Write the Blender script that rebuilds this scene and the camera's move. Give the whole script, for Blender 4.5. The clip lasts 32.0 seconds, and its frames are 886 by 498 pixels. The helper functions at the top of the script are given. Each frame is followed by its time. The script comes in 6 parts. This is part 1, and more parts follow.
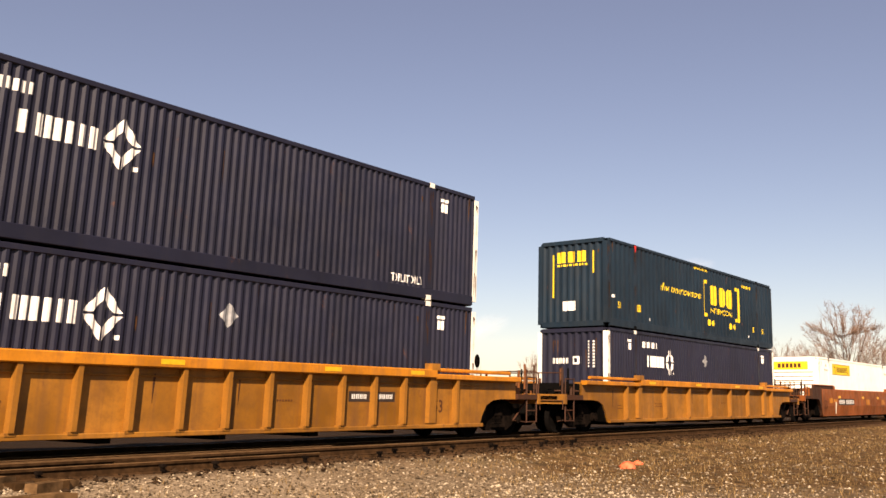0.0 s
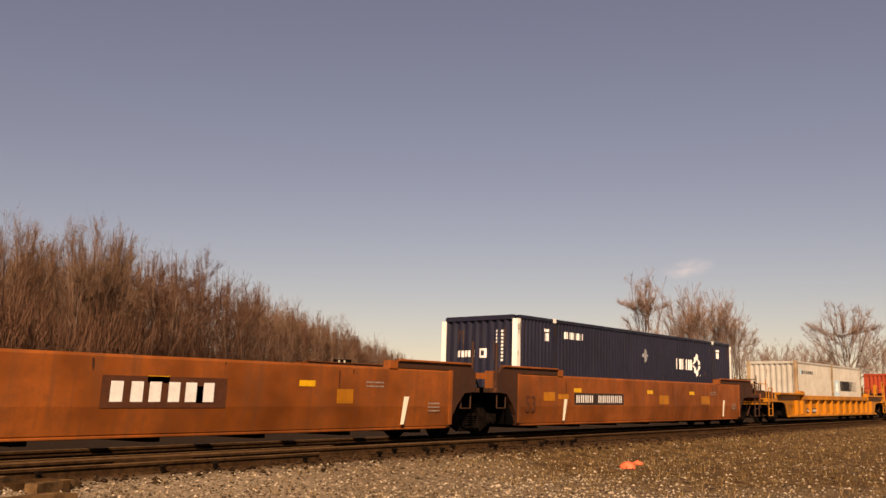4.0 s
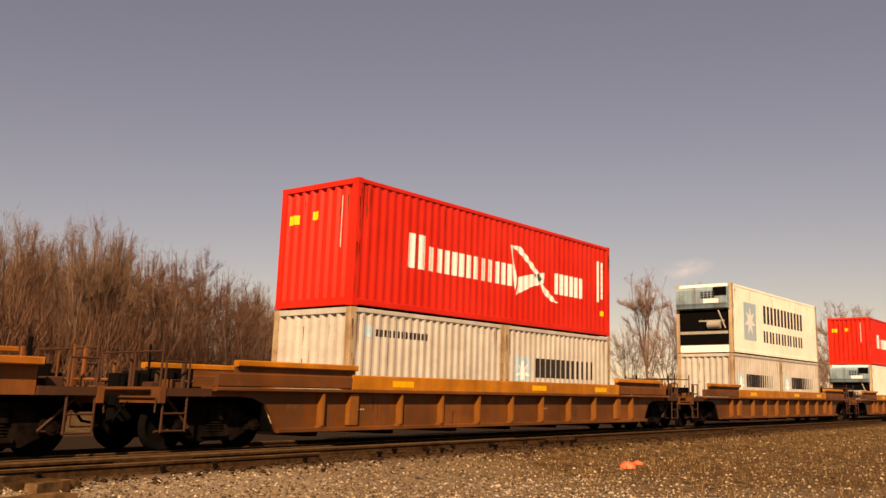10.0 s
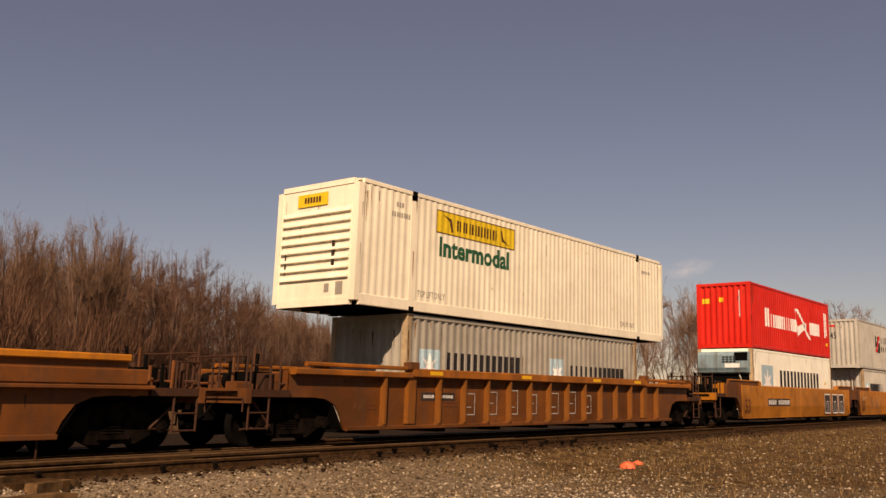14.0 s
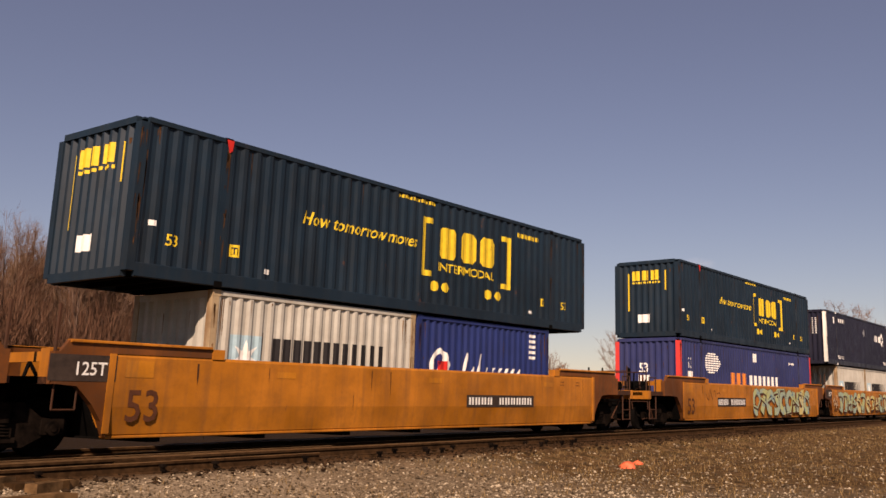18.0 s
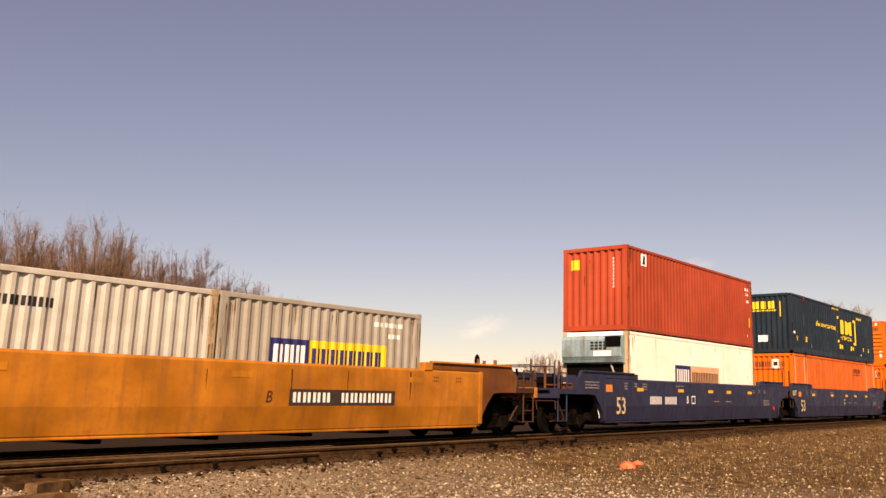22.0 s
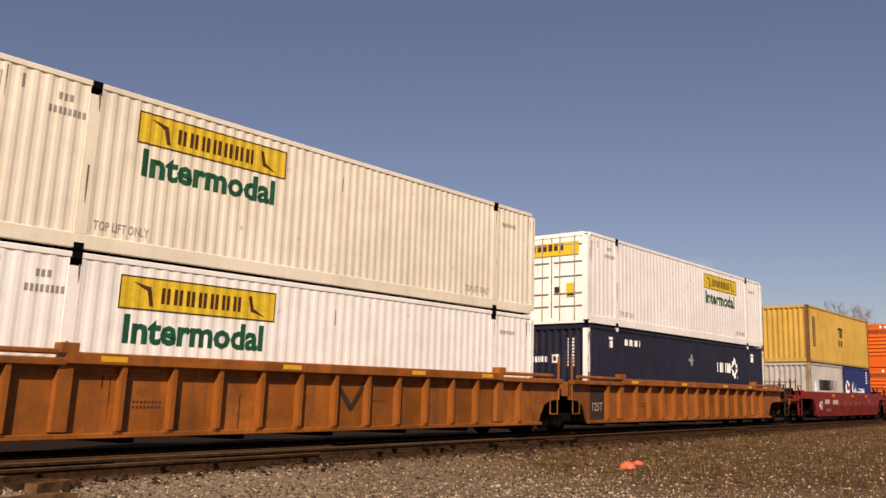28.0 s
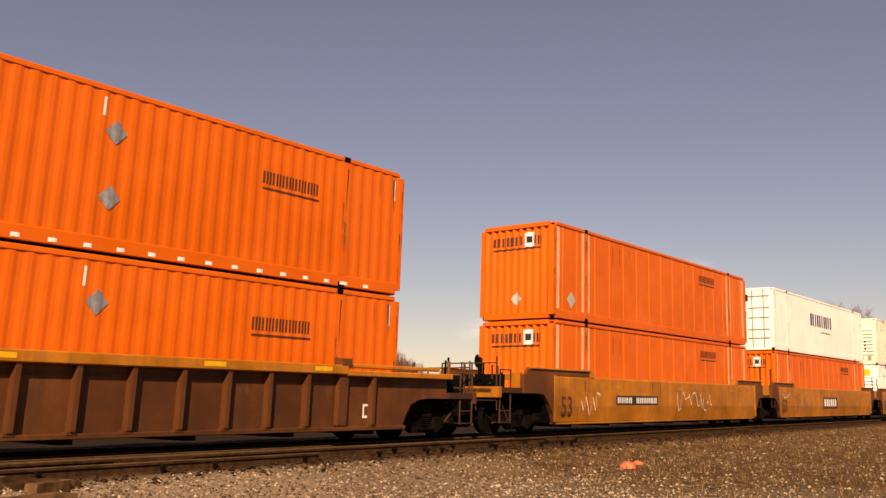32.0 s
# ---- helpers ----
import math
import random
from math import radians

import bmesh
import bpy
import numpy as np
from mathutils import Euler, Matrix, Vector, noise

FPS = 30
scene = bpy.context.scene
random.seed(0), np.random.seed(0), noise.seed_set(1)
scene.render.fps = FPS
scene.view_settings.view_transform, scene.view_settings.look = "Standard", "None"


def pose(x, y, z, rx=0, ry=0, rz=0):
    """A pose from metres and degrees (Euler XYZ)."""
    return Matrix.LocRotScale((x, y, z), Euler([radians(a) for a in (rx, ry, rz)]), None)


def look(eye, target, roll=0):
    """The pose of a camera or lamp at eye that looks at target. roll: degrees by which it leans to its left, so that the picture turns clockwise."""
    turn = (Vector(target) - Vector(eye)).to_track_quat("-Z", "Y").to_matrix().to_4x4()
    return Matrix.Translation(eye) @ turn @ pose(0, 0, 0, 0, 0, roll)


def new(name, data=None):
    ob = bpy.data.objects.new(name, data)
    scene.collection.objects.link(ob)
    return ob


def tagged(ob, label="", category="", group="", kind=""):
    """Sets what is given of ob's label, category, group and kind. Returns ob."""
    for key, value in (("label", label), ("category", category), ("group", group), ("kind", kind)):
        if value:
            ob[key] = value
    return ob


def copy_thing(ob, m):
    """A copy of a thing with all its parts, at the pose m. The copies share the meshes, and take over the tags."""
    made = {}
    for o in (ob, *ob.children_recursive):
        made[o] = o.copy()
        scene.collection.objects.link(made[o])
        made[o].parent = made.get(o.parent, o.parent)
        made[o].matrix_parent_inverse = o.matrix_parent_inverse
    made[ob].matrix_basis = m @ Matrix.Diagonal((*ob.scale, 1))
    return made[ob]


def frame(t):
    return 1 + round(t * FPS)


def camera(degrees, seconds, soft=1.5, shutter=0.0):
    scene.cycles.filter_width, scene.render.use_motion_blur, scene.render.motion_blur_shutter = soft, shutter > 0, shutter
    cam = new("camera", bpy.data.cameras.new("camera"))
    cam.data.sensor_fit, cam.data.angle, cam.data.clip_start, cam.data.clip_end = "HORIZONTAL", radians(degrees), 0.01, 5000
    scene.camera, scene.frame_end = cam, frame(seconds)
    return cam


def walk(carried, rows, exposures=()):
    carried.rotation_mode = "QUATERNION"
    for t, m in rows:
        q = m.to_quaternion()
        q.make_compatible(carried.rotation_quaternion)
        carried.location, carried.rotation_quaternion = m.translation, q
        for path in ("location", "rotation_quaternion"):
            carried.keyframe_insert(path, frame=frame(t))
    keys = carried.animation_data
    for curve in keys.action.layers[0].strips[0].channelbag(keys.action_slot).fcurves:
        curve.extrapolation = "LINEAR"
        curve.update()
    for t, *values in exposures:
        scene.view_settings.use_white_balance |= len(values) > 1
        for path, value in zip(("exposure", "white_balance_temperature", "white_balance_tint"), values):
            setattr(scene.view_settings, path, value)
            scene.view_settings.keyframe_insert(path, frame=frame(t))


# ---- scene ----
# ---------------------------------------------------------------- camera
EYE_Z = 1.01
cam = camera(50.56, 32.0, soft=1.5, shutter=0.82)
# the sensor is read from the top line down while the train runs on
scene.cycles.rolling_shutter_type, scene.cycles.rolling_shutter_duration = "TOP", 0.02
CAM = pose(0, -15.18, EYE_Z, 98.99, -0.64, -52.87)
# the clip's own exposure and colour drift: seconds, stops, kelvin, tint
LOOK = [(0, 1.2, 7422, 23.0), (1, 1.27, 7396, 23.9), (2, 1.15, 8127, 27.2), (3, 0.6, 8418, 30.2), (6, 0.65, 9430, 30.0), (7, 0.38, 9450, 31.1), (8, 0.38, 10019, 33.5),
        (9, 0.61, 10063, 31.0), (10, 0.71, 10191, 31.1), (12, 0.39, 8714, 33.5), (13, 0.3, 8636, 33.2), (14, 0.28, 8247, 28.5), (17, 0.25, 7074, 30.5), (18, 0.48, 7233, 29.7),
        (19, 0.95, 7805, 26.9), (20, 1.17, 8064, 26.8), (21, 1.13, 8105, 29.8), (22, 0.94, 8278, 30.6), (24, 0.82, 8576, 29.1), (27, 0.55, 8525, 24.3), (28, 0.33, 6602, 26.0),
        (29, 0.3, 6519, 25.0), (30, 0.15, 6358, 26.9), (31, 0.23, 6600, 30.3), (32, 0.69, 8490, 30.1)]
walk(cam, [(0, CAM), (32, CAM)], exposures=LOOK)

# ---------------------------------------------------------------- light
SPEED = 16.92           # the train, metres a second, towards -x
SUN_AZ, SUN_EL = 213.0, 37.0   # degrees: heading of the sun counted from +x, and its height
world = bpy.data.worlds.new("world")
scene.world = world
world.use_nodes = True
wn = world.node_tree
sky = wn.nodes.new("ShaderNodeTexSky")
sky.sky_type, sky.sun_disc = "NISHITA", False
sky.sun_elevation, sky.sun_rotation = radians(SUN_EL), radians(90 - SUN_AZ)
sky.air_density, sky.dust_density, sky.ozone_density = 1.0, 0.1, 1.6
haze = wn.nodes.new("ShaderNodeMix")     # thin even haze over the clear sky
haze.data_type = "RGBA"
haze.inputs[0].default_value, haze.inputs[7].default_value = 0.10, (5.4, 4.0, 4.8, 1)
wn.links.new(sky.outputs[0], haze.inputs[6])
wn.links.new(haze.outputs[2], wn.nodes["Background"].inputs[0])
wn.nodes["Background"].inputs[1].default_value = 0.049
sun = new("sun", bpy.data.lights.new("sun", "SUN"))
sun.data.energy, sun.data.angle, sun.data.color = 5.0, radians(0.55), (1.0, 0.875, 0.70)
sd = Vector((math.cos(radians(SUN_AZ)) * math.cos(radians(SUN_EL)), math.sin(radians(SUN_AZ)) * math.cos(radians(SUN_EL)), math.sin(radians(SUN_EL))))
sun.matrix_world = look(sd * 80, (0, 0, 0))


# ---------------------------------------------------------------- materials
def mix(nt, kind, fac, a, b):
    n = nt.nodes.new("ShaderNodeMix")
    n.data_type, n.blend_type = "RGBA", kind
    for sock, v in ((n.inputs[0], fac), (n.inputs[6], a), (n.inputs[7], b)):
        if isinstance(v, bpy.types.NodeSocket):
            nt.links.new(v, sock)
        else:
            sock.default_value = v
    return n.outputs[2]


def ramp(nt, src, a, b, lo=0.0, hi=1.0):
    n = nt.nodes.new("ShaderNodeMapRange")
    nt.links.new(src, n.inputs[0])
    for i, v in enumerate((a, b, lo, hi)):
        n.inputs[i + 1].default_value = v
    return n.outputs[0]


def noise_tex(nt, scale, detail=4.0, stretch=(1, 1, 1), rough=0.6):
    co = nt.nodes.new("ShaderNodeTexCoord")
    mp = nt.nodes.new("ShaderNodeMapping")
    mp.inputs["Scale"].default_value = stretch
    nt.links.new(co.outputs["Object"], mp.inputs[0])
    n = nt.nodes.new("ShaderNodeTexNoise")
    n.inputs["Scale"].default_value, n.inputs["Detail"].default_value, n.inputs["Roughness"].default_value = scale, detail, rough
    nt.links.new(mp.outputs[0], n.inputs["Vector"])
    return n.outputs[0]


def surface(name, rough=0.5, metal=0.0):
    m = bpy.data.materials.new(name)
    m.use_nodes = True
    nt = m.node_tree
    b = nt.nodes["Principled BSDF"]
    b.inputs["Roughness"].default_value, b.inputs["Metallic"].default_value = rough, metal
    b.inputs["Specular IOR Level"].default_value = 0.22 if rough < 0.8 else 0.04
    return m, nt, b


def bump(nt, b, src, strength=0.2, dist=0.01):
    n = nt.nodes.new("ShaderNodeBump")
    n.inputs["Strength"].default_value, n.inputs["Distance"].default_value = strength, dist
    nt.links.new(src, n.inputs["Height"])
    nt.links.new(n.outputs[0], b.inputs["Normal"])


def c4(c, k=1.0):
    return (c[0] * k, c[1] * k, c[2] * k, 1)


def paint(name, col, rough=0.5, dirt=0.35, rust=0.15, fade=0.25, dirt_col=(0.10, 0.065, 0.035)):
    """Weathered paint on steel: fading, run-down streaks, grime patches and rust spots."""
    col, dirt_col = tuple(c * 0.84 for c in col), tuple(c * 0.84 for c in dirt_col)
    m, nt, b = surface(name, rough)
    big = noise_tex(nt, 0.55, 3)
    fine = noise_tex(nt, 14, 5)
    streak = noise_tex(nt, 1.0, 4, (5.5, 5.5, 0.28))
    spots = noise_tex(nt, 2.6, 8, (1, 1, 0.6), 0.72)
    lum = max(col)
    pale = tuple(min(1, c * (1 + 0.4 * fade) + lum * 0.04 * fade) for c in col)
    blot = noise_tex(nt, 1.7, 7, (1, 1, 1.3), 0.68)
    grime = tuple(0.5 * a + 0.5 * d for a, d in zip(col, dirt_col))
    c = mix(nt, "MIX", ramp(nt, big, 0.35, 0.68), c4(pale), c4(col, 1 - 0.45 * fade))
    c = mix(nt, "MIX", ramp(nt, blot, 0.46, 0.70, 0, min(0.9, dirt * 1.6)), c, c4(grime, 0.8))
    c = mix(nt, "MIX", ramp(nt, streak, 0.47, 0.72, 0, min(0.9, dirt * 1.3)), c, c4(dirt_col))
    c = mix(nt, "MIX", ramp(nt, fine, 0.45, 0.80, 0, dirt * 0.6), c, c4(dirt_col, 0.8))
    c = mix(nt, "MIX", ramp(nt, spots, 0.66 - 0.10 * rust, 0.74 - 0.10 * rust, 0, 0.85 if rust else 0), c, (0.12, 0.045, 0.018, 1))
    nt.links.new(c, b.inputs["Base Color"])
    nt.links.new(ramp(nt, spots, 0.4, 0.75, rough - 0.08, min(0.95, rough + 0.25)), b.inputs["Roughness"])
    bump(nt, b, fine, 0.12, 0.004)
    return m


def plain(name, col, rough=0.6, metal=0.0, var=0.3, scale=9.0):
    col = tuple(c * 0.84 for c in col)
    m, nt, b = surface(name, rough, metal)
    f = noise_tex(nt, scale, 5)
    g = noise_tex(nt, scale * 0.12, 3)
    c = mix(nt, "MIX", ramp(nt, f, 0.3, 0.7), c4(col, 1 - var), c4(col, 1 + var))
    c = mix(nt, "MULTIPLY", 1.0, c, mix(nt, "MIX", ramp(nt, g, 0.35, 0.65), c4((1 - var * 0.6,) * 3), (1, 1, 1, 1)))
    nt.links.new(c, b.inputs["Base Color"])
    bump(nt, b, f, 0.25, 0.006)
    return m


def spray_can(name, base, second, third):
    """Faded spray paint: one colour with soft clouds of two others."""
    m, nt, b = surface(name, 0.6)
    c = mix(nt, "MIX", ramp(nt, noise_tex(nt, 1.5, 3), 0.46, 0.62), c4(base), c4(second))
    co = noise_tex(nt, 2.3, 2, (1, 1, 1.6))
    c = mix(nt, "MIX", ramp(nt, co, 0.60, 0.68, 0, 0.8), c, c4(third))
    c = mix(nt, "MIX", ramp(nt, noise_tex(nt, 9, 5), 0.5, 0.8, 0, 0.35), c, (0.25, 0.22, 0.18, 1))
    nt.links.new(c, b.inputs["Base Color"])
    return m


def twiggy(name, dark, light):
    """Bark that differs from shoot to shoot."""
    m, nt, b = surface(name, 0.9)
    geo = nt.nodes.new("ShaderNodeNewGeometry")
    c = mix(nt, "MIX", geo.outputs["Random Per Island"], c4(dark), c4(light))
    c = mix(nt, "MULTIPLY", 1.0, c, mix(nt, "MIX", ramp(nt, noise_tex(nt, 0.35, 3), 0.35, 0.65), (0.72, 0.66, 0.62, 1), (1.15, 1.1, 1.05, 1)))
    nt.links.new(c, b.inputs["Base Color"])
    return m


M = {
    "navy_box": paint("navy container paint", (0.013, 0.0135, 0.027), 0.45, 0.16, 0.05, 0.5, (0.035, 0.032, 0.032)),
    "teal_box": paint("dark teal container paint", (0.007, 0.019, 0.032), 0.5, 0.25, 0.10, 0.6, (0.032, 0.034, 0.032)),
    "blue_box": paint("royal blue container paint", (0.025, 0.032, 0.105), 0.5, 0.15, 0.1, 0.5, (0.07, 0.06, 0.07)),
    "blue_sea": paint("deep blue container paint", (0.015, 0.028, 0.125), 0.5, 0.12, 0.08, 0.3, (0.05, 0.05, 0.07)),
    "white_box": paint("white container paint", (0.98, 0.96, 0.85), 0.5, 0.10, 0.06, 0.15, (0.45, 0.38, 0.26)),
    "cream_box": paint("yellowed white container paint", (0.92, 0.85, 0.64), 0.55, 0.12, 0.05, 0.2, (0.40, 0.30, 0.18)),
    "reefer": paint("white insulated panel", (1.0, 0.98, 0.80), 0.45, 0.10, 0.1, 0.2, (0.42, 0.30, 0.16)),
    "grey_box": paint("light grey container paint", (0.47, 0.455, 0.385), 0.55, 0.22, 0.12, 0.3, (0.28, 0.20, 0.12)),
    "silver_box": paint("dull grey container paint", (0.33, 0.31, 0.25), 0.55, 0.22, 0.15, 0.3, (0.2, 0.15, 0.1)),
    "red_box": paint("bright red container paint", (0.66, 0.020, 0.008), 0.5, 0.08, 0.0, 0.25, (0.25, 0.02, 0.015)),
    "rust_box": paint("brick red container paint", (0.38, 0.052, 0.017), 0.6, 0.12, 0.12, 0.35),
    "orange_box": paint("orange container paint", (0.72, 0.125, 0.004), 0.5, 0.10, 0.0, 0.2, (0.40, 0.10, 0.02)),
    "yellow_box": paint("mustard yellow container paint", (0.58, 0.36, 0.06), 0.5, 0.15, 0.1, 0.25, (0.25, 0.15, 0.05)),
    "post_rust": paint("rust-stained cream post paint", (0.44, 0.33, 0.19), 0.65, 0.5, 0.5, 0.4, (0.18, 0.08, 0.03)),
    "post_dark": paint("rusted dark brown post paint", (0.17, 0.085, 0.03), 0.65, 0.5, 0.5, 0.4, (0.07, 0.03, 0.015)),
    "post_white": paint("scuffed white post paint", (0.95, 0.92, 0.80), 0.5, 0.2, 0.1),
    "post_red": paint("red post paint", (0.70, 0.05, 0.04), 0.5, 0.1, 0.0),
    "car_yellow": paint("weathered yellow car paint", (0.33, 0.098, 0.005), 0.55, 0.5, 0.4, 0.9, (0.13, 0.06, 0.025)),
    "car_gold": paint("weathered golden yellow car paint", (0.305, 0.122, 0.010), 0.55, 0.42, 0.35, 0.8, (0.13, 0.06, 0.025)),
    "car_bright": paint("bright yellow car paint", (0.55, 0.195, 0.006), 0.5, 0.45, 0.35, 0.6, (0.2, 0.09, 0.03)),
    "car_ochre": paint("ochre car paint", (0.46, 0.155, 0.006), 0.5, 0.32, 0.25, 0.7, (0.13, 0.06, 0.025)),
    "car_brown": paint("rusty brown car paint", (0.155, 0.046, 0.006), 0.6, 0.5, 0.45, 0.9, (0.08, 0.04, 0.02)),
    "car_rib": paint("worn brown rib paint, sunlit tone", (0.235, 0.074, 0.006), 0.6, 0.5, 0.4, 0.9, (0.10, 0.05, 0.02)),
    "car_dark": paint("sooty brown car paint", (0.115, 0.035, 0.007), 0.6, 0.45, 0.45, 0.8, (0.05, 0.025, 0.012)),
    "car_rust": paint("reddish brown car paint", (0.27, 0.066, 0.006), 0.55, 0.4, 0.3, 0.9, (0.12, 0.05, 0.02)),
    "car_red": paint("dark red car paint", (0.24, 0.015, 0.006), 0.5, 0.25, 0.1, 0.3, (0.10, 0.03, 0.02)),
    "car_navy": paint("grey navy car paint", (0.019, 0.023, 0.056), 0.5, 0.20, 0.15, 0.3, (0.045, 0.034, 0.028)),
    "car_grime": paint("grimy dark brown car paint", (0.060, 0.022, 0.009), 0.7, 0.4, 0.4, 0.3, (0.03, 0.018, 0.01)),
    "dark_patch": plain("dark stencil panel", (0.045, 0.030, 0.022), 0.7),
    # next three steels: under-car shade is put into their near-black colour
    "black_steel": plain("grimy black steel, shade painted in", (0.004, 0.0035, 0.003), 0.9),
    "bogie": plain("dusty cast steel, shade painted in", (0.0085, 0.0055, 0.0038), 0.95, 0.0, 0.9, 5.0),
    "tread": plain("grimy wheel steel, shade painted in", (0.0045, 0.0036, 0.003), 0.9),
    "rail_side": plain("rusty rail steel", (0.055, 0.028, 0.012), 0.85, 0, 0.5),
    "rail_top": plain("polished rail head", (0.22, 0.125, 0.055), 0.55, 0.2, 0.35),
    "tie": plain("weathered timber tie", (0.065, 0.034, 0.014), 0.9, 0.0, 0.5, 4.0),
    "galv": plain("galvanised steel", (0.42, 0.42, 0.41), 0.45, 0.6),
    "unit_blue": paint("pale blue machine housing", (0.22, 0.34, 0.37), 0.55, 0.5, 0.45),
    "d_white": plain("white lettering", (0.86, 0.84, 0.77), 0.6, 0, 0.12),
    "d_black": plain("black lettering", (0.018, 0.016, 0.016), 0.6, 0, 0.2),
    "d_yellow": plain("yellow lettering", (0.80, 0.55, 0.03), 0.6, 0, 0.12),
    "d_green": plain("dark green lettering", (0.012, 0.10, 0.045), 0.6, 0, 0.15),
    "d_navy": plain("navy lettering", (0.02, 0.022, 0.12), 0.6, 0, 0.15),
    "d_orange": plain("orange lettering", (0.78, 0.24, 0.04), 0.6, 0, 0.12),
    "d_cream": plain("aged cream lettering", (0.66, 0.50, 0.27), 0.6, 0, 0.2),
    "d_peach": plain("faded orange panel", (0.80, 0.44, 0.24), 0.6, 0, 0.2, 2.0),
    "d_dim": plain("dusty white stencil", (0.40, 0.36, 0.31), 0.7, 0, 0.4),
    "timber": plain("split grey-brown timber", (0.15, 0.085, 0.038), 0.9, 0.0, 0.6, 5.0),
    "rust_run": plain("thin rust run", (0.22, 0.115, 0.050), 0.85, 0, 0.6, 6.0),
    "dark_run": plain("dark rust run", (0.085, 0.042, 0.020), 0.85, 0, 0.6, 6.0),
    "d_red": plain("red lettering", (0.62, 0.03, 0.02), 0.6, 0, 0.12),
    "d_sky": plain("light blue lettering", (0.36, 0.52, 0.57), 0.6, 0, 0.12),
    "d_brown": plain("dark brown lettering", (0.09, 0.03, 0.012), 0.7, 0, 0.2),
    "d_mint": spray_can("mint green spray paint", (0.27, 0.34, 0.25), (0.38, 0.39, 0.15), (0.07, 0.20, 0.28)),
    "d_lemon": spray_can("pale yellow spray paint", (0.46, 0.42, 0.22), (0.50, 0.38, 0.10), (0.27, 0.34, 0.25)),
    "reflector": plain("amber reflector strip", (0.80, 0.42, 0.02), 0.35, 0, 0.12),
    "bark": twiggy("grey brown bark", (0.075, 0.045, 0.032), (0.21, 0.15, 0.115)),
    "twig": twiggy("fine bare twigs", (0.066, 0.034, 0.022), (0.140, 0.078, 0.050)),
    "twig_tan": twiggy("tan bare twigs", (0.105, 0.062, 0.040), (0.215, 0.140, 0.090)),
    # lone trees: distance haze is put into the twig colour
    "twig_hazed": twiggy("grey-brown twigs paled for haze", (0.150, 0.098, 0.072), (0.290, 0.205, 0.155)),
    "pink": plain("orange marker plastic", (0.85, 0.17, 0.07), 0.6, 0, 0.2),
}


# ---------------------------------------------------------------- mesh building
class Geo:
    """Collects plain polygons for one mesh."""

    def __init__(self):
        self.v, self.f = [], []

    def add(self, verts, faces):
        k = len(self.v)
        self.v += [tuple(p) for p in verts]
        self.f += [tuple(i + k for i in f) for f in faces]
        return self

    def box(self, x0, x1, y0, y1, z0, z1):
        v = [(x, y, z) for x in (x0, x1) for y in (y0, y1) for z in (z0, z1)]
        return self.add(v, [(0, 1, 3, 2), (4, 6, 7, 5), (0, 4, 5, 1), (2, 3, 7, 6), (0, 2, 6, 4), (1, 5, 7, 3)])

    def beam(self, x0, x1, y0, y1, z0, z1, c=0.012):
        """A box along x with chamfered long edges."""
        prof = [(y0 + c, z0), (y1 - c, z0), (y1, z0 + c), (y1, z1 - c), (y1 - c, z1), (y0 + c, z1), (y0, z1 - c), (y0, z0 + c)]
        n = len(prof)
        v = [(x0, y, z) for y, z in prof] + [(x1, y, z) for y, z in prof]
        f = [(i, (i + 1) % n, n + (i + 1) % n, n + i) for i in range(n)] + [tuple(range(n))[::-1], tuple(range(n, 2 * n))]
        return self.add(v, f)

    def slab(self, prof, y0, y1):
        """An outline in x, z pushed through from y0 to y1."""
        n = len(prof)
        v = [(x, y0, z) for x, z in prof] + [(x, y1, z) for x, z in prof]
        f = [(i, (i + 1) % n, n + (i + 1) % n, n + i) for i in range(n)] + [tuple(range(n))[::-1], tuple(range(n, 2 * n))]
        return self.add(v, f)

    def tube(self, a, b, r0, r1=None, n=6, caps=True):
        r1 = r0 if r1 is None else r1
        a, b = Vector(a), Vector(b)
        q = (b - a).to_track_quat("Z", "Y")
        ring = [q @ Vector((math.cos(2 * math.pi * i / n), math.sin(2 * math.pi * i / n), 0)) for i in range(n)]
        v = [a + p * r0 for p in ring] + [b + p * r1 for p in ring]
        f = [(i, (i + 1) % n, n + (i + 1) % n, n + i) for i in range(n)]
        if caps:
            f += [tuple(range(n))[::-1], tuple(range(n, 2 * n))]
        return self.add(v, f)

    def lathe(self, prof, n=28):
        """An outline in (radius, y) turned round the y axis."""
        v, f, m = [], [], len(prof)
        for i in range(n):
            a = 2 * math.pi * i / n
            v += [(r * math.cos(a), y, r * math.sin(a)) for r, y in prof]
        for i in range(n):
            for j in range(m - 1):
                p, q = i * m + j, ((i + 1) % n) * m + j
                f.append((p, p + 1, q + 1, q))
        return self.add(v, f)

    def mirror_y(self):
        k = len(self.v)
        self.v += [(x, -y, z) for x, y, z in self.v]
        self.f += [tuple(i + k for i in f)[::-1] for f in self.f]
        return self

    def mesh(self, name, mat, smooth=False):
        me = bpy.data.meshes.new(name)
        me.from_pydata(self.v, [], self.f)
        me.materials.append(M[mat] if isinstance(mat, str) else mat)
        if smooth:
            me.polygons.foreach_set("use_smooth", [True] * len(me.polygons))
        me.update()
        return me


def part(name, geo, mat, parent, label="", at=None):
    """One mesh object under a thing or a part; geo may be a mesh that is shared."""
    me = geo if isinstance(geo, bpy.types.Mesh) else geo.mesh(name, mat)
    ob = new(name, me)
    ob.parent = parent
    if at is not None:
        ob.matrix_basis = Matrix.Translation(at)
    return tagged(ob, label) if label else ob


def thing(name, label, category, group=""):
    return tagged(new(name), label, category, group)


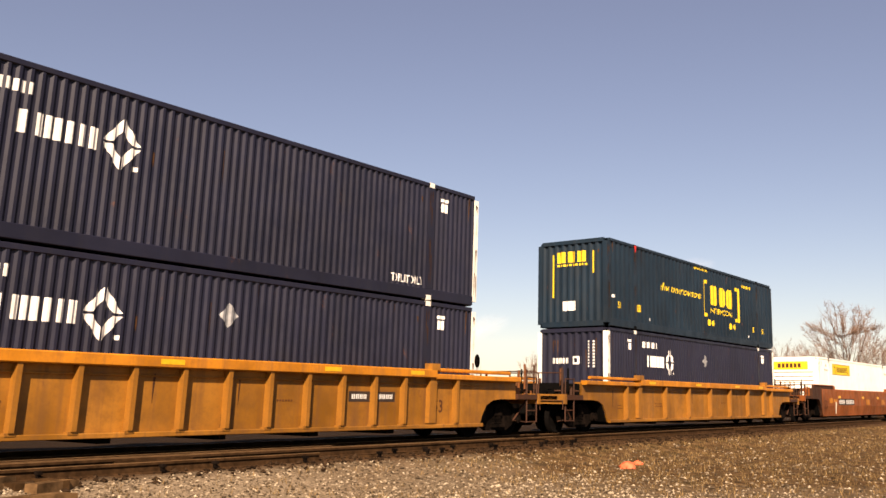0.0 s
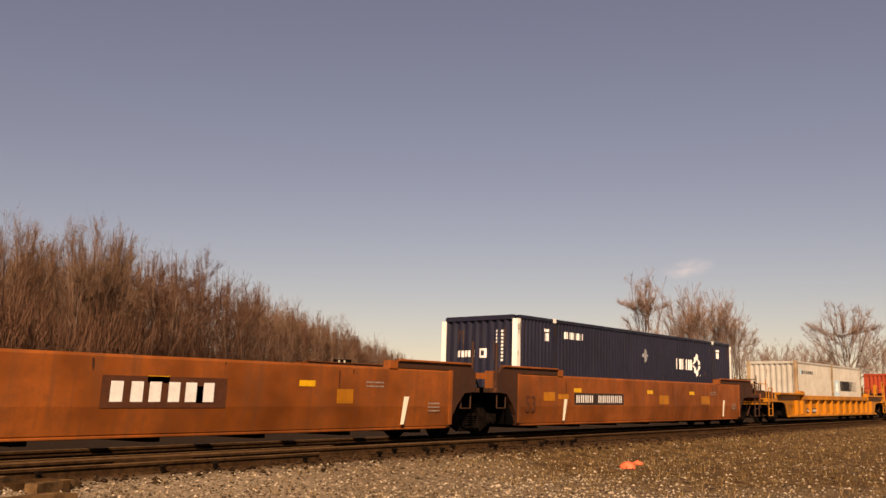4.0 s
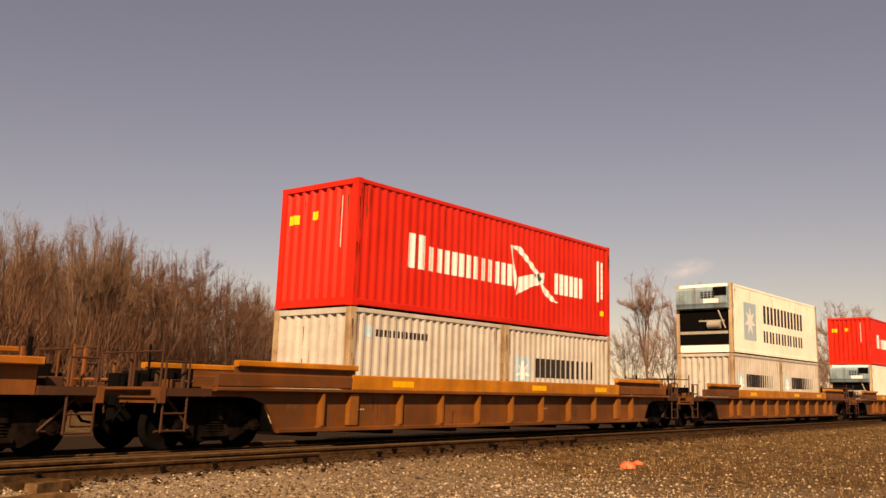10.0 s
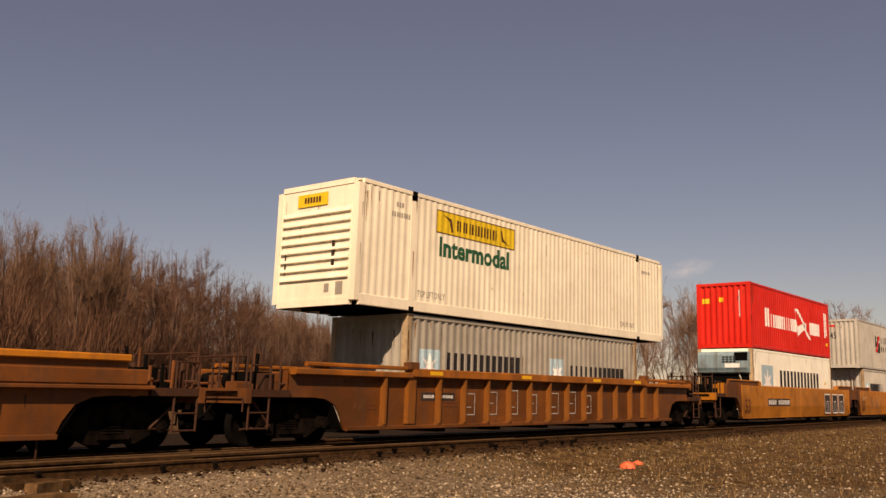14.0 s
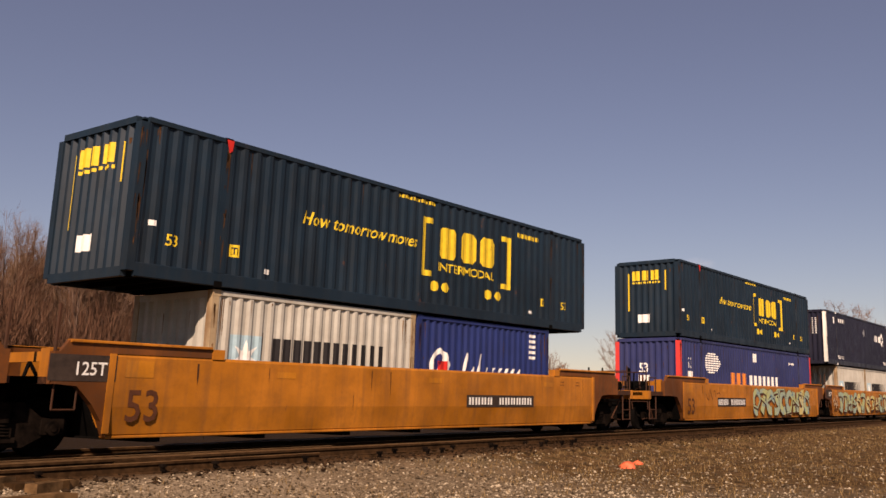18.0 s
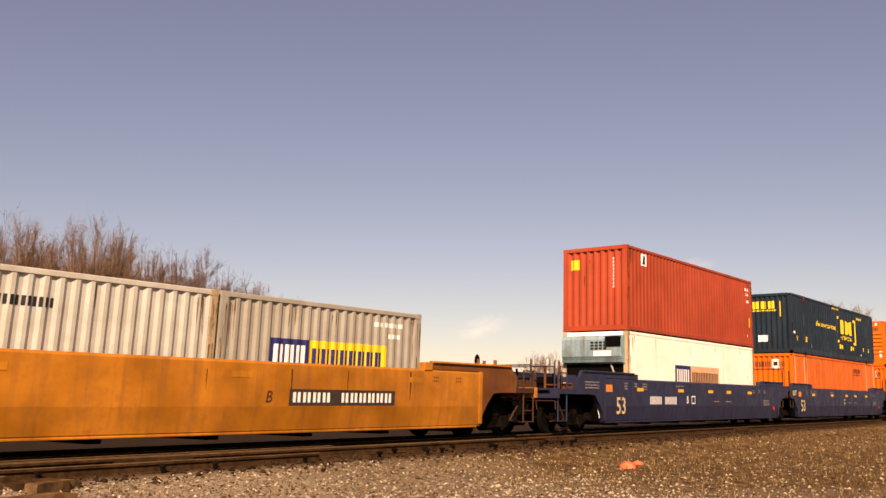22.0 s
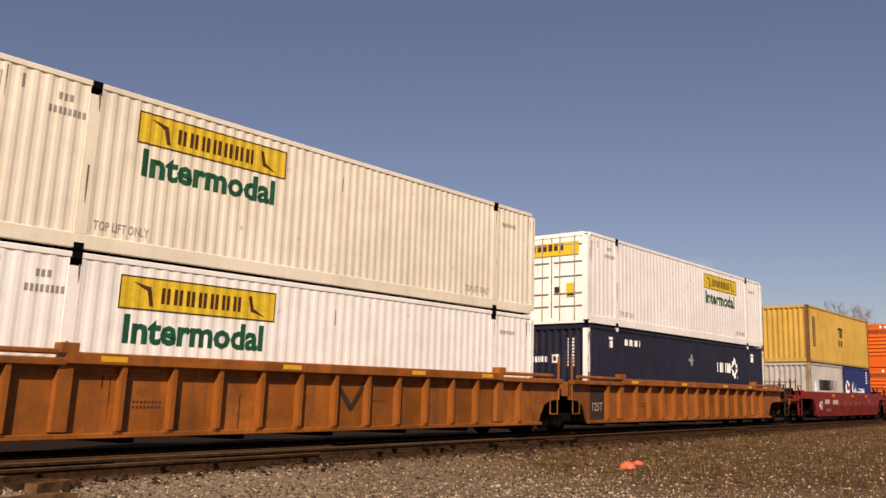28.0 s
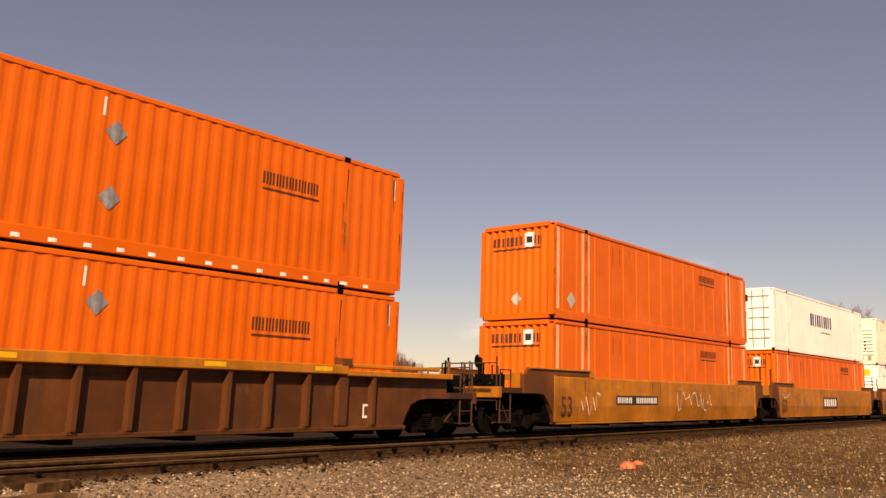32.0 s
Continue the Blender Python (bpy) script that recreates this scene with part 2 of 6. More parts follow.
# ---------------------------------------------------------------- the profile of a steel side wall
def waves(x0, x1, pitch, depth):
    """Break points (x, set-back) of a folded sheet between x0 and x1."""
    n = max(1, round((x1 - x0) / pitch))
    p = (x1 - x0) / n
    pts = [(x0, 0.0)]
    for i in range(n):
        a = x0 + i * p
        pts += [(a + 0.13 * p, 0.0), (a + 0.37 * p, depth), (a + 0.63 * p, depth), (a + 0.87 * p, 0.0)]
    pts.append((x1, 0.0))
    return pts


def rib_lines(x0, x1, pitch, depth, w=0.05):
    """Flat sheets between narrow standing ribs."""
    n = max(1, round((x1 - x0) / pitch))
    p = (x1 - x0) / n
    pts = [(x0, depth)]
    for i in range(n):
        a = x0 + (i + 0.5) * p
        pts += [(a - w, depth), (a - w * 0.5, 0.0), (a + w * 0.5, 0.0), (a + w, depth)]
    pts.append((x1, depth))
    return pts


def setback(pts, x):
    for (a, da), (b, db) in zip(pts, pts[1:]):
        if a <= x <= b:
            return da + (db - da) * (x - a) / max(1e-6, b - a)
    return 0.0


class Wall:
    """A place to put paint on: a folded wall that faces -y (side) or -x (front end)."""

    def __init__(self, pts, face, front=False):
        self.pts, self.face, self.front = pts, face, front

    def place(self, u, z, lift):
        d = self.face + setback(self.pts, u) - lift
        return (d, -u, z) if self.front else (u, d, z)

    def shape(self, geo, outline, lift=0.004):
        """A flat outline (u, z) cut along the folds and laid on the wall."""
        bm = bmesh.new()
        bm.faces.new([bm.verts.new((u, z, 0)) for u, z in outline])
        bmesh.ops.triangulate(bm, faces=bm.faces[:])
        self.lay(geo, bm, lift)

    def lay(self, geo, bm, lift=0.004):
        us = [v.co.x for v in bm.verts]
        if us:
            for u, _ in self.pts:
                if min(us) < u < max(us):
                    bmesh.ops.bisect_plane(bm, geom=bm.verts[:] + bm.edges[:] + bm.faces[:], plane_co=(u, 0, 0), plane_no=(1, 0, 0))
        bm.verts.index_update()
        geo.add([self.place(v.co.x, v.co.y, lift) for v in bm.verts], [[v.index for v in f.verts] for f in bm.faces])
        bm.free()

    def rect(self, geo, u0, u1, z0, z1, lift=0.004):
        us = [u0] + [u for u, _ in self.pts if u0 < u < u1] + [u1]
        v = [self.place(u, z, lift) for u in us for z in (z0, z1)]
        geo.add(v, [(2 * i, 2 * i + 2, 2 * i + 3, 2 * i + 1) for i in range(len(us) - 1)])

    def runs(self, geo, seed, n, u0, u1, ztop, long=0.9, wide=0.05, lift=0.005):
        """Thin tapered streaks that run down from near ztop."""
        r = random.Random(seed)
        for k in range(n):
            u, z = r.uniform(u0, u1), ztop - r.uniform(0, 0.1) - (r.random() < 0.3) * r.uniform(0, 0.9)
            h, w = r.uniform(0.15, 1.0) ** 1.5 * long, r.uniform(0.3, 1.0) * wide
            a, b = r.uniform(-0.3, 0.3) * w, r.uniform(0.3, 0.7)
            v = [self.place(u + x, z - q * h, lift) for x, q in ((-w / 2, 0), (w / 2, 0), (a + w * 0.45, b), (a - w * 0.45, b), (a * 1.6 + w * 0.1, 1), (a * 1.6 - w * 0.1, 1))]
            geo.add(v, [(0, 1, 2, 3), (3, 2, 4, 5)])

    def ring(self, geo, u0, u1, z0, z1, w, lift=0.004):
        self.rect(geo, u0, u1, z0, z0 + w, lift)
        self.rect(geo, u0, u1, z1 - w, z1, lift)
        self.rect(geo, u0, u0 + w, z0 + w, z1 - w, lift)
        self.rect(geo, u1 - w, u1, z0 + w, z1 - w, lift)

    def bars(self, geo, u0, u1, z0, z1, n, gap=0.22, slots=True, lift=0.004):
        """A row of n plain blocks in place of a name; slots: each block is two upright bars."""
        w = (u1 - u0) / n
        for i in range(n):
            a, b = u0 + i * w, u0 + (i + 1 - gap) * w
            if not slots:
                self.rect(geo, a, b, z0, z1, lift)
                continue
            s = (b - a) * 0.38
            self.rect(geo, a, a + s, z0, z1, lift)
            self.rect(geo, b - s, b, z0, z1, lift)

    def words(self, geo, text, u, z, size, lean=0.0, stretch=1.0, lift=0.004, bold=0.012):
        cu = bpy.data.curves.new("words", "FONT")
        cu.body, cu.size, cu.shear = text, size, lean
        cu.resolution_u = 2
        cu.offset = size * bold
        ob = bpy.data.objects.new("words", cu)
        scene.collection.objects.link(ob)
        bpy.context.view_layer.update()
        me = bpy.data.meshes.new_from_object(ob.evaluated_get(bpy.context.evaluated_depsgraph_get()))
        bm = bmesh.new()
        bm.from_mesh(me)
        for v in bm.verts:
            v.co = Vector((u + v.co.x * stretch, z + v.co.y, 0))
        bpy.data.objects.remove(ob)
        bpy.data.curves.remove(cu)
        bpy.data.meshes.remove(me)
        self.lay(geo, bm, lift)


# ---------------------------------------------------------------- containers
FEET = {53: (16.15, 2.59, 2.896), 45: (13.72, 2.438, 2.896), 40: (12.19, 2.438, 2.591), 41: (12.19, 2.438, 2.896), 20: (6.058, 2.438, 2.591)}


# how deep the side sheets are folded
FOLD = {"white_box": 0.010, "cream_box": 0.012, "orange_box": 0.013, "red_box": 0.026, "rust_box": 0.026}


def steel_box(label, size, mat, wall="wave", post=None, end="wave", rail=None, group="", pitch=None):
    """An empty-origin container: centre at the middle of its floor; its front end faces -x.
    Returns the thing and the walls that lettering is laid on."""
    L, W, H = FEET[size]
    t = thing("shipping_container", label, "container", group)
    post, rail = post or mat, rail or mat
    hx, hy = L / 2, W / 2
    big = size == 53
    zb, zt = (0.27 if big else 0.16), H - 0.11
    pw = 0.15 if size in (40, 41, 20) else 0.17
    seams = [-6.08, 6.08] if big else []
    pitch = pitch or 0.28
    # side walls
    pts = []
    edges = [-hx + pw] + seams + [hx - pw]
    for a, b in zip(edges, edges[1:]):
        a2, b2 = a + (0.12 if a in seams else 0), b - (0.12 if b in seams else 0)
        if wall == "wave":
            seg = waves(a2, b2, pitch, FOLD.get(mat, 0.036) if size != 45 else 0.024)
        elif wall == "ribs":
            seg = rib_lines(a2, b2, pitch, 0.018, 0.035)
        else:
            seg = [(a2, 0.0), (b2, 0.0)]
        pts += seg
    face = -hy + 0.012
    for s in (1, -1):
        g = Geo()
        v = [(x, s * (face + d), z) for x, d in pts for z in (zb, zt)]
        g.add(v, [(2 * i, 2 * i + 2, 2 * i + 3, 2 * i + 1) for i in range(len(pts) - 1)])
        v = [(x, s * (face + 0.06), z) for x in (-hx + pw, hx - pw) for z in (zb, zt)]
        g.add(v, [(0, 2, 3, 1)])
        part("side_wall", g, mat, t)
    # rails, posts and castings
    for s in (1, -1):
        y0, y1 = sorted((s * hy, s * (hy - 0.075)))
        part("top_rail", Geo().beam(-hx + pw, hx - pw, y0, y1, zt, H - 0.008), rail, t)
        part("bottom_rail", Geo().beam(-hx + pw, hx - pw, y0, y1, 0.02, zb), rail, t)
        for e in (1, -1):
            x0, x1 = sorted((e * hx, e * (hx - pw)))
            yy = sorted((s * hy, s * (hy - 0.16)))
            part("corner_post", Geo().add([(x, y, z) for z in (0.118, H - 0.118) for x, y in ((x0, yy[0]), (x1, yy[0]), (x1, yy[1]), (x0, yy[1]))],
                 [(0, 1, 2, 3), (4, 7, 6, 5), (0, 4, 5, 1), (1, 5, 6, 2), (2, 6, 7, 3), (3, 7, 4, 0)]), post, t)
        for q in seams:
            part("lift_post", Geo().box(q - 0.12, q + 0.12, *sorted((s * (hy - 0.002), s * (hy - 0.07))), zb, zt), mat, t)
    cx = [6.08] if big else [hx - 0.09]
    for x in cx:
        for e in (1, -1):
            for s in (1, -1):
                for z0 in (0.0, H - 0.118):
                    part("corner_casting", Geo().box(e * x - 0.093, e * x + 0.093, *sorted((s * (hy + 0.004), s * (hy - 0.162))), z0, z0 + 0.118),
                         "post_white" if big and post == "post_white" else ("black_steel" if big else post), t)
    # ends
    epts = waves(-hy + 0.16, hy - 0.16, 0.25, 0.062) if end == "wave" else [(-hy + 0.16, 0.0), (hy - 0.16, 0.0)]
    fw = Wall(epts, -hx + 0.02, True)
    g = Geo()
    v = [(fw.face + d, -u, z) for u, d in epts for z in (0.18, H - 0.12)]
    g.add(v, [(2 * i, 2 * i + 2, 2 * i + 3, 2 * i + 1) for i in range(len(epts) - 1)])
    fwall = part("front_wall", g, mat, t)
    for e in (1, -1):
        xx = sorted((e * hx, e * (hx - 0.12)))
        part("end_header", Geo().box(*xx, -hy + 0.16, hy - 0.16, H - 0.13, H - 0.004), rail, t)
        part("end_sill", Geo().box(*xx, -hy + 0.16, hy - 0.16, 0.02, 0.19), rail, t)
    g = Geo()
    for s in (1, -1):
        g.box(hx - 0.07, hx - 0.02, *sorted((s * 0.01, s * (hy - 0.17))), 0.2, H - 0.14)
    part("rear_door", g, mat, t)
    for s in (-0.8, -0.35, 0.35, 0.8):
        part("lock_rod", Geo().tube((hx - 0.005, s, 0.15), (hx - 0.005, s, H - 0.12), 0.018), "galv", t)
    part("roof", Geo().box(-hx + 0.1, hx - 0.1, -hy + 0.07, hy - 0.07, H - 0.05, H - 0.016), mat, t)
    g = Geo().box(-hx + 0.08, hx - 0.08, -hy + 0.07, hy - 0.07, 0.13, 0.17)
    n = int(L / 0.6)
    for i in range(n):
        x = -hx + 0.3 + i * (L - 0.6) / (n - 1)
        g.box(x - 0.03, x + 0.03, -hy + 0.07, hy - 0.07, 0.02, 0.13)
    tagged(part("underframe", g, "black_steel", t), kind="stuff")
    if end == "louver":
        for k in range(6 if mat == "orange_box" else 8):   # pressed ledges across the end
            z = 0.78 + k * 0.25 if mat == "orange_box" else 0.62 + k * 0.215
            part("stiffener", Geo().slab([(-hx + 0.019, z), (-hx - 0.045, z + 0.012), (-hx - 0.045, z + 0.035), (-hx + 0.019, z + 0.13)], -hy + 0.22, hy - 0.22), mat, t)
    if end == "doors":
        part("door_gap", Geo().box(-hx + 0.008, -hx + 0.02, -0.012, 0.012, 0.2, H - 0.14), "d_black", t)
        for y in (-0.85, -0.32, 0.32, 0.85):
            part("lock_rod", Geo().tube((-hx - 0.02, y, 0.12), (-hx - 0.02, y, H - 0.1), 0.018), "silver_box", t)
        for y in (-0.6, 0.6):
            for z in (0.55, 0.95, 1.5, 1.95, 2.5):
                part("hinge_bar", Geo().box(-hx - 0.015, -hx + 0.02, y - 0.5, y + 0.5, z, z + 0.03), "silver_box", t)
    sw = Wall(pts, face)
    # rust that has run down from the top rail, the castings and the seams
    pale = mat in ("white_box", "cream_box", "reefer", "grey_box", "silver_box", "yellow_box", "orange_box")
    seed = len(label) * 7 + size
    dark = mat in ("navy_box", "teal_box", "blue_box", "blue_sea", "red_box", "rust_box")
    put(t, "rust_streak", "rust_run" if pale else "dark_run", lambda g: sw.runs(g, seed, int(L * (0.2 if mat in ("white_box", "cream_box", "orange_box") else 0.9 if pale else 0.6)), -hx + 0.2, hx - 0.2, zt - 0.02, 0.7, 0.035))
    put(t, "rust_streak", "dark_run" if dark else "rust_run", lambda g: (sw.runs(g, seed + 1, 5, hx - 0.42, hx - 0.2, zt, 0.9, 0.035), sw.runs(g, seed + 2, 5, -hx + 0.18, -hx + 0.42, zt, 0.9, 0.03), fw.runs(g, seed + 3, 6, -hy + 0.2, hy - 0.2, H - 0.3, 0.7, 0.035)))
    post_wall = Wall([(-12, 0.0), (12, 0.0)], -hy)
    put(t, "rust_streak", "dark_run" if dark else "rust_run", lambda g: [post_wall.runs(g, seed + 5 + i, 1 if mat in ("white_box", "cream_box") else 6, u - 0.06, u + 0.06, H - 0.2 - i % 2 * 1.2, 0.8, 0.035) for i, u in enumerate((-hx + 0.08, -hx + 0.08, hx - 0.08, hx - 0.08, *[q for q in seams for _ in (0, 1)]))])
    return t, sw, fw


def put(t, name, mat, wall_ops, label=""):
    g = Geo()
    wall_ops(g)
    o = part(name, g, mat, t, label)
    return tagged(o, kind="stuff") if name in ("name", "lettering", "end_lettering", "mark_bars", "board_lettering", "end_board_lettering", "stencil", "notice", "label", "top_fitting", "stain", "vent", "scuff_line", "seam", "warning", "rust_streak") else o


def puts(t, name, mat, ops):
    """One part for each shape."""
    for op in ops:
        put(t, name, mat, op)


def navy_53(shift=0.0, plate=True):
    t, s, f = steel_box("navy blue corrugated 53-foot container with white corner posts", 53, "navy_box", post="post_white", rail="navy_box", pitch=0.195)
    o = shift

    def white(g):
        s.rect(g, -2.98 + o, -2.90 + o, 1.50, 1.58)
        s.bars(g, -5.45, -4.3, 2.36, 2.56, 9, 0.35, False)
        for x in (-6.62, 6.5):
            s.rect(g, x, x + 0.28, 2.50, 2.58)
            s.bars(g, x + 0.02, x + 0.28, 2.24, 2.46, 2, 0.3, False)
        s.words(g, "TOP LIFT ONLY", -5.85, 0.34, 0.26, 0, 0.62)
        s.words(g, "TOP LIFT ONLY", 4.70, 0.34, 0.26, 0, 0.62)
        s.rect(g, -6.14, -6.02, 2.62, 2.72)
    put(t, "lettering", "d_white", white, "white stencils")
    puts(t, "name_bar", "d_white", [lambda g, a=a, b=b: s.rect(g, -5.15 + o + a, -5.15 + o + b, 1.72, 2.10)
                                    for a, b in ((0, .13), (.30, .42), (.46, .58), (.62, .74), (.84, .97), (1.07, 1.19), (1.26, 1.42))])
    P = lambda k, ang: (-3.26 + o + k * math.cos(ang), 1.92 + k * 1.18 * math.sin(ang))
    puts(t, "diamond_stroke", "d_white", [lambda g, a=a, b=b: s.shape(g, [P(0.38, a + 0.06), P(0.38, b - 0.06), P(0.19, b - 0.1), P(0.19, a + 0.1)])
                                          for a, b in [(math.pi / 2 * r, math.pi / 2 * (r + 1)) for r in range(4)]])
    if plate:
        put(t, "diamond_plate", "galv", lambda g: s.shape(g, [(-0.20, 2.09), (0.03, 1.86), (0.26, 2.09), (0.03, 2.33)], 0.008))

    def endmark(g):
        f.bars(g, -0.75, -0.1, 1.75, 1.93, 4, 0.25)
        f.ring(g, 0.0, 0.24, 1.72, 1.98, 0.06)
        for k in range(9):
            f.rect(g, 0.55, 0.63, 2.42 - k * 0.1, 2.48 - k * 0.1)
            f.rect(g, 0.72, 0.80, 2.42 - k * 0.1, 2.48 - k * 0.1)
    put(t, "end_lettering", "d_white", endmark)
    return t


def teal_53():
    t, s, f = steel_box("dark teal corrugated 53-foot container with yellow lettering", 53, "teal_box", pitch=0.33)

    def yellow(g):
        s.words(g, "How tomorrow moves", -4.02, 1.56, 0.40, 0.28, 1.02)
        s.words(g, "INTERMODAL", 0.66, 1.10, 0.30, 0, 1.33)
        s.bars(g, -0.9, 0.55, 2.68, 2.76, 14, 0.3, False)
        s.bars(g, 4.25, 5.45, 2.44, 2.56, 10, 0.3, False)
        s.words(g, "53", -7.32, 0.64, 0.30)
        s.words(g, "53", 6.70, 0.62, 0.30)
        s.ring(g, -5.84, -5.62, 0.62, 0.86, 0.05)
        s.bars(g, -5.80, -5.62, 0.66, 0.78, 2, 0.3, False)
        s.ring(g, 5.55, 5.72, 0.62, 0.84, 0.05)
    put(t, "lettering", "d_yellow", yellow, "yellow lettering between square brackets")
    puts(t, "bracket", "d_yellow", [lambda g, x0=x0, e=e: (s.rect(g, x0 - 0.07, x0 + 0.07, 0.92, 2.36), [s.rect(g, *sorted((x0 + e * 0.07, x0 + e * 0.36)), z, z + 0.14) for z in (0.92, 2.22)]) for x0, e in ((0.10, 1), (3.86, -1))])
    # heavy plain slabs in place of the name
    puts(t, "name_block", "d_yellow", [lambda g, a=a: s.shape(g, [(a + 0.10, 1.42), (a + 0.56, 1.42), (a + 0.66, 1.54), (a + 0.66, 2.08), (a + 0.56, 2.20), (a + 0.10, 2.20), (a, 2.08), (a, 1.54)]) for a in (0.74, 1.62, 2.50)])
    puts(t, "dot", "d_yellow", [lambda g, x=x: s.shape(g, [(x + 0.16 * math.cos(k * math.pi / 4), 0.70 + 0.13 * math.sin(k * math.pi / 4)) for k in range(8)]) for x in (0.56, 1.02, 2.88, 3.36)])

    def ends(g):
        for i in range(3):
            f.rect(g, -0.58 + i * 0.38, -0.29 + i * 0.38, 2.15, 2.52)
        f.bars(g, -0.58, 0.56, 2.03, 2.10, 10, 0.3, False)
        f.rect(g, -0.78, -0.72, 1.0, 2.45)
        f.rect(g, 0.72, 0.77, 1.75, 2.5)
    put(t, "end_lettering", "d_yellow", ends)
    put(t, "placard", "d_white", lambda g: f.rect(g, -0.35, 0.12, 0.55, 0.86), "white square placard")
    put(t, "tag", "d_red", lambda g: s.shape(g, [(-6.16, 2.86), (-5.98, 2.86), (-6.01, 2.66), (-6.08, 2.60)], 0.03), "red tag hanging from the top rail")
    put(t, "notice", "d_white", lambda g: (s.rect(g, -4.95, -4.80, 0.38, 0.48), s.rect(g, 4.9, 5.1, 0.36, 0.44), s.rect(g, -7.7, -7.55, 0.95, 1.05)))
    return t


def white_53(mat, end, sign_x, word=True):
    t, s, f = steel_box("white corrugated 53-foot container with a yellow name board", 53, mat, end=end, pitch=0.24 if mat == "cream_box" else 0.27)
    a, b = sign_x, sign_x + 3.55
    put(t, "name_board", "d_yellow", lambda g: s.rect(g, a, b, 2.04, 2.62), "yellow board with dark edging")

    def dark(g):
        s.ring(g, a, b, 2.04, 2.62, 0.025, 0.007)
        s.bars(g, a + 0.85, a + 2.75, 2.18, 2.46, 7, 0.3, True, 0.008)
        s.shape(g, [(a + 0.25, 2.52), (a + 0.62, 2.45), (a + 0.70, 2.12), (a + 0.62, 2.12), (a + 0.55, 2.38)], 0.008)
        s.shape(g, [(b - 0.25, 2.12), (b - 0.62, 2.2), (b - 0.70, 2.5), (b - 0.62, 2.5), (b - 0.55, 2.26)], 0.008)
    put(t, "board_lettering", "d_brown", dark)
    if word:
        put(t, "lettering", "d_green", lambda g: s.words(g, "Intermodal", a + 0.12, 1.48, 0.66, 0, 1.09, 0.004, 0.036), "dark green word on the side")

    def small(g):
        s.words(g, "TOP LIFT ONLY", -5.85, 0.38, 0.22, 0, 0.7)
        s.words(g, "TOP LIFT ONLY", 4.75, 0.38, 0.22, 0, 0.7)
        s.bars(g, -6.9, -6.2, 2.18, 2.3, 8, 0.35, False)
        s.bars(g, -6.75, -6.45, 2.42, 2.54, 3, 0.35, False)
        s.bars(g, 6.4, 7.1, 2.3, 2.4, 7, 0.35, False)
        s.rect(g, -7.4, -7.35, 2.45, 2.68)
        s.rect(g, 0.05, 0.09, 2.1, 2.42)
    put(t, "stencil", "silver_box", small)

    def seals(g):
        for x in (-6.2, 5.95):
            s.rect(g, x, x + 0.22, 2.66, 2.80, 0.01)
    put(t, "top_fitting", "black_steel", seals)
    put(t, "end_board", "d_yellow", lambda g: f.rect(g, *((-0.62, 0.35, 2.36, 2.66) if mat == "cream_box" else (-1.06, 0.80, 2.24, 2.66) if end == "louver" else (-0.95, 1.0, 2.18, 2.60)), 0.03), "yellow name board on the end")
    put(t, "end_board_lettering", "d_brown", lambda g: f.bars(g, *((-0.4, 0.15, 2.44, 2.58) if mat == "cream_box" else (-0.72, 0.50, 2.34, 2.56)), 6, 0.3, False, 0.034))
    if end == "louver":
        put(t, "vent", "silver_box", lambda g: (f.rect(g, 0.35, 0.5, 0.32, 0.52), f.rect(g, 0.7, 0.92, 0.25, 0.55)))
        put(t, "stain", "dark_patch", lambda g: (f.rect(g, 0.55, 0.65, 0.9, 1.5, 0.034), f.rect(g, -0.95, -0.9, 0.8, 1.3, 0.034)))
    else:
        put(t, "placard", "d_yellow", lambda g: f.rect(g, 0.55, 0.85, 0.85, 1.28, 0.03))
        put(t, "notice", "dark_patch", lambda g: (f.rect(g, -0.95, -0.66, 1.22, 1.50, 0.03), f.rect(g, 0.12, 0.30, 1.0, 1.18, 0.03), f.rect(g, 0.58, 0.82, 0.88, 0.98, 0.034)))
    return t


